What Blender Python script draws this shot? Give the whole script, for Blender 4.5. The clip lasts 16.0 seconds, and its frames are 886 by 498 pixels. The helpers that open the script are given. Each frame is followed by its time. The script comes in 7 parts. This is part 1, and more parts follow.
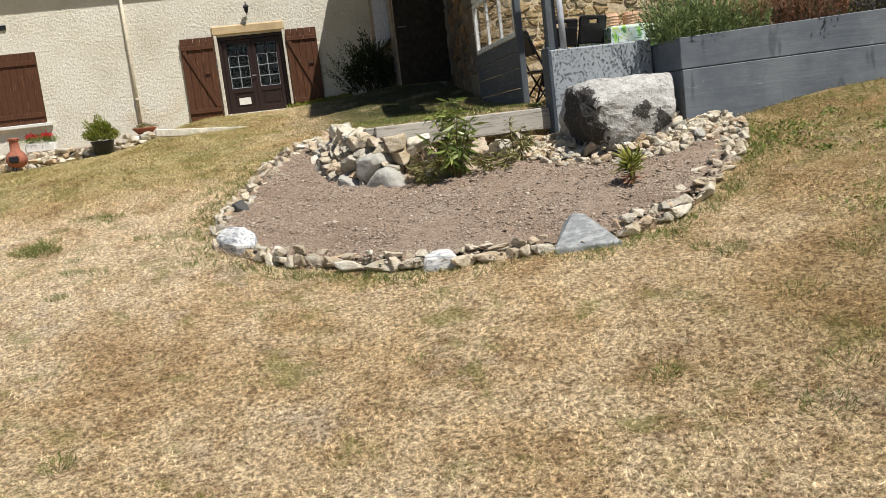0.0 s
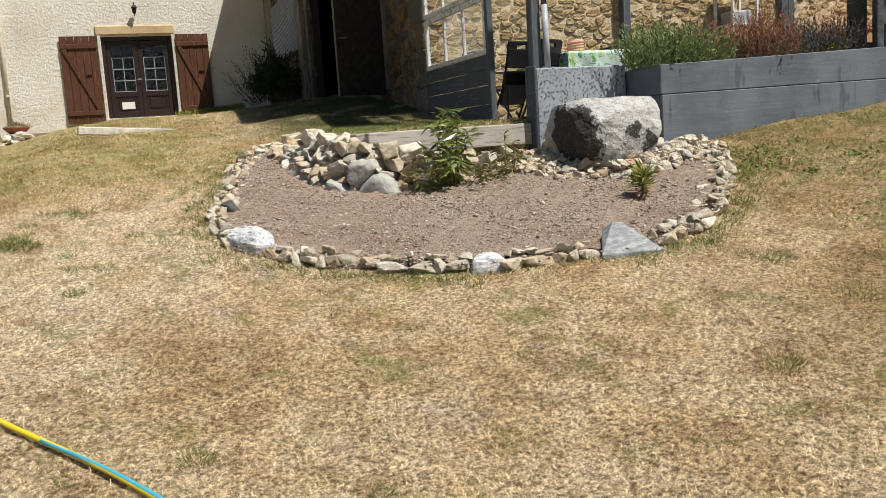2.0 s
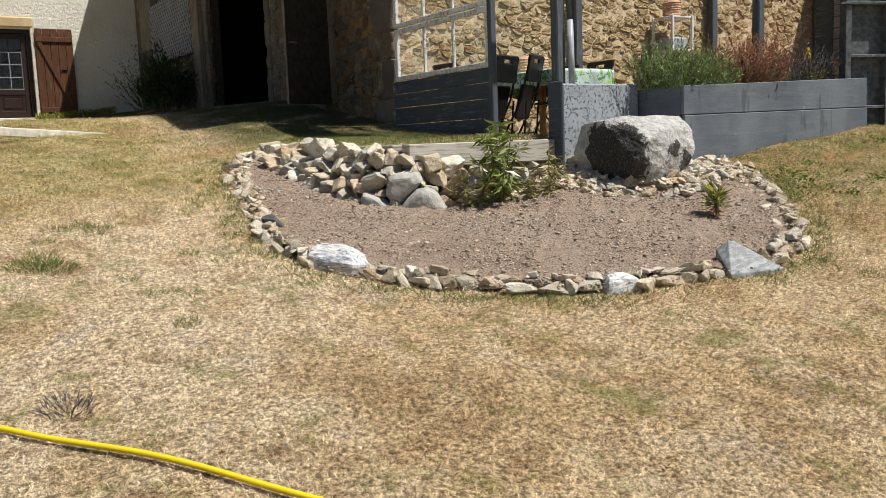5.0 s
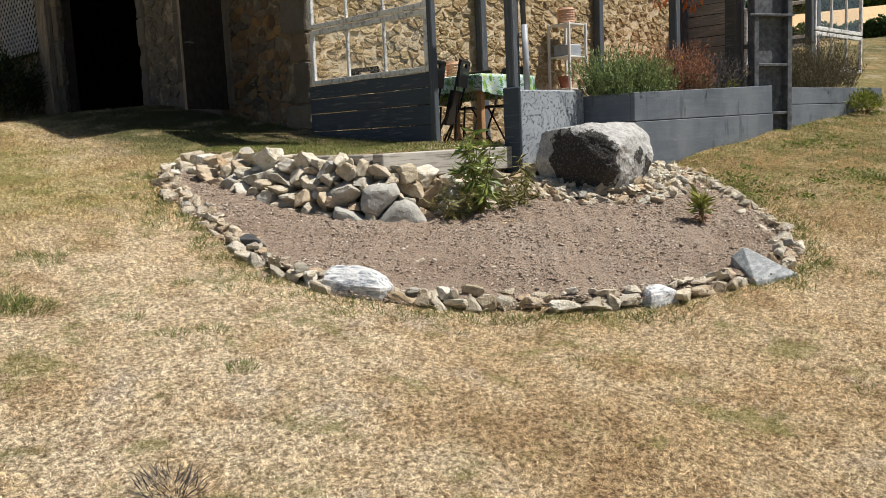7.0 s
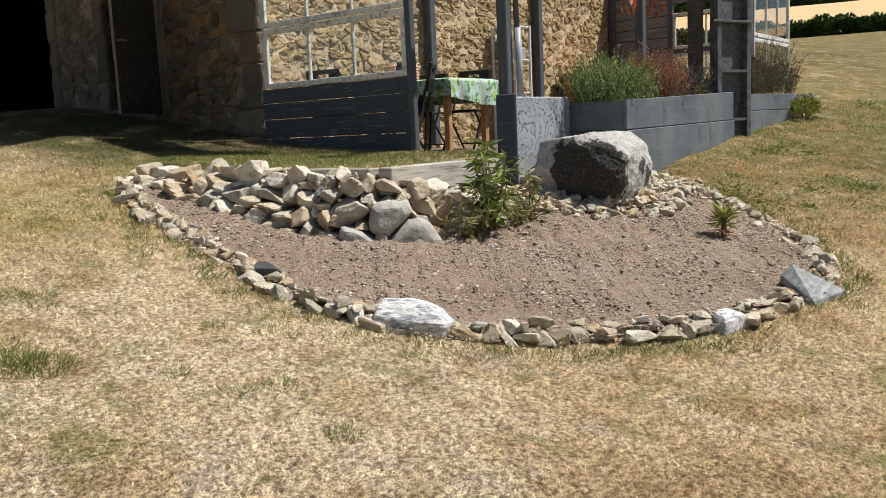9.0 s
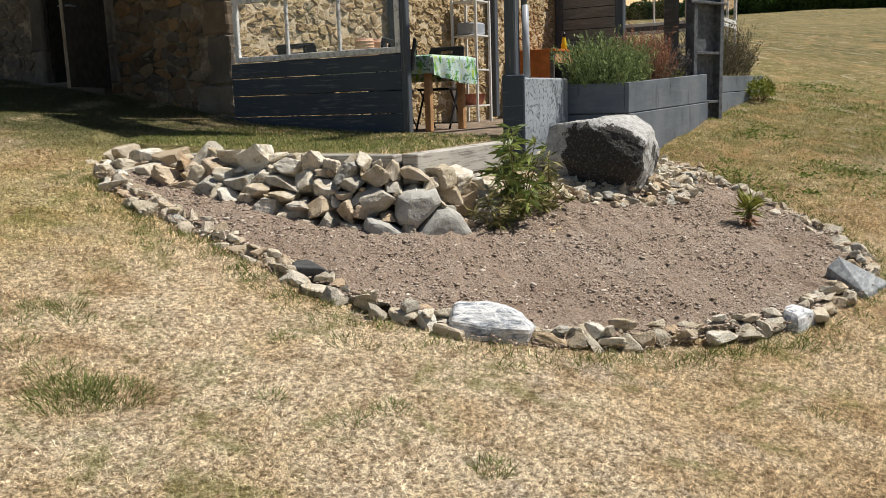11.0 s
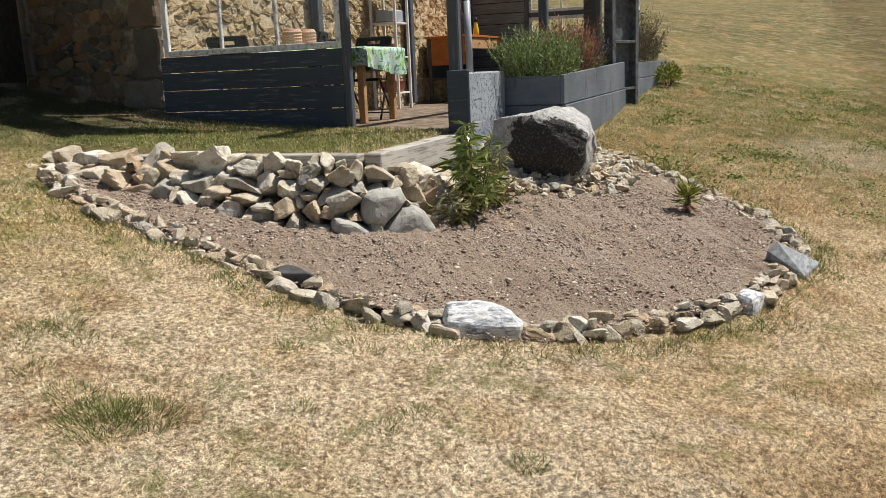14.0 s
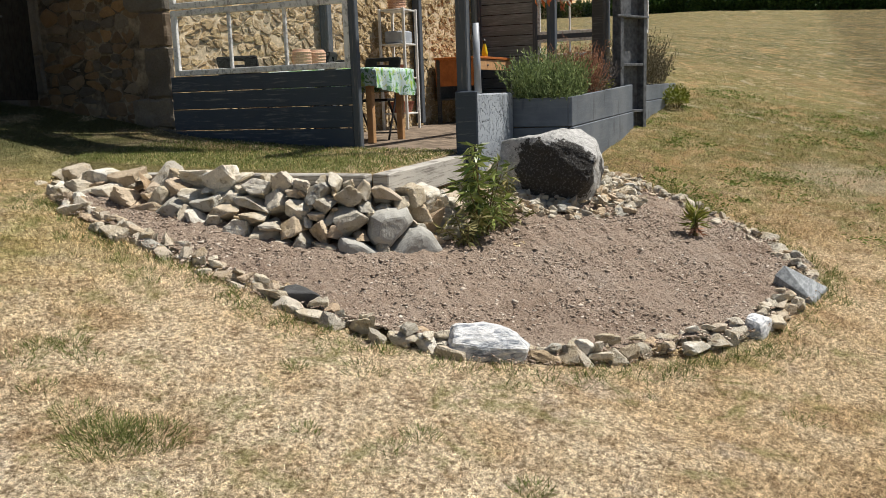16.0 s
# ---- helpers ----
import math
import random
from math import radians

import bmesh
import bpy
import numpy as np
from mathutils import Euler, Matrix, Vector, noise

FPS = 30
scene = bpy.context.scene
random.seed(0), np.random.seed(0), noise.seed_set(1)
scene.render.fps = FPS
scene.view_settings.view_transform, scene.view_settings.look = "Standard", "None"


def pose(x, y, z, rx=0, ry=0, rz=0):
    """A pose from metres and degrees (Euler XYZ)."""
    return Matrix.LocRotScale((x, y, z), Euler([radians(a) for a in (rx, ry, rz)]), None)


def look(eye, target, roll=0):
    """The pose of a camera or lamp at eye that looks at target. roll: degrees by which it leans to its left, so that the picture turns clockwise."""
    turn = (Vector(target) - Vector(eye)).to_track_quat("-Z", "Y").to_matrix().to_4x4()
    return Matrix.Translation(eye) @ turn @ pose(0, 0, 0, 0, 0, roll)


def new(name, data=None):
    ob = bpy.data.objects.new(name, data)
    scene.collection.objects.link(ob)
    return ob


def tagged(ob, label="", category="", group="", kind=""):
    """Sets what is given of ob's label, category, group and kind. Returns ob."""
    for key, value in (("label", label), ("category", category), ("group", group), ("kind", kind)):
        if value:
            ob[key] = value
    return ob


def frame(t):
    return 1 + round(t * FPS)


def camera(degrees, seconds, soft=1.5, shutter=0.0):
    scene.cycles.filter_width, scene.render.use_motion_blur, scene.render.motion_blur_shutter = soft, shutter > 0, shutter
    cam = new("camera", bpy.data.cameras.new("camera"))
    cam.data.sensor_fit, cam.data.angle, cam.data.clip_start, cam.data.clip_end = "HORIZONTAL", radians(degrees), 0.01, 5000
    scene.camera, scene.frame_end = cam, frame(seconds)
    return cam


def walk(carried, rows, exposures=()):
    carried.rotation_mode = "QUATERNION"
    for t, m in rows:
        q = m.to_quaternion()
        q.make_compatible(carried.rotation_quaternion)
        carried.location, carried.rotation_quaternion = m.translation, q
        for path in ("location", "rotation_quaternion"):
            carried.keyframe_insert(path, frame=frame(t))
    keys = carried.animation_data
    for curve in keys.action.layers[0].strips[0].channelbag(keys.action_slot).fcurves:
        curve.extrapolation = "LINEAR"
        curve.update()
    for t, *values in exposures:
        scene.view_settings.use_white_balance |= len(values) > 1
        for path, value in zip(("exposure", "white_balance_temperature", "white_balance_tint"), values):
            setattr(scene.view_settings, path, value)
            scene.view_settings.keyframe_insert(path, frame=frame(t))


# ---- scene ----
cam = camera(54.8, 16.0, soft=0.65)
METRES, EYE, TILT, LEAN, TURN = 7.6, 1.425, 0.0, 0.0, -8.7
ROWS = [
    (0.0, 0.0, 0.0, 0.0, -0.96, -8.08, 6.75),
    (0.5, -0.0443, -0.0071, -0.0054, -4.93, -8.22, 6.64),
    (1.0, -0.0927, -0.0201, -0.003, -9.27, -7.84, 6.46),
    (1.5, -0.1378, -0.0069, -0.0044, -9.15, -7.42, 5.98),
    (2.0, -0.1751, 0.0099, -0.001, -11.32, -7.44, 3.76),
    (2.5, -0.217, 0.0252, 0.0006, -14.45, -7.54, 3.36),
    (3.0, -0.2562, 0.0444, 0.0009, -15.25, -7.21, 3.11),
    (3.5, -0.295, 0.0713, 0.0058, -16.63, -7.04, 3.01),
    (4.0, -0.3322, 0.0934, 0.0051, -18.46, -7.01, 2.83),
    (6.5, -0.5147, 0.2251, 0.0211, -33.76, -7.32, 2.05),
    (7.0, -0.535, 0.2661, 0.0227, -36.23, -7.36, 2.54),
    (7.5, -0.5513, 0.3027, 0.0295, -36.96, -7.23, 2.69),
    (8.0, -0.5738, 0.3399, 0.0321, -38.91, -7.55, 3.13),
    (8.5, -0.5864, 0.3695, 0.0351, -43.4, -7.68, 2.34),
    (9.0, -0.5923, 0.4084, 0.0408, -44.57, -7.8, 2.59),
    (11.5, -0.6554, 0.5536, 0.0616, -54.98, -10.87, 2.47),
    (12.0, -0.6755, 0.5721, 0.0692, -57.98, -11.63, 3.2),
    (12.5, -0.6813, 0.5781, 0.0744, -58.25, -11.6, 3.02),
    (13.0, -0.6838, 0.5763, 0.0769, -59.01, -11.55, 2.87),
    (13.5, -0.6851, 0.5762, 0.0779, -59.58, -11.68, 2.66),
    (14.0, -0.6852, 0.5752, 0.0782, -58.98, -11.69, 2.43),
    (14.5, -0.6848, 0.574, 0.0786, -58.65, -11.6, 2.45),
    (15.0, -0.6851, 0.5745, 0.079, -58.5, -10.69, 2.32),
    (15.5, -0.6852, 0.5753, 0.0788, -59.05, -10.36, 2.01),
    (16.0, -0.6846, 0.5753, 0.0792, -58.42, -10.35, 1.95),
]
walk(cam, [(t, pose(0, 0, EYE, TILT, LEAN, TURN) @ pose(METRES * x, METRES * y, METRES * z, 90 + pitch, roll, yaw)) for t, x, y, z, yaw, pitch, roll in ROWS])

# ---- light ----
SUN = Vector((0.336, -0.44, 1.0)).normalized()
world = bpy.data.worlds.new("sky")
scene.world = world
world.use_nodes = True
wn = world.node_tree.nodes
sky = wn.new("ShaderNodeTexSky")
sky.sky_type, sky.sun_disc = "NISHITA", False
sky.sun_elevation, sky.sun_rotation = math.asin(SUN.z), math.atan2(SUN.x, SUN.y)
world.node_tree.links.new(sky.outputs[0], wn["Background"].inputs[0])
wn["Background"].inputs[1].default_value = 0.05
sun = new("sun", bpy.data.lights.new("sun", "SUN"))
sun.data.energy, sun.data.angle, sun.data.color = 5.0, radians(0.53), (1.0, 0.95, 0.87)
sun.matrix_world = look(SUN * 40, (0, 0, 0))
scene.view_settings.exposure = 0.26


# ---- materials ----
def srgb(*c):
    return tuple((v / 255) ** 2.2 for v in c)


def material(name, rough=0.8, metal=0.0):
    m = bpy.data.materials.new(name)
    m.use_nodes = True
    b = m.node_tree.nodes["Principled BSDF"]
    b.inputs["Roughness"].default_value, b.inputs["Metallic"].default_value = rough, metal
    b.inputs["Specular IOR Level"].default_value = 0.3
    return m, m.node_tree.nodes, m.node_tree.links, b


def node(nt, kind, **sets):
    n = nt.nodes.new(kind)
    for k, v in sets.items():
        n.inputs[k.replace("_", " ")].default_value = v
    return n


def noise_tex(nt, scale, detail=4, rough=0.6, vec=None, stretch=None, distortion=0.0):
    n = nt.nodes.new("ShaderNodeTexNoise")
    n.inputs["Scale"].default_value, n.inputs["Detail"].default_value = scale, detail
    n.inputs["Roughness"].default_value, n.inputs["Distortion"].default_value = rough, distortion
    src = vec
    if src is None:
        src = nt.nodes.new("ShaderNodeNewGeometry").outputs["Position"]
    if stretch:
        mp = nt.nodes.new("ShaderNodeMapping")
        mp.inputs["Scale"].default_value = stretch
        nt.links.new(src, mp.inputs["Vector"])
        src = mp.outputs[0]
    nt.links.new(src, n.inputs["Vector"])
    return n.outputs["Fac"]


def ramp(nt, fac, stops):
    r = nt.nodes.new("ShaderNodeValToRGB")
    e = r.color_ramp.elements
    while len(e) < len(stops):
        e.new(0.5)
    for el, (p, c) in zip(e, stops):
        el.position = p
        el.color = (*c, 1) if len(c) == 3 else c
    nt.links.new(fac, r.inputs[0])
    return r.outputs[0]


def mixc(nt, fac, a, b, mode="MIX"):
    n = nt.nodes.new("ShaderNodeMix")
    n.data_type, n.blend_type = "RGBA", mode
    for sock, v in ((n.inputs[0], fac), (n.inputs[6], a), (n.inputs[7], b)):
        if isinstance(v, (int, float)):
            sock.default_value = v
        elif isinstance(v, tuple):
            sock.default_value = (*v, 1)
        else:
            nt.links.new(v, sock)
    return n.outputs[2]


def span(nt, fac, lo, hi, a=0.0, b=1.0):
    n = nt.nodes.new("ShaderNodeMapRange")
    n.interpolation_type = "SMOOTHSTEP"
    for i, v in zip((1, 2, 3, 4), (lo, hi, a, b)):
        n.inputs[i].default_value = v
    nt.links.new(fac, n.inputs[0])
    return n.outputs[0]


def calc(nt, op, a, b=0.0):
    n = nt.nodes.new("ShaderNodeMath")
    n.operation = op
    for sock, v in zip(n.inputs, (a, b)):
        if isinstance(v, (int, float)):
            sock.default_value = v
        else:
            nt.links.new(v, sock)
    return n.outputs[0]


def relief(nt, bsdf, height, strength=0.5, distance=0.01):
    n = nt.nodes.new("ShaderNodeBump")
    n.inputs["Strength"].default_value, n.inputs["Distance"].default_value = strength, distance
    nt.links.new(height, n.inputs["Height"])
    nt.links.new(n.outputs[0], bsdf.inputs["Normal"])


def axes(nt):
    s = nt.nodes.new("ShaderNodeSeparateXYZ")
    nt.links.new(nt.nodes.new("ShaderNodeNewGeometry").outputs["Position"], s.inputs[0])
    return s.outputs


def objrand(nt):
    return nt.nodes.new("ShaderNodeObjectInfo").outputs["Random"]


def objco(nt):
    return nt.nodes.new("ShaderNodeTexCoord").outputs["Object"]


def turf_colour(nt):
    """Patchy dry lawn: straw, brown thatch, green where it is damp, darkened green in the barn's shade; ripe corn far
    up the hill.
    """
    big = noise_tex(nt, 0.5, 3, 0.6)
    fine = noise_tex(nt, 42, 4, 0.7)
    straw = ramp(nt, noise_tex(nt, 1.0, 6, 0.65), [(0.34, (0.55, 0.40, 0.225)), (0.45, (0.74, 0.585, 0.365)), (0.55, (0.83, 0.70, 0.49)), (0.66, (0.65, 0.50, 0.30))])
    straw = mixc(nt, span(nt, noise_tex(nt, 4.5, 5, 0.7, distortion=0.5), 0.5, 0.68, 0.0, 0.7), straw, (0.40, 0.265, 0.14))
    straw = mixc(nt, span(nt, noise_tex(nt, 2.7, 4, 0.6), 0.58, 0.7, 0.0, 0.6), straw, (0.66, 0.57, 0.46))
    straw = mixc(nt, span(nt, fine, 0.36, 0.62), mixc(nt, 1.0, straw, (0.38, 0.335, 0.28), "MULTIPLY"), mixc(nt, 1.0, straw, (1.34, 1.34, 1.34), "MULTIPLY"))
    straw = mixc(nt, span(nt, noise_tex(nt, 19, 4, 0.75, distortion=0.8), 0.52, 0.62, 0.0, 0.75), straw, mixc(nt, 1.0, straw, (0.5, 0.43, 0.34), "MULTIPLY"))
    x, y, _ = axes(nt)
    wave = noise_tex(nt, 0.7, 4, 0.6)
    xs, ys = calc(nt, "ADD", x, wave), calc(nt, "ADD", y, wave)
    pale = calc(nt, "MULTIPLY", calc(nt, "MULTIPLY", span(nt, xs, 0.6, -0.8), span(nt, xs, -3.6, -2.4)), calc(nt, "MULTIPLY", span(nt, ys, 4.6, 6.0), span(nt, ys, 9.6, 8.3)))
    straw = mixc(nt, pale, straw, mixc(nt, 1.0, straw, (1.1, 1.15, 1.26), "MULTIPLY"))
    slope = calc(nt, "MULTIPLY", span(nt, ys, 8.6, 10.5), span(nt, x, 0.5, -1.0))
    straw = mixc(nt, slope, straw, mixc(nt, 1.0, straw, (0.78, 0.82, 0.66), "MULTIPLY"))
    green = ramp(nt, fine, [(0.3, (0.17, 0.185, 0.045)), (0.55, (0.27, 0.275, 0.075)), (0.8, (0.42, 0.385, 0.15))])
    damp = span(nt, calc(nt, "ADD", x, calc(nt, "MULTIPLY", big, 3.0)), 3.9, 7.2, 0.0, 0.11)
    meadow = span(nt, x, 4.5, 8, 0.0, 0.1)
    terrace = calc(nt, "MULTIPLY", calc(nt, "MULTIPLY", span(nt, y, 7.9, 8.6), span(nt, y, 12.5, 11.0)), calc(nt, "MULTIPLY", span(nt, x, 0.0, 0.7), span(nt, x, 2.2, 1.2, 0.0, 0.22)))
    bias = calc(nt, "ADD", calc(nt, "ADD", damp, meadow), calc(nt, "ADD", terrace, calc(nt, "MULTIPLY", slope, 0.05)))
    blot = calc(nt, "ADD", noise_tex(nt, 2.3, 7, 0.75, distortion=0.5), bias)
    col = mixc(nt, span(nt, blot, 0.53, 0.64, 0.0, 0.62), straw, green)
    bare = calc(nt, "MULTIPLY", span(nt, calc(nt, "ADD", x, calc(nt, "MULTIPLY", noise_tex(nt, 0.4, 4, 0.6), 5.0)), 17.0, 18.0), span(nt, calc(nt, "ADD", x, calc(nt, "MULTIPLY", noise_tex(nt, 0.4, 4, 0.6), 5.0)), 19.9, 18.9))
    col = mixc(nt, calc(nt, "MULTIPLY", bare, 0.6), col, (0.5, 0.34, 0.19))
    col = mixc(nt, span(nt, x, 12, 24, 0.0, 0.85), col, ramp(nt, noise_tex(nt, 0.24, 10, 0.78, stretch=(1.0, 0.55, 1)), [(0.4, (0.05, 0.07, 0.018)), (0.47, (0.11, 0.12, 0.035)), (0.53, (0.175, 0.165, 0.056)), (0.6, (0.25, 0.2, 0.085))]))
    col = mixc(nt, calc(nt, "MULTIPLY", span(nt, x, 7, 11), span(nt, noise_tex(nt, 5.0, 6, 0.75), 0.5, 0.62, 0.0, 0.5)), col, (0.19, 0.2, 0.06))
    col = mixc(nt, span(nt, calc(nt, "ADD", x, big), 2.6, 6.0), col, mixc(nt, 1.0, col, (0.57, 0.58, 0.44), "MULTIPLY"))
    col = mixc(nt, calc(nt, "MULTIPLY", span(nt, x, 2.0, 6.0), span(nt, noise_tex(nt, 9.0, 5, 0.75), 0.5, 0.62, 0.0, 0.35)), col, (0.34, 0.22, 0.10))
    col = mixc(nt, calc(nt, "MULTIPLY", span(nt, x, 9.0, 13.0), span(nt, noise_tex(nt, 0.9, 7, 0.8), 0.47, 0.6, 0.0, 0.45)), col, (0.36, 0.30, 0.15))
    patch = noise_tex(nt, 1.5, 6, 0.72, distortion=0.8)
    col = mixc(nt, calc(nt, "MULTIPLY", span(nt, x, 2.6, 4.5), span(nt, patch, 0.53, 0.62, 0.0, 0.75)), col, (0.47, 0.31, 0.15))
    col = mixc(nt, calc(nt, "MULTIPLY", span(nt, x, 4.0, 6.5), span(nt, patch, 0.44, 0.36, 0.0, 0.7)), col, (0.50, 0.44, 0.32))
    tuftiness = noise_tex(nt, 4.2, 6, 0.75, distortion=0.6)
    col = mixc(nt, calc(nt, "MULTIPLY", span(nt, x, 2.4, 4.2), span(nt, tuftiness, 0.53, 0.6, 0.0, 0.55)), col, ramp(nt, fine, [(0.35, (0.42, 0.31, 0.16)), (0.65, (0.72, 0.58, 0.36))]))
    col = mixc(nt, calc(nt, "MULTIPLY", span(nt, x, 2.4, 4.2), span(nt, tuftiness, 0.45, 0.38, 0.0, 0.6)), col, ramp(nt, fine, [(0.35, (0.10, 0.12, 0.03)), (0.65, (0.28, 0.31, 0.09))]))
    worn = calc(nt, "MULTIPLY", span(nt, xs, 1.7, 2.9), span(nt, ys, 5.2, 4.0))
    col = mixc(nt, worn, col, mixc(nt, 1.0, col, (0.70, 0.66, 0.56), "MULTIPLY"))
    n_ = nt.nodes.new("ShaderNodeVectorMath")
    n_.operation = "DISTANCE"
    nt.links.new(nt.nodes.new("ShaderNodeNewGeometry").outputs["Position"], n_.inputs[0])
    n_.inputs[1].default_value = (5.4, 4.6, 1.0)
    bleached = span(nt, calc(nt, "ADD", n_.outputs["Value"], calc(nt, "MULTIPLY", noise_tex(nt, 1.7, 5, 0.7), 2.2)), 2.3, 1.3, 0.0, 0.5)
    col = mixc(nt, bleached, col, ramp(nt, fine, [(0.35, (0.36, 0.30, 0.21)), (0.65, (0.66, 0.60, 0.47))]))
    # Greener turf beside the barn, its colour also darkened for the barn's shade.
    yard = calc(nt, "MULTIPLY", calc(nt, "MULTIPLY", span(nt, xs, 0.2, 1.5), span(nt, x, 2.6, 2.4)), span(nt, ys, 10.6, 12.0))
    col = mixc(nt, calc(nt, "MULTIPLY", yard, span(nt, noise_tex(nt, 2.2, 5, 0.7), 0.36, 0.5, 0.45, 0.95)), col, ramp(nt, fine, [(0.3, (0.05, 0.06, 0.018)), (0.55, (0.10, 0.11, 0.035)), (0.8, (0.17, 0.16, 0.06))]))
    far = span(nt, x, 80, 81)
    return mixc(nt, far, col, (0.78, 0.56, 0.32)), fine


def mat_turf(name, ground):
    m, n, l, b = material(name, 0.95)
    nt = m.node_tree
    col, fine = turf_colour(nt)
    if ground:
        col = mixc(nt, span(nt, noise_tex(nt, 130, 3, 0.7), 0.3, 0.62), mixc(nt, 1.0, col, (0.40, 0.35, 0.29), "MULTIPLY"), mixc(nt, 1.0, col, (1.05, 1.03, 0.99), "MULTIPLY"))
        relief(nt, b, noise_tex(nt, 70, 6, 0.75), 1.0, 0.03)
    else:
        isl = n.new("ShaderNodeNewGeometry").outputs["Random Per Island"]
        col = mixc(nt, 1.0, col, ramp(nt, isl, [(0.0, (0.48, 0.43, 0.36)), (0.5, (1.04, 1.03, 1.01)), (1.0, (1.56, 1.56, 1.56))]), "MULTIPLY")
        b.inputs["Roughness"].default_value = 0.7
        tr, mx = n.new("ShaderNodeBsdfTranslucent"), n.new("ShaderNodeMixShader")
        mx.inputs[0].default_value = 0.2
        l.new(col, tr.inputs[0])
        l.new(b.outputs[0], mx.inputs[1])
        l.new(tr.outputs[0], mx.inputs[2])
        l.new(mx.outputs[0], n["Material Output"].inputs[0])
    l.new(col, b.inputs["Base Color"])
    return m


def mat_stone(name, tones, speck=0.5, rough=0.9, scale=9.0, bump=0.012):
    m, n, l, b = material(name, rough)
    nt = m.node_tree
    co = n.new("ShaderNodeNewGeometry").outputs["Position"]
    base = ramp(nt, objrand(nt), [(i / max(1, len(tones) - 1), c) for i, c in enumerate(tones)])
    blot = noise_tex(nt, scale, 5, 0.65, co)
    col = mixc(nt, span(nt, blot, 0.35, 0.7, 0.0, 0.6), base, mixc(nt, 1.0, base, (0.66, 0.63, 0.6), "MULTIPLY"))
    grain = noise_tex(nt, scale * 12, 3, 0.7, co)
    col = mixc(nt, span(nt, grain, 0.5, 0.75, 0.0, speck), col, mixc(nt, 1.0, col, (1.35, 1.33, 1.3), "MULTIPLY"))
    col = mixc(nt, span(nt, grain, 0.42, 0.25, 0.0, speck), col, mixc(nt, 1.0, col, (0.55, 0.53, 0.5), "MULTIPLY"))
    l.new(col, b.inputs["Base Color"])
    relief(nt, b, calc(nt, "ADD", blot, calc(nt, "MULTIPLY", grain, 0.35)), 0.8, bump)
    return m


def mat_paint(name, colour, worn, wear=0.55, rough=0.6, grain=(1, 14, 14)):
    """Old paint on wood: long grain, scuffs down to a second tone."""
    m, n, l, b = material(name, rough)
    nt = m.node_tree
    g = noise_tex(nt, 3.5, 6, 0.7, stretch=grain)
    p = noise_tex(nt, 1.7, 7, 0.75)
    col = mixc(nt, span(nt, p, 0.35, 0.7, 0.0, 0.5), colour, tuple(v * 0.7 for v in colour))
    col = mixc(nt, span(nt, calc(nt, "ADD", g, calc(nt, "MULTIPLY", p, 0.4)), wear + 0.12, wear + 0.3), col, worn)
    l.new(col, b.inputs["Base Color"])
    relief(nt, b, g, 0.5, 0.006)
    return m


def mat_plain(name, colour, rough=0.6, metal=0.0, vary=0.25, scale=12, bump=0.003):
    m, n, l, b = material(name, rough, metal)
    nt = m.node_tree
    f = noise_tex(nt, scale, 5, 0.65)
    l.new(mixc(nt, span(nt, f, 0.3, 0.75, 0.0, 1.0), tuple(v * (1 - vary) for v in colour), tuple(min(1, v * (1 + vary)) for v in colour)), b.inputs["Base Color"])
    relief(nt, b, f, 0.4, bump)
    return m


def mat_leaf(name, dark, light, rough=0.5):
    m, n, l, b = material(name, rough)
    nt = m.node_tree
    isl = n.new("ShaderNodeNewGeometry").outputs["Random Per Island"]
    l.new(ramp(nt, isl, [(0.0, dark), (1.0, light)]), b.inputs["Base Color"])
    tr = n.new("ShaderNodeBsdfTranslucent")
    l.new(ramp(nt, isl, [(0.0, dark), (1.0, light)]), tr.inputs[0])
    mx = n.new("ShaderNodeMixShader")
    mx.inputs[0].default_value = 0.25
    l.new(b.outputs[0], mx.inputs[1])
    l.new(tr.outputs[0], mx.inputs[2])
    l.new(mx.outputs[0], n["Material Output"].inputs[0])
    return m


M_TURF = mat_turf("dry_turf", True)
M_BLADE = mat_turf("grass_blade", False)


def mat_soil():
    m, n, l, b = material("soil", 0.98)
    nt = m.node_tree
    a, mid, f = noise_tex(nt, 1.6, 5, 0.6), noise_tex(nt, 14, 5, 0.7), noise_tex(nt, 60, 6, 0.75)
    col = ramp(nt, a, [(0.3, (0.275, 0.207, 0.158)), (0.5, (0.345, 0.272, 0.213)), (0.7, (0.37, 0.305, 0.25))])
    col = mixc(nt, span(nt, mid, 0.52, 0.66, 0.0, 0.5), col, (0.29, 0.205, 0.148))
    col = mixc(nt, span(nt, f, 0.36, 0.64), mixc(nt, 1.0, col, (0.66, 0.62, 0.58), "MULTIPLY"), mixc(nt, 1.0, col, (1.2, 1.2, 1.2), "MULTIPLY"))
    l.new(col, b.inputs["Base Color"])
    relief(nt, b, calc(nt, "ADD", f, calc(nt, "MULTIPLY", mid, 1.5)), 1.0, 0.02)
    return m


M_SOIL = mat_soil()


def mat_clods():
    m, n, l, b = material("soil_clods", 0.95)
    isl = n.new("ShaderNodeNewGeometry").outputs["Random Per Island"]
    col = ramp(m.node_tree, isl, [(0.0, (0.25, 0.185, 0.137)), (0.5, (0.37, 0.292, 0.227)), (0.86, (0.47, 0.39, 0.315)), (1.0, (0.62, 0.55, 0.47))])
    l.new(col, b.inputs["Base Color"])
    return m


M_CLOD = mat_clods()


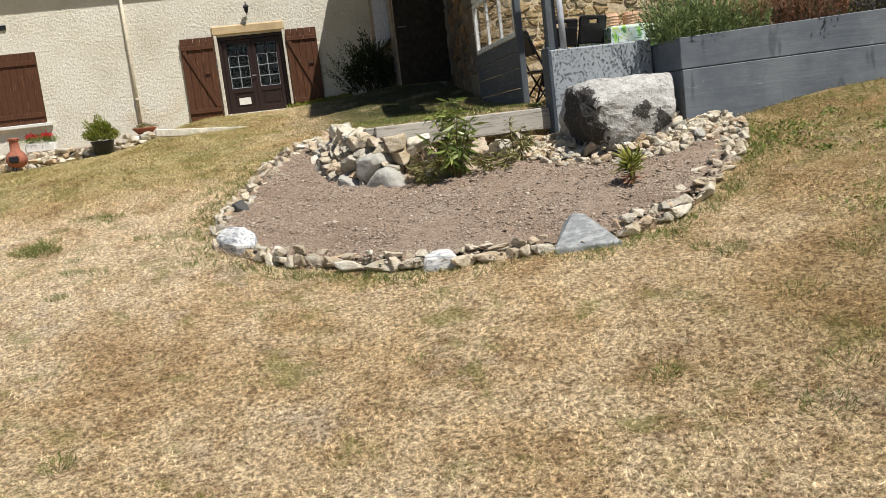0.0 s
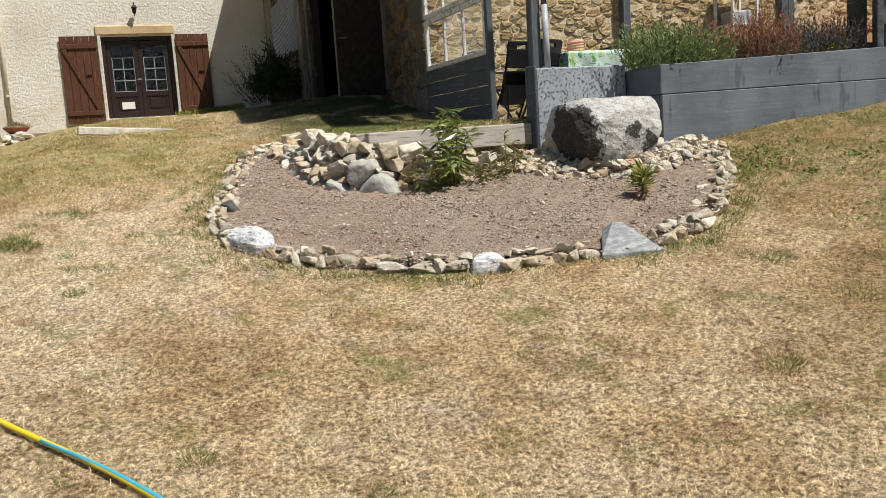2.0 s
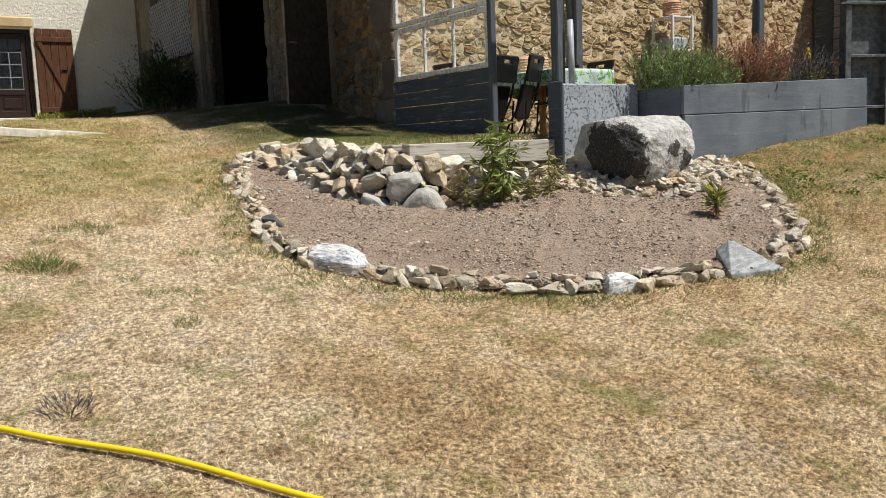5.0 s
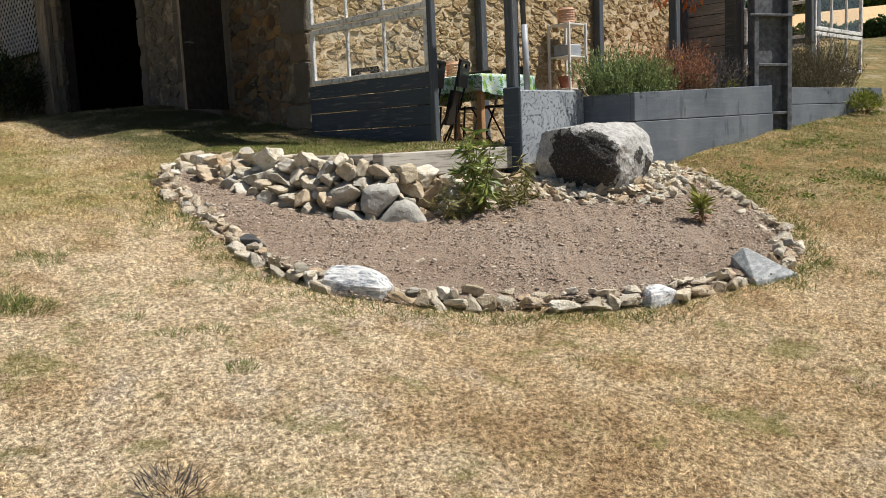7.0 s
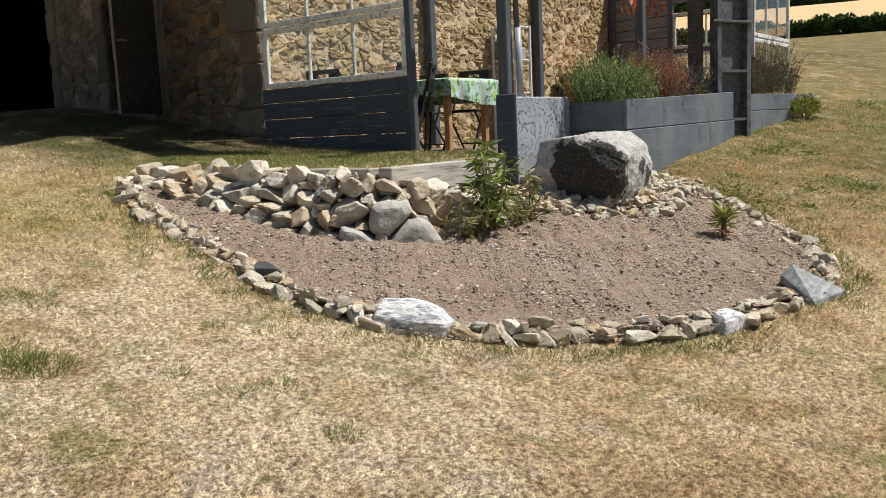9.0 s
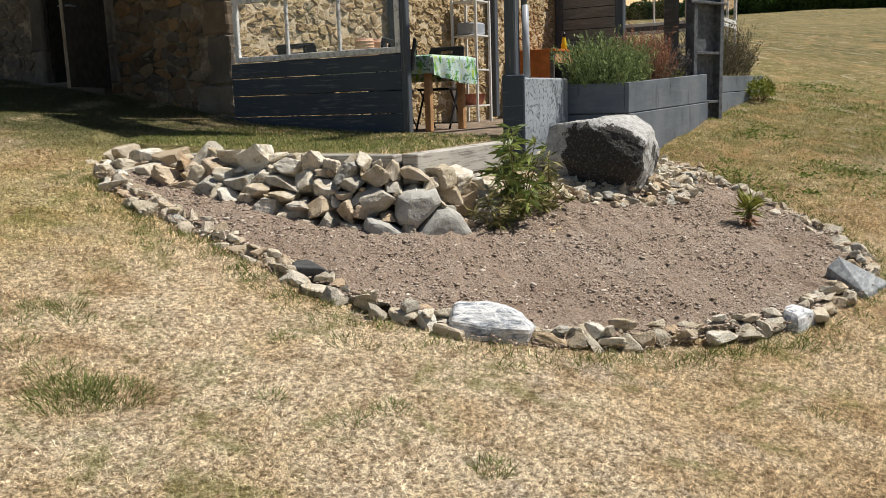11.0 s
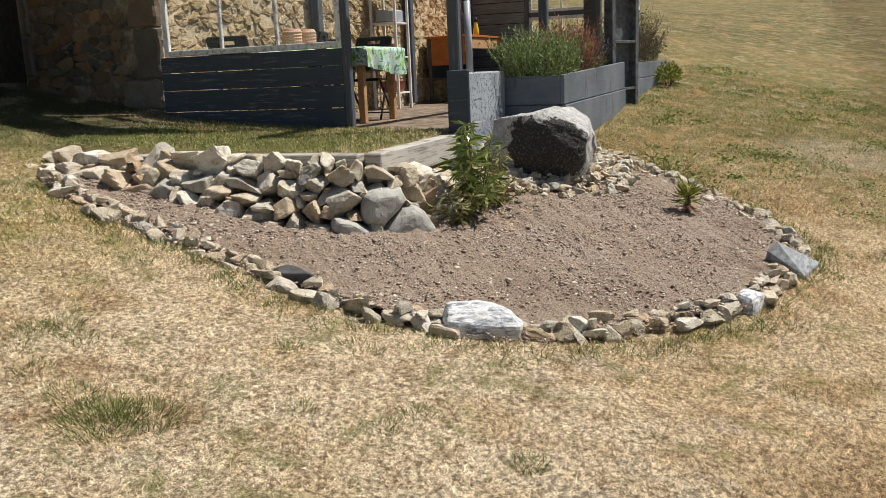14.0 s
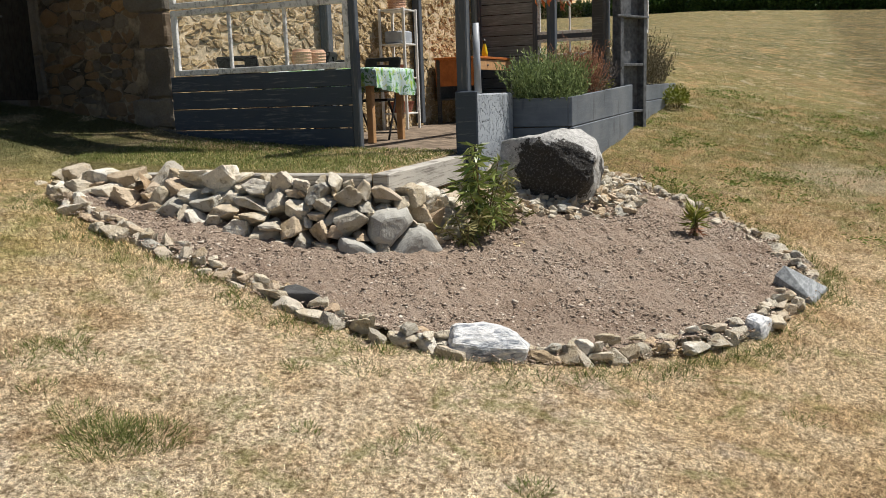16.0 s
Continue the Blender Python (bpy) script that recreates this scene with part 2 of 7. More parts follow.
def mat_field():
    """Mixed field stones: beige sandstone, grey granite, some rusty, stained and lichened."""
    m, n, l, b = material("field_stone", 0.9)
    nt = m.node_tree
    co = n.new("ShaderNodeNewGeometry").outputs["Position"]
    rd = objrand(nt)
    base = ramp(nt, rd, [(0.0, (0.49, 0.42, 0.31)), (0.12, (0.66, 0.60, 0.49)), (0.24, (0.41, 0.38, 0.32)), (0.36, (0.62, 0.54, 0.41)), (0.48, (0.76, 0.73, 0.65)), (0.58, (0.50, 0.40, 0.28)), (0.68, (0.55, 0.51, 0.43)), (0.78, (0.52, 0.38, 0.25)), (0.88, (0.60, 0.53, 0.41)), (1.0, (0.42, 0.41, 0.37))])
    big, blot, grain = noise_tex(nt, 6, 4, 0.6, co, distortion=0.6), noise_tex(nt, 19, 5, 0.7, co), noise_tex(nt, 110, 4, 0.75, co)
    col = mixc(nt, span(nt, big, 0.48, 0.62, 0.0, 0.65), base, mixc(nt, 1.0, base, (0.74, 0.67, 0.54), "MULTIPLY"))
    col = mixc(nt, span(nt, blot, 0.52, 0.66, 0.0, 0.6), col, mixc(nt, 1.0, col, (1.28, 1.27, 1.25), "MULTIPLY"))
    col = mixc(nt, span(nt, blot, 0.45, 0.33, 0.0, 0.75), col, mixc(nt, 1.0, col, (0.5, 0.48, 0.45), "MULTIPLY"))
    col = mixc(nt, span(nt, grain, 0.55, 0.7, 0.0, 0.45), col, mixc(nt, 1.0, col, (1.25, 1.25, 1.23), "MULTIPLY"))
    col = mixc(nt, span(nt, grain, 0.44, 0.3, 0.0, 0.5), col, mixc(nt, 1.0, col, (0.55, 0.53, 0.5), "MULTIPLY"))
    l.new(col, b.inputs["Base Color"])
    relief(nt, b, calc(nt, "ADD", blot, calc(nt, "MULTIPLY", grain, 0.4)), 1.0, 0.02)
    return m


M_FIELD = mat_field()
M_DKSTONE = mat_stone("dark_stone", [(0.075, 0.078, 0.08), (0.09, 0.09, 0.09)], 0.7, 0.7, 12)
M_GREY = mat_stone("grey_stone", [(0.40, 0.395, 0.365), (0.45, 0.44, 0.40)], 0.5, 0.85, 10)
M_GOLD = mat_stone("rubble_stone", [(0.36, 0.25, 0.13), (0.52, 0.40, 0.22), (0.46, 0.34, 0.18), (0.58, 0.46, 0.28), (0.42, 0.34, 0.23), (0.54, 0.38, 0.19), (0.62, 0.52, 0.36)], 0.9, 0.92, 16, 0.05)
# Rubble stone and mortar copied darker and browner for the shaded west wall.
M_DIMSTONE = mat_stone("shaded_rubble_stone", [(0.11, 0.08, 0.05), (0.25, 0.16, 0.085), (0.16, 0.125, 0.085), (0.31, 0.19, 0.09), (0.12, 0.108, 0.088), (0.2, 0.17, 0.13), (0.28, 0.2, 0.12)], 0.9, 0.92, 9, 0.04)
M_DIMMORTAR = mat_plain("shaded_mortar", (0.19, 0.155, 0.11), 0.95, vary=0.75, scale=6, bump=0.03)
# Near-black for shade inside the barn, its doorways and joints; also the door planks.
M_SHADEDARK = mat_plain("shade_black_and_dark_wood", (0.045, 0.038, 0.03), 0.95, vary=0.3)
M_MORTAR = mat_plain("lime_mortar", (0.60, 0.49, 0.33), 0.95, vary=0.3, scale=14, bump=0.035)
M_LINTEL = mat_stone("sandstone_lintel", [(0.58, 0.45, 0.27), (0.58, 0.45, 0.27)], 0.35, 0.9, 4)
M_JAMB = mat_stone("grey_jamb_stone", [(0.10, 0.088, 0.072), (0.19, 0.165, 0.13), (0.13, 0.12, 0.10), (0.17, 0.13, 0.09)], 0.8, 0.95, 4, 0.03)
M_SILL = mat_plain("pale_stone_sill", (0.62, 0.58, 0.5), 0.85)
M_CONC = mat_plain("grey_concrete", (0.33, 0.31, 0.27), 0.95, vary=0.25, scale=5, bump=0.01)
M_FLOORC = mat_plain("earth_floor", (0.19, 0.145, 0.105), 0.95, vary=0.55, scale=7, bump=0.02)
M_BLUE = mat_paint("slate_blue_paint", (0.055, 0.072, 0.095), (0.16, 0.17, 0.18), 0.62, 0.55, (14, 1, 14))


def mat_planter():
    """Thin slate-blue paint over boards: long brush marks, pale scuffs, dark runs from the top edge."""
    m, n, l, b = material("slate_blue_paint_planter", 0.55)
    nt = m.node_tree
    brush, cloud = noise_tex(nt, 2.6, 6, 0.7, stretch=(1.0, 1.0, 12)), noise_tex(nt, 1.6, 5, 0.65)
    runs, scuff = noise_tex(nt, 4.5, 3, 0.5, stretch=(2.2, 2.2, 0.45)), noise_tex(nt, 6, 6, 0.75, stretch=(1, 1, 1.6), distortion=0.8)
    col = mixc(nt, span(nt, cloud, 0.35, 0.65), (0.108, 0.127, 0.153), (0.168, 0.188, 0.212))
    col = mixc(nt, span(nt, brush, 0.45, 0.7, 0.0, 0.35), col, (0.21, 0.23, 0.25))
    col = mixc(nt, span(nt, runs, 0.6, 0.7, 0.0, 0.6), col, (0.06, 0.07, 0.085))
    col = mixc(nt, span(nt, scuff, 0.63, 0.72, 0.0, 0.6), col, (0.28, 0.30, 0.315))
    l.new(col, b.inputs["Base Color"])
    relief(nt, b, calc(nt, "ADD", brush, calc(nt, "MULTIPLY", scuff, 0.4)), 0.5, 0.005)
    return m


M_PLANT = mat_planter()
M_POST = mat_paint("grey_blue_post_paint", (0.085, 0.10, 0.118), (0.18, 0.18, 0.175), 0.6, 0.7, (14, 14, 1))
M_WHITEP = mat_paint("weathered_white_paint", (0.80, 0.80, 0.78), (0.33, 0.33, 0.32), 0.55, 0.65, (6, 6, 6))
M_BROWN = mat_paint("brown_stained_wood", (0.095, 0.04, 0.021), (0.19, 0.088, 0.046), 0.6, 0.5, (12, 12, 1))
M_DOORB = mat_paint("dark_brown_door_paint", (0.034, 0.021, 0.019), (0.065, 0.04, 0.034), 0.7, 0.35, (12, 12, 1))
M_SLEEP = mat_paint("weathered_sleeper", (0.46, 0.435, 0.39), (0.2, 0.18, 0.155), 0.54, 0.9, (1.0, 1.6, 26))
M_LATH = mat_paint("pale_lath", (0.42, 0.42, 0.42), (0.6, 0.59, 0.56), 0.5, 0.85, (14, 14, 1))
M_OLDWOOD = mat_paint("old_grey_wood", (0.16, 0.13, 0.1), (0.27, 0.23, 0.18), 0.5, 0.85, (14, 14, 1))
M_DARKWOOD = mat_paint("dark_tarred_boards", (0.075, 0.072, 0.068), (0.15, 0.145, 0.13), 0.58, 0.7, (14, 1, 14))
M_CLAP = mat_paint("grey_green_clapboard", (0.18, 0.2, 0.21), (0.27, 0.29, 0.3), 0.56, 0.75, (6, 1, 14))
M_STEEL = mat_plain("dark_painted_steel", (0.125, 0.132, 0.142), 0.5, 0.0, 0.45, 16)
M_PIPE = mat_plain("grey_plastic_pipe", (0.36, 0.39, 0.43), 0.4, vary=0.12)
M_CREAMPIPE = mat_plain("cream_downpipe", (0.66, 0.6, 0.48), 0.5, vary=0.15)
M_BLACK = mat_plain("black_plastic", (0.015, 0.015, 0.016), 0.4, vary=0.3)
M_IRON = mat_plain("black_iron", (0.02, 0.02, 0.022), 0.45, 0.6)
M_TAB = mat_plain("pale_pine", (0.5, 0.29, 0.14), 0.6, vary=0.2)
M_ORANGE = mat_plain("orange_varnished_wood", (0.42, 0.13, 0.03), 0.4, vary=0.25, scale=7)
M_TERRA = mat_plain("terracotta", (0.34, 0.13, 0.085), 0.85, vary=0.25)
M_CHAL = mat_plain("white_enamel", (0.75, 0.75, 0.72), 0.4, vary=0.06)
M_WICK = mat_plain("pink_wicker", (0.62, 0.38, 0.26), 0.8, vary=0.3, scale=60)
M_DARK = mat_plain("black_pot", (0.02, 0.021, 0.024), 0.35)
M_TILE = mat_plain("clay_roof", (0.3, 0.13, 0.07), 0.9, vary=0.3, scale=8)
# Inner plaster darkened so the room looks unlit through the door glass.
M_PLASTER = mat_plain("inner_plaster_shade_tone", (0.09, 0.08, 0.07), 0.95)


def mat_render():
    m, n, l, b = material("cream_roughcast", 0.95)
    nt = m.node_tree
    a = noise_tex(nt, 0.8, 5, 0.65)
    f = noise_tex(nt, 40, 5, 0.7)
    col = ramp(nt, a, [(0.3, (0.64, 0.60, 0.50)), (0.5, (0.75, 0.725, 0.63)), (0.75, (0.80, 0.78, 0.71))])
    z = axes(nt)[2]
    col = mixc(nt, calc(nt, "MULTIPLY", span(nt, z, 3.4, 2.4), span(nt, noise_tex(nt, 1.4, 4, 0.6), 0.45, 0.7, 0.0, 0.6)), col, (0.6, 0.48, 0.32))
    l.new(mixc(nt, span(nt, f, 0.3, 0.6, 0.35, 0.0), col, (0.5, 0.46, 0.38)), b.inputs["Base Color"])
    relief(nt, b, f, 0.8, 0.02)
    return m


M_RENDER = mat_render()


def mat_glass():
    m, n, l, b = material("window_glass", 0.03)
    b.inputs["Base Color"].default_value = (0.95, 0.97, 0.97, 1)
    b.inputs["Specular IOR Level"].default_value = 0.5
    tr = n.new("ShaderNodeBsdfTransparent")
    gl = n.new("ShaderNodeBsdfGlossy")
    gl.inputs["Roughness"].default_value = 0.02
    fr = n.new("ShaderNodeLayerWeight")
    fr.inputs[0].default_value = 0.5
    mx = n.new("ShaderNodeMixShader")
    l.new(calc(m.node_tree, "ADD", calc(m.node_tree, "MULTIPLY", calc(m.node_tree, "POWER", fr.outputs["Facing"], 5.0), 0.9), 0.035), mx.inputs[0])
    l.new(tr.outputs[0], mx.inputs[1])
    l.new(gl.outputs[0], mx.inputs[2])
    l.new(mx.outputs[0], n["Material Output"].inputs[0])
    return m


M_GLASS = mat_glass()


def mat_boulder():
    m, n, l, b = material("granite_boulder", 0.9)
    nt = m.node_tree
    co = objco(nt)
    g, f, big = noise_tex(nt, 55, 4, 0.7, co), noise_tex(nt, 12, 5, 0.7, co), noise_tex(nt, 3.2, 4, 0.6, co)
    col = ramp(nt, f, [(0.3, (0.2, 0.198, 0.19)), (0.5, (0.40, 0.395, 0.38)), (0.7, (0.56, 0.55, 0.53))])
    col = mixc(nt, span(nt, g, 0.52, 0.68, 0.0, 0.7), col, (0.7, 0.69, 0.66))
    crust = None
    for at, rad in (((-0.46, -0.14, 0.3), 0.27), ((-0.46, 0.02, 0.24), 0.23), ((-0.46, -0.28, 0.2), 0.2), ((-0.46, 0.08, 0.4), 0.17), ((-0.44, -0.24, 0.38), 0.15), ((0.02, -0.36, 0.3), 0.09), ((0.2, -0.33, 0.2), 0.1)):
        d = n.new("ShaderNodeVectorMath")
        d.operation = "DISTANCE"
        l.new(co, d.inputs[0])
        d.inputs[1].default_value = at
        k = calc(nt, "SUBTRACT", rad, d.outputs["Value"])
        crust = k if crust is None else calc(nt, "MAXIMUM", crust, k)
    crust = calc(nt, "ADD", crust, calc(nt, "MULTIPLY", calc(nt, "SUBTRACT", f, 0.5), 0.36))
    col = mixc(nt, calc(nt, "MULTIPLY", span(nt, crust, 0.0, 0.03), span(nt, g, 0.5, 0.66, 0.97, 0.8)), col, (0.03, 0.027, 0.024))
    l.new(col, b.inputs["Base Color"])
    relief(nt, b, calc(nt, "ADD", f, calc(nt, "MULTIPLY", g, 0.4)), 0.9, 0.02)
    return m


def mat_quartz():
    m, n, l, b = material("white_quartz", 0.6)
    nt = m.node_tree
    co = objco(nt)
    v = noise_tex(nt, 9, 6, 0.75, co, (1, 2.5, 3), 1.2)
    col = ramp(nt, v, [(0.36, (0.12, 0.14, 0.17)), (0.45, (0.42, 0.44, 0.46)), (0.52, (0.62, 0.62, 0.62)), (0.62, (0.75, 0.75, 0.74))])
    l.new(col, b.inputs["Base Color"])
    relief(nt, b, v, 0.8, 0.012)
    return m


M_BOULDER, M_QUARTZ = mat_boulder(), mat_quartz()
M_SLATE = mat_paint("blue_grey_slate", (0.2, 0.215, 0.225), (0.33, 0.345, 0.35), 0.5, 0.6, (3, 9, 9))
M_HOSE = mat_plain("yellow_hose_rubber", (0.72, 0.55, 0.02), 0.4, vary=0.06)
M_HOSEB = mat_plain("blue_hose_stripe", (0.06, 0.36, 0.5), 0.4, vary=0.06)
M_LAUREL = mat_leaf("laurel_leaf", (0.045, 0.08, 0.016), (0.34, 0.40, 0.11), 0.3)
M_WILT = mat_leaf("wilted_leaf", (0.10, 0.11, 0.03), (0.36, 0.32, 0.14), 0.7)
M_YUCCA = mat_leaf("yucca_leaf", (0.09, 0.13, 0.02), (0.40, 0.38, 0.09))
M_ROSE = mat_leaf("rosemary_leaf", (0.07, 0.105, 0.04), (0.35, 0.44, 0.18), 0.7)
M_RUST = mat_leaf("rusty_heather", (0.17, 0.08, 0.05), (0.50, 0.27, 0.17), 0.8)
M_LAV = mat_leaf("lavender", (0.05, 0.05, 0.045), (0.18, 0.16, 0.16), 0.8)
M_DRYSH = mat_leaf("grey_dry_shrub", (0.06, 0.06, 0.035), (0.2, 0.17, 0.11), 0.8)
M_LIME = mat_leaf("yellow_green_leaf", (0.10, 0.14, 0.02), (0.32, 0.33, 0.06))
M_DKLEAF = mat_leaf("dark_evergreen", (0.014, 0.03, 0.01), (0.05, 0.085, 0.025))
M_HEDGE = mat_leaf("hedge_leaf", (0.025, 0.06, 0.015), (0.09, 0.16, 0.04), 0.6)
M_RED = mat_leaf("red_petal", (0.45, 0.01, 0.015), (0.8, 0.05, 0.06))
M_ORLEAF = mat_leaf("orange_vine_leaf", (0.35, 0.07, 0.02), (0.6, 0.2, 0.06))
M_TUFT = mat_leaf("green_grass", (0.06, 0.09, 0.018), (0.27, 0.31, 0.09), 0.7)
M_WEED = mat_leaf("weed_leaf", (0.07, 0.12, 0.02), (0.30, 0.36, 0.09), 0.6)
M_STEM = mat_plain("green_brown_stem", (0.16, 0.12, 0.05), 0.8)


# ---- building blocks ----
def link(name, bm, mat, loc=(0, 0, 0), smooth=False):
    me = bpy.data.meshes.new(name)
    if smooth:
        for f in bm.faces:
            f.smooth = True
    bm.to_mesh(me)
    bm.free()
    me.materials.append(mat)
    ob = new(name, me)
    ob.location = loc
    return ob


def thing(name, loc, label, category, group="", kind=""):
    """An Empty at the base of a thing that carries its parts."""
    e = new(name)
    e.empty_display_size = 0.1
    e.location = loc
    return tagged(e, label, category, group, kind)


def part(name, bm, mat, parent, label="", smooth=False):
    """One mesh, modelled in world places, as a part of parent."""
    base = parent.matrix_basis.translation.copy()
    if parent.parent:
        base += parent.parent.matrix_basis.translation
    bmesh.ops.translate(bm, verts=bm.verts, vec=-base)
    ob = link(name, bm, mat, smooth=smooth)
    ob.parent = parent
    return tagged(ob, label)


def block(bm, lo, hi, bevel=0.004, m=None):
    """A bevelled box between two corners."""
    lo, hi = Vector(lo), Vector(hi)
    r = bmesh.ops.create_cube(bm, size=1, matrix=Matrix.Translation((lo + hi) / 2) @ Matrix.Diagonal((*(hi - lo), 1)))
    vs = r["verts"]
    if bevel:
        es = list({e for v in vs for e in v.link_edges})
        out = bmesh.ops.bevel(bm, geom=es, offset=bevel, segments=1, affect="EDGES")
        vs = list({v for f in out["faces"] for v in f.verts} | {v for v in vs if v.is_valid})
    if m:
        bmesh.ops.transform(bm, matrix=m, verts=vs)
    return bm


def box(lo, hi, bevel=0.004, m=None):
    return block(bmesh.new(), lo, hi, bevel, m)


def tube(bm, pts, radius, sides=8, taper=1.0):
    """A swept tube through points."""
    pts = [Vector(p) for p in pts]
    rings = []
    for i, p in enumerate(pts):
        d = (pts[min(i + 1, len(pts) - 1)] - pts[max(i - 1, 0)]).normalized()
        q = d.to_track_quat("Z", "Y").to_matrix()
        r = radius * (1 + (taper - 1) * i / (len(pts) - 1))
        rings.append([bm.verts.new(p + q @ Vector((r * math.cos(2 * math.pi * k / sides), r * math.sin(2 * math.pi * k / sides), 0))) for k in range(sides)])
    for a, b in zip(rings, rings[1:]):
        for k in range(sides):
            bm.faces.new((a[k], a[(k + 1) % sides], b[(k + 1) % sides], b[k]))
    bm.faces.new(rings[0][::-1])
    bm.faces.new(rings[-1])
    return bm


def lathe(bm, profile, at, sides=20):
    """A turned form from (radius, height) pairs."""
    at = Vector(at)
    rings = [[bm.verts.new(at + Vector((r * math.cos(2 * math.pi * k / sides), r * math.sin(2 * math.pi * k / sides), z))) for k in range(sides)] for r, z in profile]
    for a, b in zip(rings, rings[1:]):
        for k in range(sides):
            bm.faces.new((a[k], a[(k + 1) % sides], b[(k + 1) % sides], b[k]))
    bm.faces.new(rings[0][::-1])
    return bm


def mesh_from(name, verts, faces_n, loops, mat):
    me = bpy.data.meshes.new(name)
    verts = np.asarray(verts, np.float32)
    me.vertices.add(len(verts))
    me.vertices.foreach_set("co", verts.ravel())
    nf = len(faces_n)
    me.loops.add(len(loops))
    me.loops.foreach_set("vertex_index", np.asarray(loops, np.int32))
    me.polygons.add(nf)
    starts = np.concatenate([[0], np.cumsum(faces_n)[:-1]]).astype(np.int32)
    me.polygons.foreach_set("loop_start", starts)
    me.update(calc_edges=True)
    me.validate()
    me.materials.append(mat)
    return new(name, me)


def smooth_steps(v, xs, ys):
    xs, ys = np.array(xs, float), np.array(ys, float)
    m = np.gradient(ys, xs)
    v = np.clip(v, xs[0], xs[-1])
    i = np.clip(np.searchsorted(xs, v) - 1, 0, len(xs) - 2)
    h = xs[i + 1] - xs[i]
    u = (v - xs[i]) / h
    return ys[i] * (1 + 2 * u) * (1 - u) ** 2 + m[i] * h * u * (1 - u) ** 2 + ys[i + 1] * u * u * (3 - 2 * u) + m[i + 1] * h * u * u * (u - 1)


def lie(x, y):
    """Height of the hillside lawn."""
    up = smooth_steps(y, [-60, -20, -4, 0, 4, 8, 10, 11, 12.5, 14, 18, 24, 60, 200], [-9, -3.4, -0.95, -0.33, 0.27, 0.98, 1.36, 1.5, 1.75, 1.98, 2.08, 2.38, 5, 16])
    far = np.clip((x - 12) / 48, 0, 1)
    dip, near = np.clip((-1.2 - x * 14 / np.maximum(y, 14)) / 1.8, 0, 1), np.clip((y - 10.5) / 3.5, 0, 1)
    up = up - 0.36 * dip * dip * (3 - 2 * dip) * near * near * (3 - 2 * near)
    return up * (1 - 0.65 * far * far * (3 - 2 * far)) + smooth_steps(x, [-200, -60, -8, -2, 0, 2.5, 5, 10, 30, 75, 200, 420], [-18, -5, -0.45, -0.03, 0, 0.25, 0.55, 1.0, 2.9, 7.4, 24, 27])


def rock_mesh(name, seed, mat, points=14, flat=1.0, bevel=0.06, cuts=1, rough=0.03):
    """An angular broken stone about 1 across."""
    rnd = random.Random(seed)
    bm = bmesh.new()
    for _ in range(points):
        v = Vector((rnd.gauss(0, 1), rnd.gauss(0, 1), rnd.gauss(0, 1))).normalized()
        v = Vector([math.copysign(abs(c) ** 0.75, c) for c in v]) * rnd.uniform(0.42, 0.56)
        v.z *= flat
        bm.verts.new(v)
    r = bmesh.ops.convex_hull(bm, input=bm.verts)
    bmesh.ops.delete(bm, geom=list({g for g in r["geom_interior"] + r["geom_unused"] if isinstance(g, bmesh.types.BMVert)}), context="VERTS")
    bmesh.ops.dissolve_limit(bm, angle_limit=radians(16), verts=bm.verts, edges=bm.edges)
    bmesh.ops.bevel(bm, geom=list(bm.edges), offset=bevel, segments=1, affect="EDGES", clamp_overlap=True)
    bmesh.ops.triangulate(bm, faces=bm.faces)
    if cuts:
        for limit in (0.28, 0.17):
            bmesh.ops.subdivide_edges(bm, edges=[e for e in bm.edges if e.calc_length() > limit], cuts=1)
            bmesh.ops.triangulate(bm, faces=bm.faces)
        for v in bm.verts:
            c = v.co + Vector((seed, 0, 0))
            v.co += v.co.normalized() * (rough * 1.6 * noise.noise(c * 3) + rough * noise.noise(c * 7.5) + rough * 0.6 * noise.noise(c * 16))
    bm.normal_update()
    me = bpy.data.meshes.new(name)
    bm.to_mesh(me)
    bm.free()
    me.materials.append(mat)
    return me


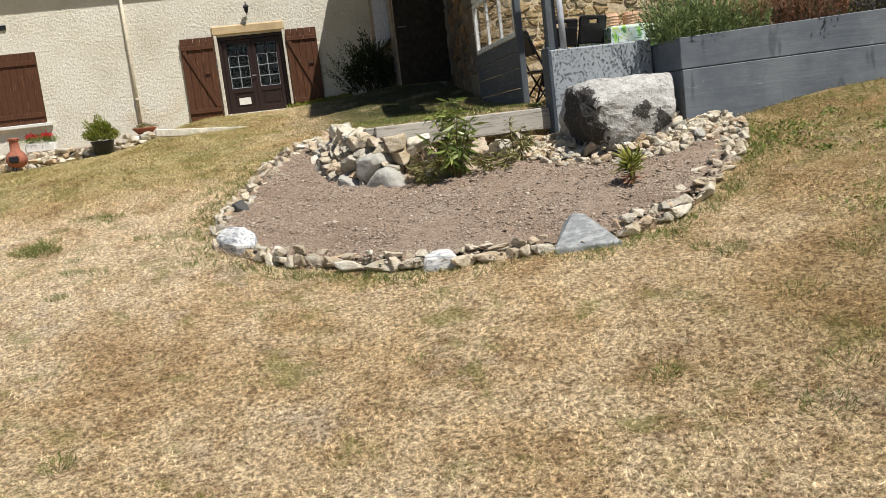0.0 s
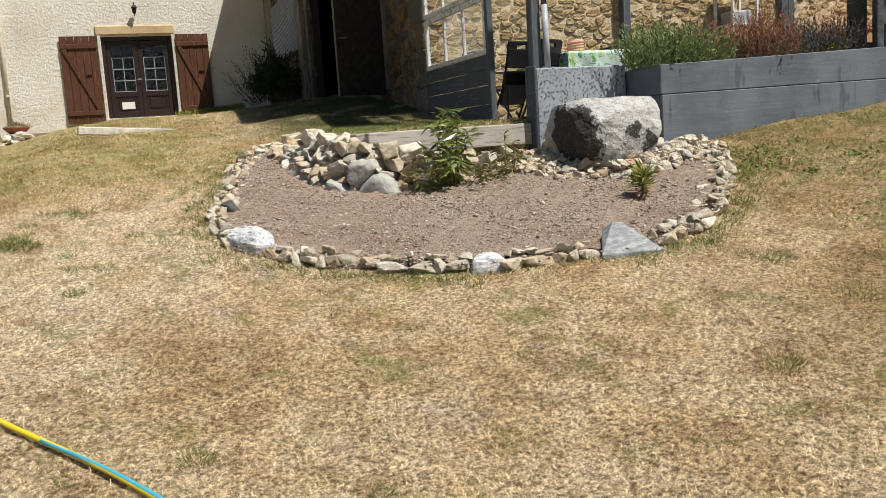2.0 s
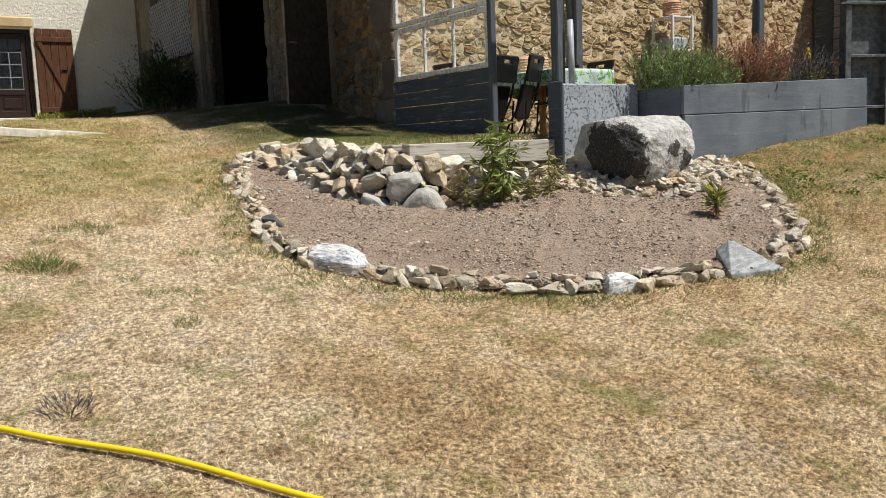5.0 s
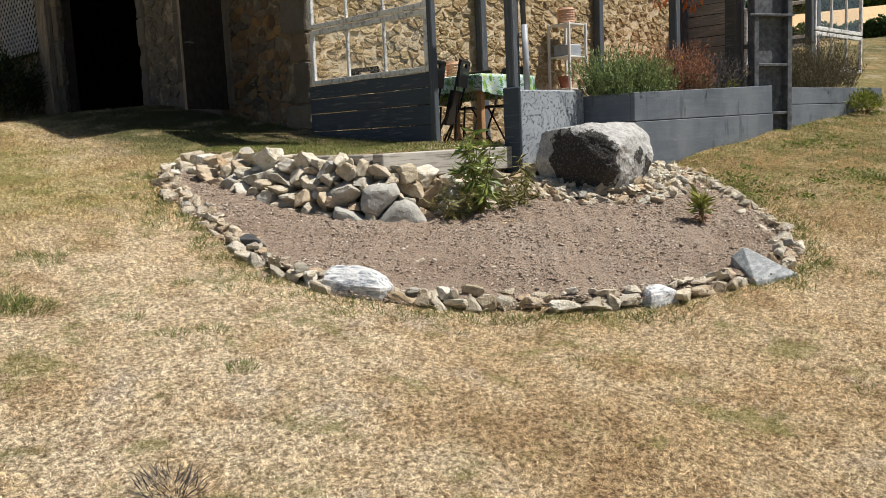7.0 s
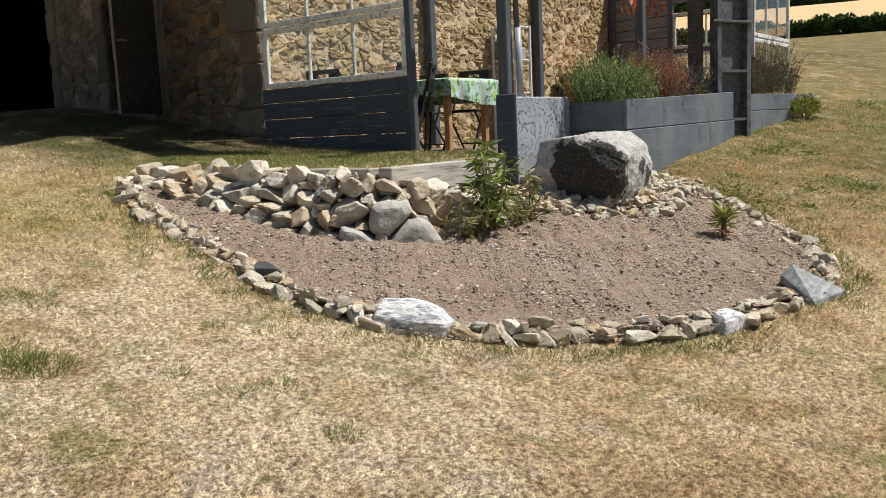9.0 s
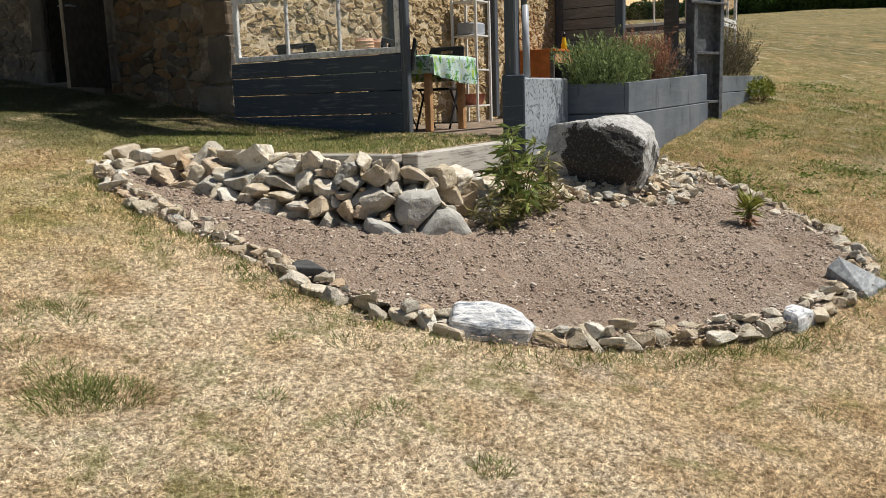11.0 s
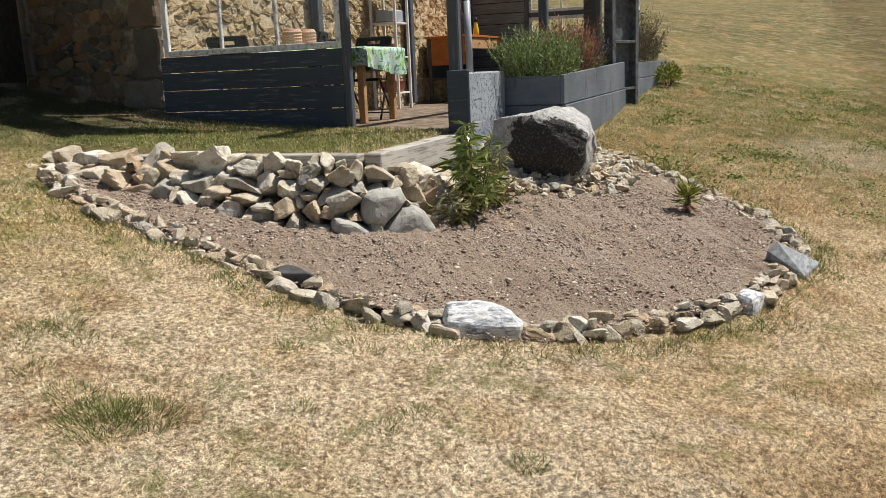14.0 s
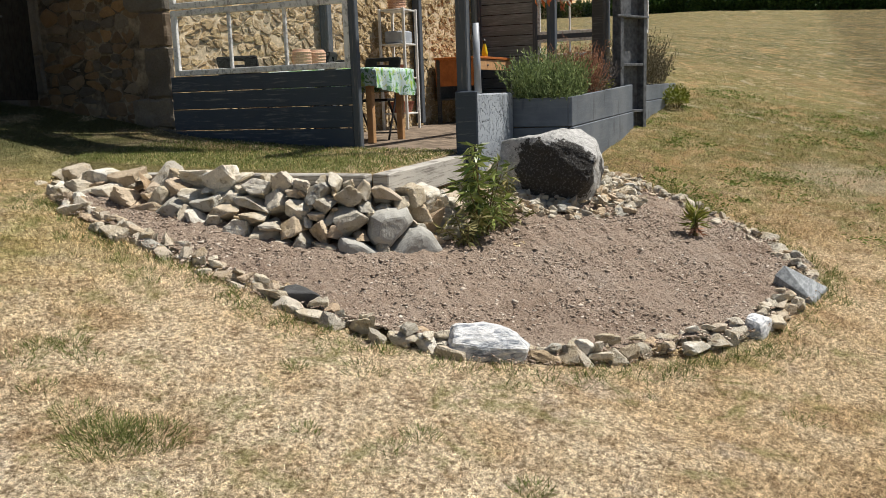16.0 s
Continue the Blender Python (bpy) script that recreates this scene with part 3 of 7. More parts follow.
def lump_stone(name, seed, mat, planes=6, sharp=14, fine=2, rough=0.02, near=0.68, smooth=False, blocky=0.0):
    """A broken field stone about 1 across: flat faces that meet in worn, rounded edges."""
    rs = np.random.RandomState(seed)
    bm = bmesh.new()
    bmesh.ops.create_icosphere(bm, subdivisions=fine + 1, radius=1.0)
    d = np.array([v.co[:] for v in bm.verts])
    n = rs.normal(size=(planes, 3))
    n = np.concatenate([n / np.linalg.norm(n, axis=1)[:, None], -n / np.linalg.norm(n, axis=1)[:, None]])
    if blocky:
        six = np.array([(1, 0, 0), (-1, 0, 0), (0, 1, 0), (0, -1, 0), (0, 0, 1), (0, 0, -1)], float)
        n = np.concatenate([six + rs.normal(0, blocky, six.shape), n[:planes]])
    n += rs.normal(0, 0.25, n.shape) * (0.3 if blocky else 1.0)
    n /= np.linalg.norm(n, axis=1)[:, None]
    dist = rs.uniform(near, 1.0, len(n))
    q = (np.clip(d @ n.T, 0, None) / dist) ** sharp
    rad = q.sum(1) ** (-1.0 / sharp)
    for v, k in zip(bm.verts, rad):
        v.co = v.co * float(k)
        c = v.co * 0.5 + Vector((seed, 0, 0))
        v.co *= 1 + rough * (2.2 * noise.noise(c * 2.6) + 1.6 * noise.noise(c * 6) + noise.noise(c * 13))
    lo = [min(v.co[k] for v in bm.verts) for k in range(3)]
    hi = [max(v.co[k] for v in bm.verts) for k in range(3)]
    for v in bm.verts:
        v.co = Vector([(v.co[k] - lo[k]) / (hi[k] - lo[k]) - 0.5 for k in range(3)])
    for f in bm.faces:
        f.smooth = smooth
    me = bpy.data.meshes.new(name)
    bm.to_mesh(me)
    bm.free()
    me.materials.append(mat)
    return me


ROCKS = [lump_stone("stone", 10 + i, M_FIELD, 2 + i % 3, 34 + 14 * (i % 4), 2, 0.02, 0.58, False, 0.38) for i in range(36)]
BANKS = [lump_stone("stone", 90 + i, M_FIELD, 2 + i % 4, 16 + 9 * (i % 4), 3, 0.028, 0.62, False, 0.32) for i in range(30)]


def put_stone(parent, me, at, size, rz=0.0, tilt=(0.0, 0.0), name="stone"):
    ob = new(name, me)
    ob.parent = parent
    ob.location = Vector(at) - parent.location
    ob.rotation_euler = (tilt[0], tilt[1], rz)
    ob.scale = size
    return ob


def along(path, s):
    """Point at the share s of a polyline, by its length."""
    seg = [(Vector(b) - Vector(a)).length for a, b in zip(path, path[1:])]
    d = s * sum(seg)
    for (a, b), l in zip(zip(path, path[1:]), seg):
        if d <= l or b is path[-1]:
            return Vector(a).lerp(Vector(b), min(1, d / l))
        d -= l

# ---- ground ----
def spaced(lo, hi, fine_lo, fine_hi, step, grow):
    v = list(np.arange(fine_lo, fine_hi, step))
    s, a = step, fine_lo
    left = []
    while a > lo:
        s *= grow
        a -= s
        left.append(a)
    s, a = step, v[-1]
    right = []
    while a < hi:
        s *= grow
        a += s
        right.append(a)
    return np.array(left[::-1] + v + right)


def sheet(name, xs, ys, height, mat, keep=None):
    X, Y = np.meshgrid(xs, ys)
    Z = height(X, Y)
    nx, ny = len(xs), len(ys)
    q = (np.arange(ny - 1)[:, None] * nx + np.arange(nx - 1)[None]).ravel()
    quads = np.stack([q, q + 1, q + nx + 1, q + nx], 1)
    if keep is not None:
        cx, cy = (X[:-1, :-1] + X[1:, 1:]).ravel() / 2, (Y[:-1, :-1] + Y[1:, 1:]).ravel() / 2
        quads = quads[keep(cx, cy)]
    return mesh_from(name, np.stack([X, Y, Z], -1).reshape(-1, 3), np.full(len(quads), 4), quads.ravel(), mat)


def wobble(x, y):
    return 0.018 * np.sin(1.9 * x + 0.7 * y) * np.sin(1.3 * y - 0.5 * x) + 0.012 * np.sin(4.1 * x + 1.0) * np.sin(3.7 * y)


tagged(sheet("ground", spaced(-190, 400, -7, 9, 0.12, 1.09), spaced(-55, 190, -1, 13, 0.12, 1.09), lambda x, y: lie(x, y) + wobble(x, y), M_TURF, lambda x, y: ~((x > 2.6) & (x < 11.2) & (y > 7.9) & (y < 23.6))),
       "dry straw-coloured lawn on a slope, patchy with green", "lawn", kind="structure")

RING = [(0.09, 10.26), (0.05, 10.15), (-0.2, 9.72), (-0.4, 9.2), (-0.5, 8.65), (-0.64, 8.0), (-0.76, 7.4), (-0.78, 6.9), (-0.72, 6.6), (-0.6, 6.36), (-0.42, 6.17), (-0.18, 5.94), (0.15, 5.68), (0.46, 5.44), (0.8, 5.28), (1.1, 5.16),
        (1.45, 5.04), (1.75, 4.97), (2.05, 5.0), (2.38, 5.13), (2.72, 5.42), (3.07, 5.78), (3.37, 6.14), (3.58, 6.48), (3.7, 6.8), (3.74, 7.02)]
FOOT = [(0.36, 10.3), (0.2, 9.8), (0.15, 9.4), (0.15, 8.9), (0.24, 8.36), (0.45, 7.87), (0.68, 7.56), (1.05, 7.44), (1.6, 7.48), (2.35, 7.5), (3.4, 7.2)]


def inside(poly, x, y):
    x, y = np.asarray(x), np.asarray(y)
    c = np.zeros(x.shape, bool)
    for (x1, y1), (x2, y2) in zip(poly, poly[1:] + poly[:1]):
        c ^= ((y1 > y) != (y2 > y)) & (x < (x2 - x1) * (y - y1) / (y2 - y1 + 1e-12) + x1)
    return c


BED = RING + [(3.5, 7.4), (2.4, 7.8), (0.8, 7.8), (0.6, 10.3)]
SOIL = [(x + (1.25 - x) * 0.055, y + (6.9 - y) * 0.06) for x, y in RING] + BED[len(RING):]


def soil_height(x, y):
    h = lie(x, y) + 0.04
    for k, (f, a) in enumerate(((3.1, 0.012), (7.3, 0.012), (15.7, 0.010), (31.0, 0.008), (57.0, 0.006), (93.0, 0.004))):
        h = h + a * np.sin(f * x + 1.7 * k + 0.8 * np.sin(f * 0.61 * y)) * np.sin(f * 1.13 * y + 0.9 * k + np.sin(f * 0.37 * x))
    return h


tagged(sheet("soil_bed", np.arange(-0.9, 3.9, 0.02), np.arange(4.9, 10.4, 0.02), soil_height, M_SOIL, lambda x, y: inside(SOIL, x, y)),
       "bare brown raked soil of a new garden bed", "soil", kind="structure")

# terrace of turf behind the sleepers
bm = bmesh.new()
top = [bm.verts.new(p) for p in ((0.74, 7.86, 1.485), (2.42, 7.92, 1.515), (2.42, 9.3, 1.56), (2.42, 10.95, 1.68), (1.6, 10.95, 1.64), (0.72, 10.5, 1.5))]
f = bm.faces.new(top)
r = bmesh.ops.extrude_face_region(bm, geom=[f])
bmesh.ops.translate(bm, verts=[v for v in r["geom"] if isinstance(v, bmesh.types.BMVert)], vec=(0, 0, -0.7))
bmesh.ops.recalc_face_normals(bm, faces=bm.faces)
tagged(link("terrace_ground", bm, M_TURF), "level strip of short green turf behind the sleepers", "lawn", kind="structure")

tagged(link("floor", box((2.45, 7.86, 0.8), (11.0, 10.9, 1.52), 0), M_FLOORC), "dusty earthen porch floor", "floor", kind="structure")


# ---- rubble masonry ----
def cells(w, h, sx, sz, seed, holes=()):
    """Irregular stone outlines that fill a w by h panel, each shrunk by its joint."""
    rnd = np.random.RandomState(seed)
    pts = []
    nz = int(h / sz) + 2
    for j in range(-1, nz + 1):
        k = sx * rnd.uniform(0.75, 1.3)
        x = -k + rnd.uniform(0, k)
        while x < w + k:
            pts.append((x + rnd.uniform(-0.2, 0.2) * sx, (j + 0.5) * sz + rnd.uniform(-0.42, 0.42) * sz))
            x += sx * rnd.choice([0.5, 0.7, 1.0, 1.4, 2.0])
    P = np.array(pts)
    out = []
    asp = sx / sz
    for i, (px, pz) in enumerate(P):
        if not (0 < px < w and 0 < pz < h) or any(a - 0.05 < px < b + 0.05 and c - 0.05 < pz < d + 0.05 for a, b, c, d in holes):
            continue
        poly = [(px - sx, pz - sz), (px + sx, pz - sz), (px + sx, pz + sz), (px - sx, pz + sz)]
        near = P[(np.abs(P[:, 0] - px) < 2.4 * sx) & (np.abs(P[:, 1] - pz) < 2.4 * sz)]
        for qx, qz in near:
            if qx == px and qz == pz:
                continue
            nx, nz_ = (qx - px), (qz - pz) * asp * asp
            ln = math.hypot(nx, nz_)
            nx, nz_ = nx / ln, nz_ / ln
            c = nx * (px + qx) / 2 + nz_ * (pz + qz) / 2 - rnd.uniform(0.002, 0.008)
            new_poly = []
            for (ax, az), (bx, bz) in zip(poly, poly[1:] + poly[:1]):
                da, db = nx * ax + nz_ * az - c, nx * bx + nz_ * bz - c
                if da <= 0:
                    new_poly.append((ax, az))
                if da * db < 0:
                    t = da / (da - db)
                    new_poly.append((ax + t * (bx - ax), az + t * (bz - az)))
            poly = new_poly
            if len(poly) < 3:
                break
        poly = [(min(max(x, 0.0), w), min(max(z, 0.0), h)) for x, z in poly]
        clean = [p for p, q in zip(poly, poly[1:] + poly[:1]) if math.hypot(p[0] - q[0], p[1] - q[1]) > 0.012]
        if len(clean) >= 3:
            out.append(clean)
    return out


def stone_face(bm, poly, put, rnd):
    """One stone: rough face standing proud of the joints."""
    d = rnd.uniform(-0.004, 0.028)
    soft = []
    for (ax, az), (bx, bz) in zip(poly, poly[1:] + poly[:1]):
        soft += [(ax * 0.78 + bx * 0.22, az * 0.78 + bz * 0.22), (ax * 0.22 + bx * 0.78, az * 0.22 + bz * 0.78)]
    poly = soft
    cx, cz = sum(p[0] for p in poly) / len(poly), sum(p[1] for p in poly) / len(poly)
    tx, tz = rnd.uniform(-0.07, 0.07), rnd.uniform(-0.12, 0.12)
    rim = [bm.verts.new(put(x, z, -0.012)) for x, z in poly]
    lip = [bm.verts.new(put(cx + (x - cx) * rnd.uniform(0.9, 1.0), cz + (z - cz) * rnd.uniform(0.88, 1.0), d * rnd.uniform(0.2, 0.9) + tx * (x - cx) + tz * (z - cz))) for x, z in poly]
    top = [bm.verts.new(put(cx + (x - cx) * rnd.uniform(0.7, 0.9), cz + (z - cz) * rnd.uniform(0.66, 0.9), d + tx * (x - cx) + tz * (z - cz) + rnd.uniform(-0.007, 0.007))) for x, z in poly]
    mid = bm.verts.new(put(cx + rnd.uniform(-0.02, 0.02), cz, d + rnd.uniform(-0.006, 0.006)))
    k = len(poly)
    for i in range(k):
        j = (i + 1) % k
        bm.faces.new((rim[i], rim[j], lip[j], lip[i]))
        bm.faces.new((lip[i], lip[j], top[j], top[i]))
        bm.faces.new((top[i], top[j], mid))


def masonry(parent, w, h, put, seed, sx, sz, holes=(), chosen=lambda x, z: True, mat=None):
    """Stones as pieces where chosen, the rest joined."""
    rnd = random.Random(seed)
    rest, count = bmesh.new(), 0
    for poly in cells(w, h, sx, sz, seed, holes):
        cx, cz = sum(p[0] for p in poly) / len(poly), sum(p[1] for p in poly) / len(poly)
        if chosen(cx, cz) and count < 290:
            bm = bmesh.new()
            stone_face(bm, poly, put, rnd)
            bmesh.ops.recalc_face_normals(bm, faces=bm.faces)
            ob = link("stone", bm, mat or M_GOLD)
            ob.parent = parent
            count += 1
        else:
            stone_face(rest, poly, put, rnd)
    bmesh.ops.recalc_face_normals(rest, faces=rest.faces)
    ob = link("stonework", rest, mat or M_GOLD)
    ob.parent = parent
    tagged(ob, kind="stuff")


def wall_with_holes(name, w, h, holes, put, thick, mat, label):
    """A wall of real thickness with openings through it. put(x, z, out) gives world places."""
    xs = sorted({0, w, *[v for a, b, _, _ in holes for v in (a, b)]})
    zs = sorted({0, h, *[v for _, _, c, d in holes for v in (c, d)]})
    bm = bmesh.new()
    solid = lambda i, j: 0 <= i < len(xs) - 1 and 0 <= j < len(zs) - 1 and not any(a < (xs[i] + xs[i + 1]) / 2 < b and c < (zs[j] + zs[j + 1]) / 2 < d for a, b, c, d in holes)
    vert = {}

    def g(i, j, o):
        if (i, j, o) not in vert:
            vert[(i, j, o)] = bm.verts.new(put(xs[i], zs[j], -thick * o))
        return vert[(i, j, o)]

    for i in range(len(xs) - 1):
        for j in range(len(zs) - 1):
            if not solid(i, j):
                continue
            bm.faces.new((g(i, j, 0), g(i + 1, j, 0), g(i + 1, j + 1, 0), g(i, j + 1, 0)))
            bm.faces.new((g(i, j, 1), g(i, j + 1, 1), g(i + 1, j + 1, 1), g(i + 1, j, 1)))
            for di, dj, a, b in ((-1, 0, (i, j), (i, j + 1)), (1, 0, (i + 1, j), (i + 1, j + 1)), (0, -1, (i, j), (i + 1, j)), (0, 1, (i, j + 1), (i + 1, j + 1))):
                if not solid(i + di, j + dj):
                    bm.faces.new((g(*a, 0), g(*b, 0), g(*b, 1), g(*a, 1)))
    bmesh.ops.recalc_face_normals(bm, faces=bm.faces)
    return tagged(link(name, bm, mat), label, "wall", kind="structure")


# barn: south wall faces the porch, west wall the yard
south = lambda x, z, o: (2.45 + x, 10.95 - o, 1.3 + z)
wall_south = wall_with_holes("wall_south", 8.9, 6.5, [], south, 0.5, M_MORTAR, "sunlit golden rubble stone barn wall")
west = lambda y, z, o: (2.42 - o, 23.7 - y, 1.4 + z)
# openings in the west wall: small hatch, wagon door, low door
W_HOLES = [(5.5, 8.55, 0.4, 3.6), (9.85, 10.9, 0.75, 3.3)]
wall_west = wall_with_holes("wall_west", 12.72, 5.0, W_HOLES, west, 0.22, M_DIMMORTAR, "shaded rubble stone barn wall with dark doorways")
# Far wall in near-black, the barn's inner shade put into its colour.
wall_east = wall_with_holes("wall_east", 12.75, 5.0, [], lambda y, z, o: (11.32 + o, 10.95 + y, 1.4 + z), 0.4, M_SHADEDARK, "plain far barn wall")
bm = bmesh.new()
for a in ((1.8, 10.5, 6.38), (6.9, 10.5, 9.2)), ((6.9, 10.5, 9.2), (11.7, 10.5, 6.42)):
    (x1, y1, z1), (x2, _, z2) = a
    vs = [bm.verts.new(p) for p in ((x1, y1, z1), (x2, y1, z2), (x2, 24.2, z2), (x1, 24.2, z1), (x1, y1, z1 + 0.15), (x2, y1, z2 + 0.15), (x2, 24.2, z2 + 0.15), (x1, 24.2, z1 + 0.15))]
    for q in ((0, 1, 2, 3), (4, 7, 6, 5), (0, 4, 5, 1), (1, 5, 6, 2), (2, 6, 7, 3), (3, 7, 4, 0)):
        bm.faces.new([vs[i] for i in q])
bmesh.ops.recalc_face_normals(bm, faces=bm.faces)
tagged(link("roof_barn", bm, M_TILE), "clay tiled barn roof", "roof", kind="structure")
bm = bmesh.new()
vs = [bm.verts.new(p) for p in ((2.42, 11.0, 6.35), (11.3, 11.0, 6.35), (6.9, 11.0, 9.1), (2.42, 11.4, 6.35), (11.3, 11.4, 6.35), (6.9, 11.4, 9.1))]
for q in ((0, 1, 2), (3, 5, 4), (0, 3, 4, 1), (1, 4, 5, 2), (2, 5, 3, 0)):
    bm.faces.new([vs[i] for i in q])
bmesh.ops.recalc_face_normals(bm, faces=bm.faces)
tagged(link("wall_gable", bm, M_MORTAR), "rubble stone gable", "wall", kind="structure")
# Floor takes the same near-black, so the doorways look unlit.
tagged(link("floor_barn", box((2.66, 11.4, 1.0), (11.3, 23.7, 1.9), 0), M_SHADEDARK), "dark barn floor", "floor", kind="structure")

# ---- house ----
HOUSE = [(8.3, 10.0, 0.92, 2.97), (2.35, 3.75, 1.25, 3.06)]
HX = -10.0
wall_house = wall_with_holes("wall_house", 12.42, 5.2, HOUSE, lambda x, z, o: (HX + x, 23.75 - o, 1.5 + z), 0.45, M_RENDER, "cream roughcast farmhouse wall in full sun")


def roughcast(x0, x1, z0, z1):
    """Thrown plaster with real lumps, standing just proud of the wall."""
    nx, nz = max(2, int((x1 - x0) / 0.022)), max(2, int((z1 - z0) / 0.022))
    xs, zs = np.linspace(x0, x1, nx), np.linspace(z0, z1, nz)
    X, Z = np.meshgrid(xs, zs)
    D = np.array([0.5 + 0.3 * noise.noise((x * 13, z * 15.0, 3.0)) + 0.75 * noise.noise((x * 33, z * 36, 7.0)) for x, z in zip(X.ravel(), Z.ravel())]).reshape(X.shape)
    D = 0.004 + 0.02 * np.clip(D, 0, 1.2)
    q = (np.arange(nz - 1)[:, None] * nx + np.arange(nx - 1)[None]).ravel()
    quads = np.stack([q, q + 1, q + nx + 1, q + nx], 1)
    ob = mesh_from("plaster", np.stack([X, 23.75 - D, Z], -1).reshape(-1, 3), np.full(len(quads), 4), quads.ravel(), M_RENDER)
    ob.parent = wall_house


for a in ((-8.5, -7.65, 1.6, 6.0), (-7.65, -6.25, 4.56, 6.0), (-7.65, -6.25, 1.6, 2.75), (-6.25, -1.7, 1.6, 6.0), (-1.7, 0.0, 4.47, 6.0), (0.0, 2.42, 1.6, 6.0)):
    roughcast(*a)
tagged(link("roof_house", box((-10.4, 23.25, 6.62), (2.6, 28.5, 6.85), 0.01), M_TILE), "clay tiled house roof with a low eave", "roof", kind="structure")
tagged(link("floor_house", box((-10, 24.2, 2.2), (2.4, 28.2, 2.42), 0), M_CONC), "dark floor inside the house", "floor", kind="structure")
# Closing walls of the room, with indoor shade in their plaster colour.
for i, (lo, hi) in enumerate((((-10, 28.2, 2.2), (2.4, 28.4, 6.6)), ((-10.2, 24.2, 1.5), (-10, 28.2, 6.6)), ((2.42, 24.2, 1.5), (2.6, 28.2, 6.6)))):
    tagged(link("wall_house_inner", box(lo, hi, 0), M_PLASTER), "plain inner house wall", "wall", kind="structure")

# front door: two glazed leaves in a frame
door = thing("door_1", (-0.85, 23.9, 2.42), "closed dark brown glazed double house door under a stone lintel", "door", kind="structure")
bm = box((-1.7, 23.8, 2.44), (-1.61, 23.95, 4.47), 0.005)
block(bm, (-0.09, 23.8, 2.44), (0.0, 23.95, 4.47), 0.005)
block(bm, (-1.61, 23.8, 4.38), (-0.09, 23.95, 4.47), 0.005)
part("door_frame", bm, M_DOORB, door)
for k, x0 in enumerate((-1.605, -0.848)):
    x1 = x0 + 0.753
    bm = box((x0, 23.85, 2.46), (x0 + 0.11, 23.91, 4.37), 0.006)
    block(bm, (x1 - 0.11, 23.85, 2.46), (x1, 23.91, 4.37), 0.006)
    block(bm, (x0 + 0.11, 23.85, 4.25), (x1 - 0.11, 23.91, 4.37), 0.006)
    block(bm, (x0 + 0.11, 23.85, 2.46), (x1 - 0.11, 23.91, 2.6), 0.006)
    block(bm, (x0 + 0.11, 23.85, 2.98), (x1 - 0.11, 23.91, 3.1), 0.006)
    block(bm, (x0 + 0.11, 23.87, 2.6), (x1 - 0.11, 23.9, 2.98), 0.0)
    block(bm, (x0 + 0.17, 23.855, 2.66), (x1 - 0.17, 23.88, 2.92), 0.02)
    leaf = part("door_leaf", bm, M_DOORB, door)
    part("pane", box((x0 + 0.11, 23.885, 3.1), (x1 - 0.11, 23.891, 4.25), 0), M_GLASS, leaf)
    for z in (3.38, 3.67, 3.96):
        part("glazing_bar", box((x0 + 0.11, 23.868, z - 0.008), (x1 - 0.11, 23.884, z + 0.008), 0.002), M_PIPE if z < 3.9 else M_DOORB, leaf)
    for xa in (x0 + 0.11, x1 - 0.126):
        part("glazing_bar", box((xa, 23.868, 3.1), (xa + 0.016, 23.884, 3.96), 0.002), M_PIPE, leaf)
    for za in (3.1, 3.946):
        part("glazing_bar", box((x0 + 0.126, 23.868, za), (x1 - 0.126, 23.884, za + 0.014), 0.002), M_PIPE, leaf)
    xm = (x0 + x1) / 2
    part("glazing_bar", box((xm - 0.008, 23.868, 3.1), (xm + 0.008, 23.884, 3.96), 0.002), M_PIPE, leaf)
    part("glazing_bar", box((xm - 0.012, 23.868, 3.96), (xm + 0.012, 23.884, 4.25), 0.002), M_DOORB, leaf)
part("handle", tube(bmesh.new(), [(-0.83, 23.85, 3.4), (-0.83, 23.8, 3.4), (-0.93, 23.79, 3.4)], 0.012), M_PIPE, door, "pale metal lever handle")
part("notice", box((-1.36, 23.838, 2.66), (-1.05, 23.85, 2.84), 0.002), M_CHAL, door, "small white notice board")
tagged(link("door_sill", box((-1.78, 23.6, 2.32), (0.06, 23.95, 2.435), 0.015), M_SILL), "pale stone door step", "sill", kind="structure")
bm = box((-1.82, 23.685, 4.5), (0.08, 23.8, 4.86), 0.03)
for v in bm.verts:
    if v.co.z > 4.7:
        v.co.z -= 0.13 * abs((v.co.x + 0.87) / 0.95) ** 3
tagged(link("lintel", bm, M_LINTEL), "ochre sandstone lintel over the house door", "lintel", kind="structure")
for x in (-1.78, 0.0):
    tagged(link("trim", box((x, 23.69, 2.42), (x + 0.07, 23.79, 4.5), 0.006), M_SILL), "pale door surround", "trim", kind="structure")


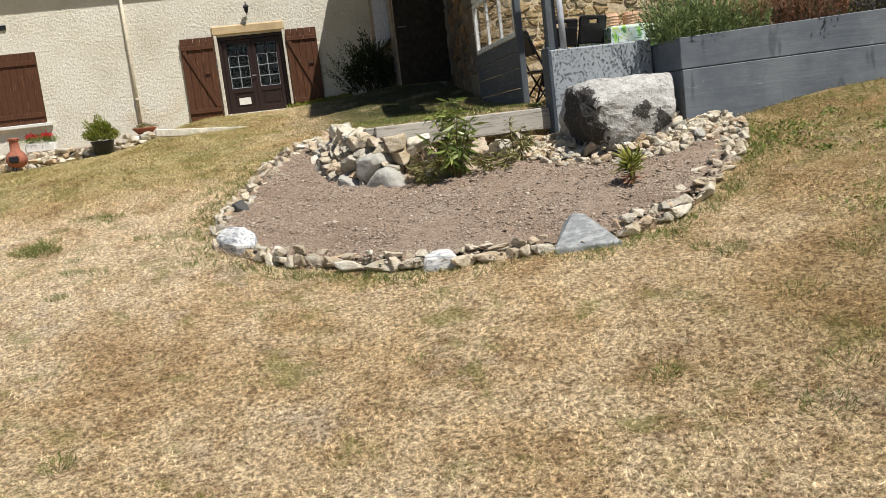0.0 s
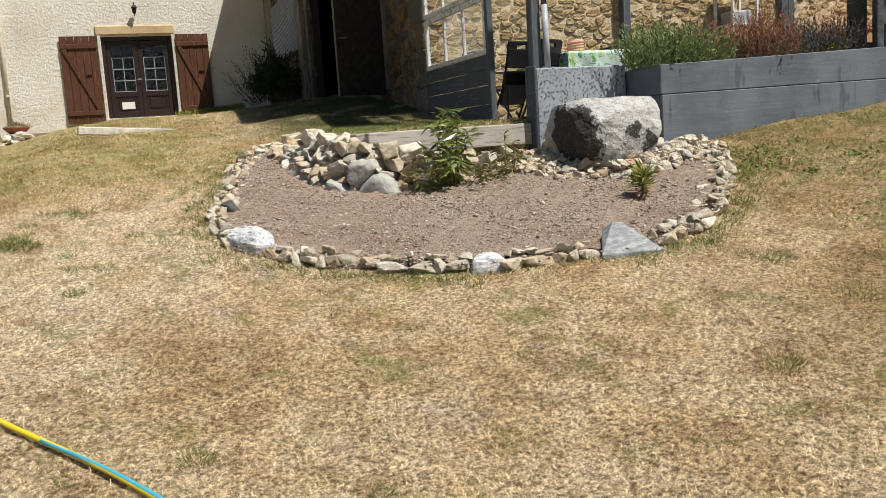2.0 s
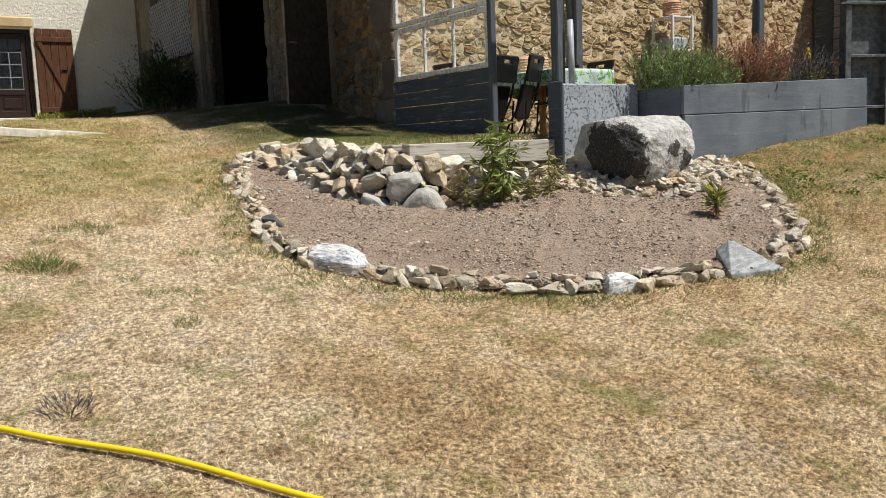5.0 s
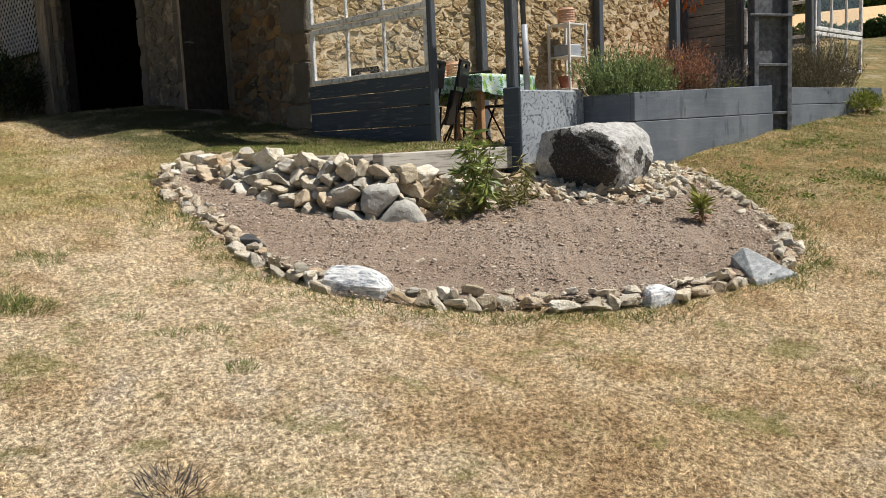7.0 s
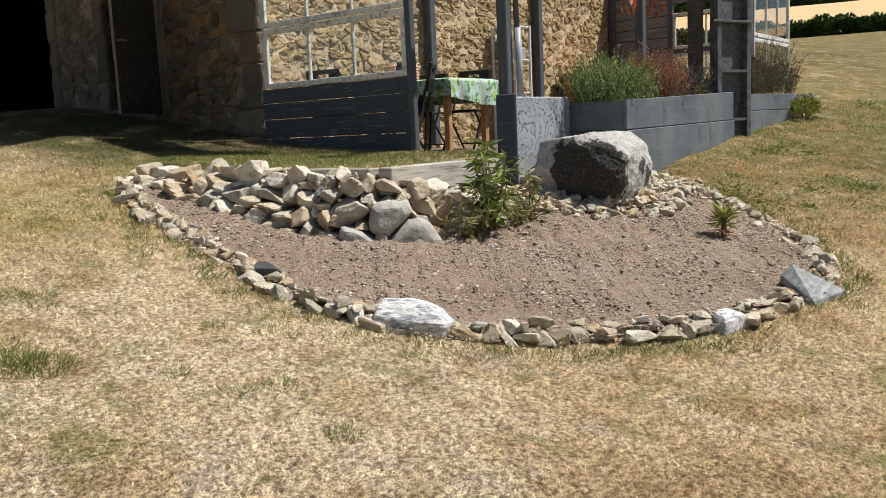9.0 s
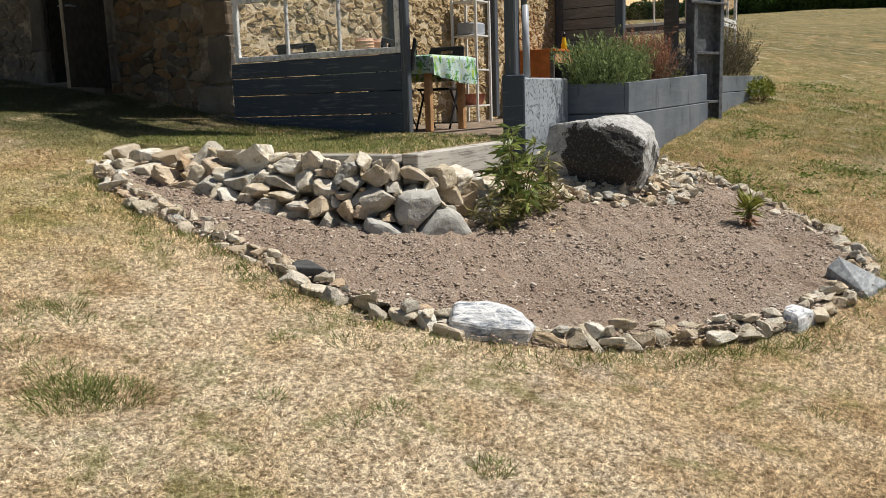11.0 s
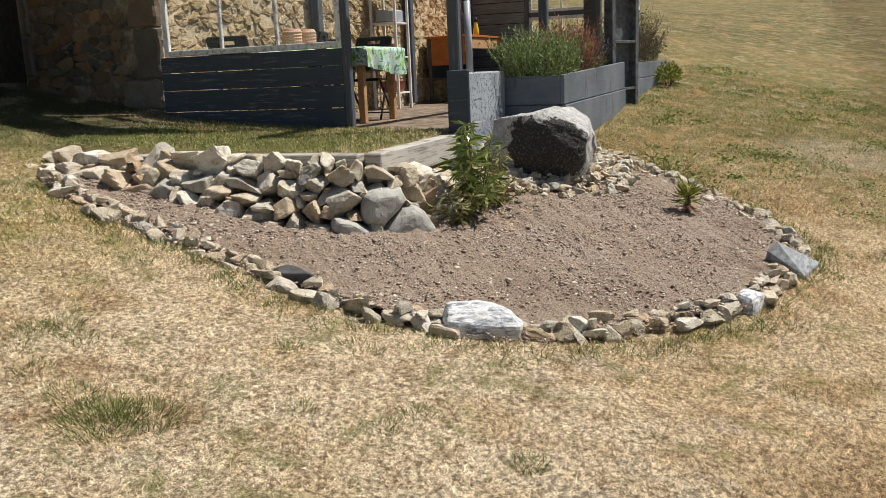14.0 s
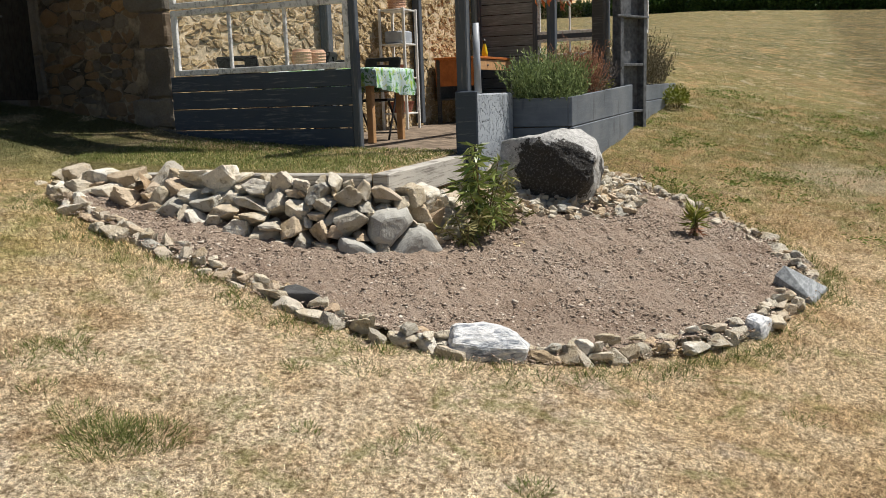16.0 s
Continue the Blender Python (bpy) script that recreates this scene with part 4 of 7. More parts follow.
def shutter(x0, x1, z0, z1, flip, tall=True):
    sh = thing("shutter", ((x0 + x1) / 2, 23.68, z0), "open brown stained plank shutter with a diagonal brace", "shutter", "house shutters")
    n = 5
    for i in range(n):
        a, b = x0 + (x1 - x0) * i / n, x0 + (x1 - x0) * (i + 1) / n
        part("plank", box((a + 0.003, 23.66, z0), (b - 0.003, 23.69, z1), 0.005), M_BROWN, sh)
    for z in (z0 + 0.25, z1 - 0.25):
        part("rail", box((x0 + 0.01, 23.625, z - 0.055), (x1 - 0.01, 23.66, z + 0.055), 0.006), M_BROWN, sh)
    a, b = Vector((x0 + 0.08, 0, z1 - 0.32)), Vector((x1 - 0.08, 0, z0 + 0.32))
    ln = (b - a).length
    m = Matrix.Translation((a + b) / 2 + Vector((0, 23.643, 0))) @ Matrix.Rotation(-math.atan2((b - a).z, (b - a).x), 4, "Y")
    part("brace", box((-ln / 2, -0.017, -0.05), (ln / 2, 0.017, 0.05), 0.005, m), M_BROWN, sh)
    part("latch", box(((x0 + x1) / 2 + 0.12, 23.63, (z0 + z1) / 2 + 0.1), ((x0 + x1) / 2 + 0.24, 23.66, (z0 + z1) / 2 + 0.13), 0.004), M_IRON, sh)
    return sh


shutter(-2.66, -1.8, 2.35, 4.49, False)
shutter(0.08, 0.9, 2.36, 4.49, True)
win = thing("window_1", (-6.95, 23.72, 2.75), "window closed by dark brown plank shutters", "window", kind="structure")
for i in range(8):
    a = -7.64 + 1.38 * i / 8
    part("shutter_plank", box((a + 0.002, 23.73, 2.77), (a + 0.17, 23.77, 4.55), 0.004), M_BROWN, win)
for z in (2.98, 4.3):
    part("shutter_rail", box((-7.63, 23.7, z - 0.06), (-6.27, 23.73, z + 0.06), 0.005), M_BROWN, win)
part("window_sill", box((-7.8, 23.6, 2.67), (-6.12, 23.8, 2.755), 0.01), M_CHAL, win, "white painted sill")
tagged(link("wall_vent", box((-6.98, 23.7, 5.16), (-6.83, 23.76, 5.28), 0.005), M_DARK), "small dark vent in the house wall", "vent", kind="structure")

# wall lantern
lamp = thing("wall_lantern", (-0.83, 23.72, 4.95), "black iron wall lantern above the house door", "lantern")
part("bracket", tube(bmesh.new(), [(-0.83, 23.72, 4.98), (-0.83, 23.64, 4.95), (-0.83, 23.57, 5.0)], 0.01), M_IRON, lamp)
bm = lathe(bmesh.new(), [(0.03, 0.0), (0.04, 0.015), (0.065, 0.14), (0.08, 0.15), (0.045, 0.2), (0.015, 0.225), (0.0, 0.25)], (-0.83, 23.57, 5.0), 6)
cage = part("cage", bm, M_IRON, lamp)
part("finial", lathe(bmesh.new(), [(0.012, 0.235), (0.018, 0.26), (0.0, 0.29)], (-0.83, 23.57, 5.0), 8), M_IRON, cage)


dp = thing("downpipe", (-3.95, 23.66, 2.4), "cream plastic downpipe on the house wall", "downpipe")
part("pipe", tube(bmesh.new(), [(-3.95, 23.685, 2.4), (-3.95, 23.685, 4.4), (-3.95, 23.685, 6.6)], 0.042, 12), M_CREAMPIPE, dp, smooth=True)
for z in (3.1, 4.6):
    part("bracket", tube(bmesh.new(), [(-3.95, 23.685, z - 0.025), (-3.95, 23.685, z + 0.025)], 0.052, 12), M_CREAMPIPE, dp)


# ---- leaves and shrubs ----
def leaf_cloud(name, mat, n, centre, size, leaf, parent, seed, up=0.3, shape="dome", gap=0.0):
    """Many small pointed leaves in an uneven crown."""
    r = np.random.RandomState(seed)
    c, s = np.array(centre), np.array(size)
    d = r.normal(size=(n * 2, 3))
    d /= np.linalg.norm(d, axis=1)[:, None]
    rad = r.uniform(0.25, 1, n * 2) ** 0.5
    lump = 1 + 0.28 * np.sin(5 * d[:, 0] + seed) * np.sin(4 * d[:, 1] + 2 * seed) + 0.2 * np.sin(9 * d[:, 2] + 7 * d[:, 0])
    p = d * (rad * lump)[:, None]
    p = p[p[:, 2] > (-0.15 if shape == "dome" else -1)][:n]
    d = p / np.linalg.norm(p, axis=1)[:, None]
    p = c + p * s
    return leaves(name, mat, p, d * (1 - up) + np.array([0, 0, up]) + r.normal(0, 0.45, p.shape), leaf, parent, r)


def leaves(name, mat, p, way, leaf, parent, r, width=0.32):
    n = len(p)
    way = way / np.linalg.norm(way, axis=1)[:, None]
    side = np.cross(way, r.normal(size=(n, 3)))
    side /= np.linalg.norm(side, axis=1)[:, None] + 1e-9
    nrm = np.cross(way, side)
    ln = (leaf * r.uniform(0.6, 1.25, n))[:, None]
    v = np.stack([p, p + way * ln * 0.5 + side * ln * width * 0.5 + nrm * ln * 0.06, p + way * ln - nrm * ln * 0.1, p + way * ln * 0.5 - side * ln * width * 0.5 + nrm * ln * 0.06], 1).reshape(-1, 3)
    if parent is not None:
        v = v - np.array(parent.location)
    ob = mesh_from(name, v, np.full(n, 4), np.arange(4 * n), mat)
    ob.parent = parent
    return ob


def spikes(name, mat, n, centre, spread, height, parent, seed, lean=0.3, width=0.012, leafy=0):
    """Upright twigs that fan out from a base, each with small leaves."""
    r = np.random.RandomState(seed)
    base = np.array(centre) + np.stack([r.uniform(-1, 1, n) * spread[0] * 0.75, r.uniform(-1, 1, n) * spread[1] * 0.75, r.uniform(-0.02, 0.05, n)], 1)
    out = (base - np.array(centre)) / np.array([spread[0], spread[1], 1])
    way = np.stack([out[:, 0] * lean + r.normal(0, 0.16, n), out[:, 1] * lean + r.normal(0, 0.16, n), np.ones(n)], 1)
    way /= np.linalg.norm(way, axis=1)[:, None]
    h = height * r.uniform(0.45, 1.05, n) * (1 - 0.35 * np.clip(np.abs(out[:, 0]) + np.abs(out[:, 1]) - 0.4, 0, 1))
    k = leafy
    u = np.tile(np.linspace(0.12, 1, k), n)
    P = np.repeat(base, k, 0) + np.repeat(way * h[:, None], k, 0) * u[:, None]
    P[:, :2] += (np.repeat(way[:, :2] * h[:, None], k, 0)) * (u ** 2)[:, None] * 0.25
    W = np.repeat(way, k, 0) * 0.9 + r.normal(0, 0.38, P.shape)
    return leaves(name, mat, P, W, width * 4.4, parent, r, 0.26)


def stems(n, centre, spread, height, parent, seed, mat, rad=0.008, lean=0.6):
    r = random.Random(seed)
    bm = bmesh.new()
    for _ in range(n):
        a, q = r.uniform(0, 6.28), r.uniform(0.1, 1)
        b = Vector(centre) + Vector((math.cos(a) * spread * 0.15, math.sin(a) * spread * 0.15, -0.02))
        e = b + Vector((math.cos(a) * spread * q, math.sin(a) * spread * q, height * r.uniform(0.6, 1)))
        mid = b.lerp(e, 0.5) + Vector((0, 0, height * 0.12))
        tube(bm, [b, mid, e], rad, 5, 0.4)
    return part("stem", bm, mat, parent)


bush = thing("evergreen_bush", (1.8, 19.3, 2.3), "dark evergreen bush in the shade beside the barn", "bush")
stems(9, (1.8, 19.3, 2.3), 0.45, 1.0, bush, 3, M_STEM, 0.018)
leaf_cloud("foliage", M_DKLEAF, 3600, (1.82, 19.3, 2.72), (0.5, 0.65, 0.78), 0.085, bush, 5, 0.3)
spikes("branch", M_DKLEAF, 150, (1.78, 19.3, 2.32), (0.55, 0.7), 1.3, bush, 61, 0.8, 0.018, 14)
r_ = np.random.RandomState(8)
flow = thing("yellow_flowers", (0.9, 23.3, 2.3), "low weeds with small yellow flowers along the house", "weeds", kind="stuff")
pp = np.stack([r_.uniform(-0.1, 1.6, 900), r_.uniform(22.6, 23.6, 900), np.zeros(900)], 1)
pp[:, 2] = lie(pp[:, 0], pp[:, 1]) + r_.uniform(0, 0.12, 900)
leaves("foliage", M_LIME, pp, np.stack([r_.normal(0, 0.5, 900), r_.normal(0, 0.5, 900), np.ones(900)], 1), 0.09, flow, r_)

# ---- porch ----
PY = 8.86


def window_sash(name, at, w, h, cols, along_y, label, mat=None):
    """A glazed timber sash; at is its lower corner, w runs along y (towards -y) or x."""
    mat = mat or M_WHITEP
    base = Vector(at)
    th = thing(name, base, label, "window")
    fx = 0.055

    def bar(a0, a1, z0, z1, t=0.045):
        if along_y:
            return box((base.x - t / 2, base.y - a1, base.z + z0), (base.x + t / 2, base.y - a0, base.z + z1), 0.005)
        return box((base.x + a0, base.y - t / 2, base.z + z0), (base.x + a1, base.y + t / 2, base.z + z1), 0.005)

    part("stile", bar(0, fx, 0, h), mat, th)
    part("stile", bar(w - fx, w, 0, h), mat, th)
    part("rail", bar(fx, w - fx, 0, fx), mat, th)
    part("rail", bar(fx, w - fx, h - fx, h), mat, th)
    for i in range(cols):
        a0, a1 = fx + (w - 2 * fx) * i / cols, fx + (w - 2 * fx) * (i + 1) / cols
        if i:
            part("mullion", bar(a0 - 0.014, a0 + 0.014, fx, h - fx, 0.035), mat, th)
        p = part("pane", bar(a0 + 0.014, a1 - 0.014, fx, h - fx, 0.005), M_GLASS, th)
    return th


screen = thing("porch_screen", (2.42, 9.9, 1.5), "dark slate-blue horizontal board screen of the porch", "board wall")
for z0, z1 in ((2.121, 2.268), (1.951, 2.115), (1.746, 1.945), (1.45, 1.74)):
    bm = bmesh.new()
    n = 8
    block(bm, (2.4, PY + 0.04, z0), (2.43, 10.925, z1), 0.006)
    part("board", bm, M_BLUE, screen)
part("post", box((2.39, PY - 0.03, 1.3), (2.46, PY + 0.04, 4.6), 0.008), M_POST, screen)
for k in range(7):
    part("board", box((2.4, PY + 0.04, 3.88 + 0.2 * k), (2.43, 10.925, 4.074 + 0.2 * k), 0.006), M_BLUE, screen)
window_sash("window_2", (2.415, 10.86, 2.275), 1.96, 0.62, 3, True, "weathered white timber window of three panes")
window_sash("window_3", (2.415, 10.86, 2.91), 1.96, 0.95, 3, True, "weathered white timber upper window of three panes")


def post(x, y, z0, z1, s=0.1, mat=None, label="grey-blue painted timber porch post"):
    tagged(link("post", box((x - s / 2, y - s / 2, z0), (x + s / 2, y + s / 2, z1), 0.01), mat or M_POST), label, "post", "porch posts")


post(2.44, 7.83, 2.008, 4.6, 0.1)
post(5.45, 7.9, 1.56, 4.6, 0.1)
post(5.36, 10.86, 1.56, 4.6, 0.12)
post(8.2, 10.86, 1.56, 4.6, 0.12)
post(10.95, 10.86, 1.56, 4.6, 0.13)
post(10.9, 8.45, 1.56, 4.6, 0.12)
post(9.0, 7.78, 1.56, 4.6, 0.1)
# Wall's west end: dark paint and its shade in one added slab.
tagged(link("low_wall_end", box((2.345, 7.685, 1.0), (2.373, 7.885, 2.035), 0.01), M_BLUE), "dark slate-blue slab added for the painted and shaded west end of the low wall", "post")
gp = thing("drainpipe", (2.55, 7.74, 1.93), "grey plastic drainpipe strapped to the porch post", "downpipe")
part("pipe", tube(bmesh.new(), [(2.525, 7.735, 1.93), (2.52, 7.745, 2.6)], 0.03, 12), M_PIPE, gp, smooth=True)
upper = part("upper_pipe", tube(bmesh.new(), [(2.52, 7.75, 2.5), (2.52, 7.77, 3.4), (2.5, 7.77, 4.5)], 0.026, 12), M_POST, gp, smooth=True)
for z in (2.9, 3.6):
    part("strap", tube(bmesh.new(), [(2.515, 7.765, z - 0.012), (2.515, 7.765, z + 0.012)], 0.033, 10), M_STEEL, upper)


def mat_pitted():
    m, n, l, b = material("painted_pitted_concrete", 0.75)
    nt = m.node_tree
    v = noise_tex(nt, 44, 4, 0.6, stretch=(1, 1, 0.75))
    p = noise_tex(nt, 2.5, 5, 0.7)
    col = ramp(nt, p, [(0.3, (0.25, 0.28, 0.315)), (0.7, (0.36, 0.39, 0.42))])
    l.new(mixc(nt, span(nt, v, 0.62, 0.67, 0.0, 0.85), col, (0.075, 0.083, 0.093)), b.inputs["Base Color"])
    relief(nt, b, span(nt, v, 0.55, 0.65, 1.0, 0.0), 1.0, 0.02)
    return m


tagged(link("low_wall", box((2.375, 7.7, 1.0), (3.36, 7.87, 2.01), 0.014), mat_pitted()), "pitted concrete wall painted slate-blue", "low wall", kind="structure")


def planter(x0, x1, y0, y1, ztop0, ztop1, zmid0, zmid1, label):
    th = thing("planter", (x0, y0, 1.4), label, "planter", "porch planters")

    def plank(name, a, b, za0, za1, zb0, zb1, t=0.04, off=0.0):
        """A board from a to b (x, y) with its own heights at both ends."""
        a, b = Vector((*a, 0)), Vector((*b, 0))
        nrm = (b - a).normalized().cross(Vector((0, 0, 1)))
        bm = bmesh.new()
        vs = [bm.verts.new(q) for q in (a + Vector((0, 0, za0)), b + Vector((0, 0, zb0)), b + Vector((0, 0, zb1)), a + Vector((0, 0, za1)))]
        vs += [bm.verts.new(v.co - nrm * t) for v in vs]
        for q in ((0, 1, 2, 3), (7, 6, 5, 4), (0, 4, 5, 1), (1, 5, 6, 2), (2, 6, 7, 3), (3, 7, 4, 0)):
            bm.faces.new([vs[i] for i in q])
        bmesh.ops.recalc_face_normals(bm, faces=bm.faces)
        bmesh.ops.bevel(bm, geom=list(bm.edges), offset=0.005, segments=1, affect="EDGES")
        part(name, bm, M_PLANT, th)

    for (a, b, z) in (((x0, y0), (x1, y0), ((zmid0 + 0.006, ztop0), (zmid1 + 0.006, ztop1))), ((x0, y1), (x0, y0 + 0.041), ((zmid0 + 0.006, ztop0), (zmid0 + 0.006, ztop0))), ((x1, y0 + 0.041), (x1, y1), ((zmid1 + 0.006, ztop1), (zmid1 + 0.006, ztop1)))):
        plank("upper_board", a, b, z[0][0], z[0][1], z[1][0], z[1][1])
        o = 0.014 if a[1] == b[1] else 0.0
        plank("lower_board", (a[0], a[1] - o), (b[0], b[1] - o), z[0][0] - 0.6, z[0][0] - 0.008, z[1][0] - 0.6, z[1][0] - 0.008)
    part("soil", box((x0 + 0.04, y0 + 0.04, 1.2), (x1 - 0.04, y1, min(ztop0, ztop1) - 0.05), 0), M_SOIL, th, "dark potting soil")


planter(3.37, 6.34, 7.13, 7.85, 1.95, 2.05, 1.675, 1.72, "raised planter of slate-blue painted boards")
planter(6.66, 10.05, 7.13, 7.7, 2.03, 2.06, 1.82, 1.84, "long low planter of slate-blue boards further along")

# the column is built along x about its middle, then turned
col = thing("steel_column", (6.36, 7.17, 1.4), "dark steel channel column with welded rungs", "column")
turned = Matrix.Translation((6.36, 7.17, 0)) @ Matrix.Rotation(radians(-23), 4, "Z")
for x in (-0.25, 0.25):
    part("flange", box((x - 0.035, -0.06, 1.3), (x + 0.035, 0.06, 4.8), 0.004, turned), M_STEEL, col)
part("web", box((-0.215, 0.03, 1.3), (0.215, 0.045, 4.8), 0, turned), M_STEEL, col)
for z in (1.725, 2.29, 2.86, 3.42):
    part("rung", box((-0.214, -0.055, z - 0.016), (0.214, 0.03, z + 0.016), 0.003, turned), M_STEEL, col)
part("bracket", box((-0.36, -0.078, 2.85), (0.3, -0.061, 2.875), 0.003, turned), M_STEEL, col)
tagged(link("post", box((6.0, 7.42, 1.4), (6.15, 7.56, 4.6), 0.01), M_DARKWOOD), "dark timber post behind the steel column", "post", "porch posts")

endw = thing("porch_end_wall", (11.0, 9.7, 1.56), "dark tarred clapboard end wall of the porch", "board wall")
z = 1.5
while z < 4.5:
    hh = 0.19
    spans = [(8.5, 10.85)] if z + hh < 2.62 or z > 3.62 else [(9.78, 10.85)]
    for a, b in spans:
        part("board", box((10.94, a, z + 0.012), (10.975, b, z + hh), 0.006, Matrix.Translation((10.96, 0, z)) @ Matrix.Rotation(radians(-6), 4, "Y") @ Matrix.Translation((-10.96, 0, -z))), M_CLAP, endw)
        # Near-black sheet added behind the boards, painting shade into the joints.
        part("shade_backing", box((10.985, a, z - 0.002), (11.0, b, z + hh - 0.004), 0), M_SHADEDARK, endw)
    z += hh
part("mid_rail", box((10.94, 8.5, 2.92), (11.0, 9.78, 3.0), 0.006), M_POST, endw)
part("post", box((10.92, 9.72, 1.56), (11.02, 9.8, 4.5), 0.006), M_POST, endw)
window_sash("window_4", (10.97, 9.72, 3.0), 1.2, 0.62, 2, True, "white timber window in the dark end wall")
window_sash("window_5", (10.97, 9.72, 2.6), 1.2, 0.32, 2, True, "low white timber window in the dark end wall")
window_sash("window_6", (9.06, 7.74, 2.92), 1.86, 0.75, 3, False, "white timber porch window reflecting the sky")
window_sash("window_7", (9.06, 7.74, 2.34), 1.86, 0.56, 3, False, "white timber lower porch window")

# ---- stones of the bed ----
bound = thing("stone_border", (0.5, 5.4, 0.55), "border of rough beige field stones round the bed", "stone border")
rnd = random.Random(21)
ring3 = [(x, y, 0) for x, y in RING]
centre = Vector((1.2, 6.8, 0))
total = sum((Vector(b) - Vector(a)).length for a, b in zip(ring3, ring3[1:]))
SPECIAL = [(-0.53, 6.58, 0.2), (0.8, 5.36, 0.12), (1.68, 5.08, 0.23), (-0.56, 7.66, 0.12)]
for off, lift, sizes, deep, tall, chance in ((0.05, 0.0, (0.08, 0.1, 0.13, 0.16, 0.21), (0.085, 0.13), (0.065, 0.105), 1.0), (0.165, 0.0, (0.06, 0.08, 0.1, 0.13), (0.07, 0.11), (0.05, 0.1), 0.92), (0.11, 0.06, (0.05, 0.07, 0.09, 0.12), (0.06, 0.1), (0.035, 0.07), 0.6)):
    s = rnd.uniform(0, 0.05)
    while s < total:
        k = rnd.choice(sizes)
        u = min(1, (s + k / 2) / total)
        s += k * rnd.uniform(0.8, 1.05)
        p0 = along(ring3, u)
        d = along(ring3, min(1, u + 0.08 / total)) - along(ring3, max(0, u - 0.08 / total))
        inn = Vector((-d.y, d.x, 0)).normalized()
        if inn.dot(centre - p0) < 0:
            inn = -inn
        p = p0 + inn * (off + rnd.uniform(-0.04, 0.04))
        if rnd.random() > chance or any((p.xy - Vector(c[:2])).length < c[2] for c in SPECIAL):
            continue
        h = rnd.uniform(*tall)
        p.z = lie(p.x, p.y) + h * 0.3 + lift
        put_stone(bound, rnd.choice(ROCKS), p, (k * 1.12, rnd.uniform(*deep), h), math.atan2(d.y, d.x) + rnd.uniform(-0.45, 0.45) + math.pi * rnd.randint(0, 1), (rnd.uniform(-0.5, 0.5), rnd.uniform(-0.3, 0.3)))
big = new("stone", lump_stone("stone", 171, M_DKSTONE, 3, 20, 3, 0.014, 0.7, False, 0.25))
big.parent, big.location, big.scale, big.rotation_euler = bound, Vector((-0.56, 7.66, 0.93)) - bound.location, (0.25, 0.14, 0.15), (0.1, 0.15, -1.35)
tagged(big, "nearly black stone")

dry = thing("retaining_wall", (0.5, 8.6, 1.0), "dry-laid bank of rough field stones below the sleepers", "dry-stone wall")
LOW = [(0.27, 10.62, 0), (0.30, 10.35, 0), (0.17, 9.8, 0), (0.15, 9.4, 0), (0.15, 8.9, 0), (0.24, 8.36, 0), (0.45, 7.87, 0), (0.68, 7.56, 0), (1.05, 7.46, 0), (1.6, 7.5, 0), (2.3, 7.5, 0), (3.3, 7.45, 0)]
HIGH = [(0.52, 10.65, 1.52), (0.52, 10.4, 1.53), (0.52, 9.8, 1.53), (0.53, 9.4, 1.54), (0.53, 8.9, 1.53), (0.55, 8.36, 1.51), (0.6, 7.92, 1.45), (0.8, 7.68, 1.3), (1.1, 7.64, 1.24), (1.6, 7.66, 1.26), (2.3, 7.68, 1.44), (3.3, 7.66, 1.42)]
lowl = sum((Vector(b) - Vector(a)).length for a, b in zip(LOW, LOW[1:]))
# earth behind the stones
bm = bmesh.new()
rows = []
for k in range(60):
    u = k / 59
    a, b = along(LOW, u), along([(x, y, 0) for x, y, _ in HIGH], u)
    zt = float(np.interp(u, np.linspace(0, 1, len(HIGH)), [h[2] for h in HIGH])) - 0.1
    a.z = lie(a.x, a.y) - 0.1
    b.z = zt
    out = (b - a)
    out.z = 0
    rows.append([bm.verts.new(a + out * 0.75), bm.verts.new(a.lerp(b, 0.5) + out * 0.6), bm.verts.new(b + out * 0.4), bm.verts.new(b + out * 0.9)])
for a, b in zip(rows, rows[1:]):
    for i in range(3):
        bm.faces.new((a[i], b[i], b[i + 1], a[i + 1]))
bmesh.ops.recalc_face_normals(bm, faces=bm.faces)
part("earth_core", bm, M_SOIL, dry, "dark earth packed behind the stones")
HIGH0 = [(x, y, 0) for x, y, _ in HIGH]
# the largest stones where they lie (share of the length, share of the height, width, height), then ever smaller ones fitted between them
LAID = [(0.02, 0.9, 0.2, 0.14), (0.06, 0.7, 0.2, 0.18), (0.045, 0.25, 0.28, 0.13), (0.12, 0.85, 0.26, 0.17), (0.14, 0.25, 0.22, 0.2), (0.16, 0.7, 0.13, 0.23), (0.195, 0.42, 0.14, 0.21), (0.188, 0.97, 0.24, 0.18),
        (0.24, 0.84, 0.25, 0.17), (0.282, 0.88, 0.23, 0.19), (0.335, 0.8, 0.26, 0.15), (0.33, 0.56, 0.3, 0.11), (0.335, 0.35, 0.2, 0.1), (0.295, 0.4, 0.24, 0.12), (0.31, 0.13, 0.25, 0.16), (0.415, 0.82, 0.19, 0.17)]
LAID2 = [(0.39, 0.57, 0.18, 0.16), (0.425, 0.66, 0.16, 0.14), (0.458, 0.5, 0.25, 0.25), (0.505, 0.87, 0.2, 0.13), (0.385, 0.28, 0.2, 0.16), (0.395, 0.1, 0.16, 0.18), (0.42, 0.3, 0.17, 0.16), (0.545, 0.66, 0.28, 0.15), (0.6, 0.2, 0.22, 0.15), (0.185, 0.13, 0.22, 0.12), (0.26, 0.2, 0.13, 0.18), (0.365, 0.88, 0.2, 0.16)]
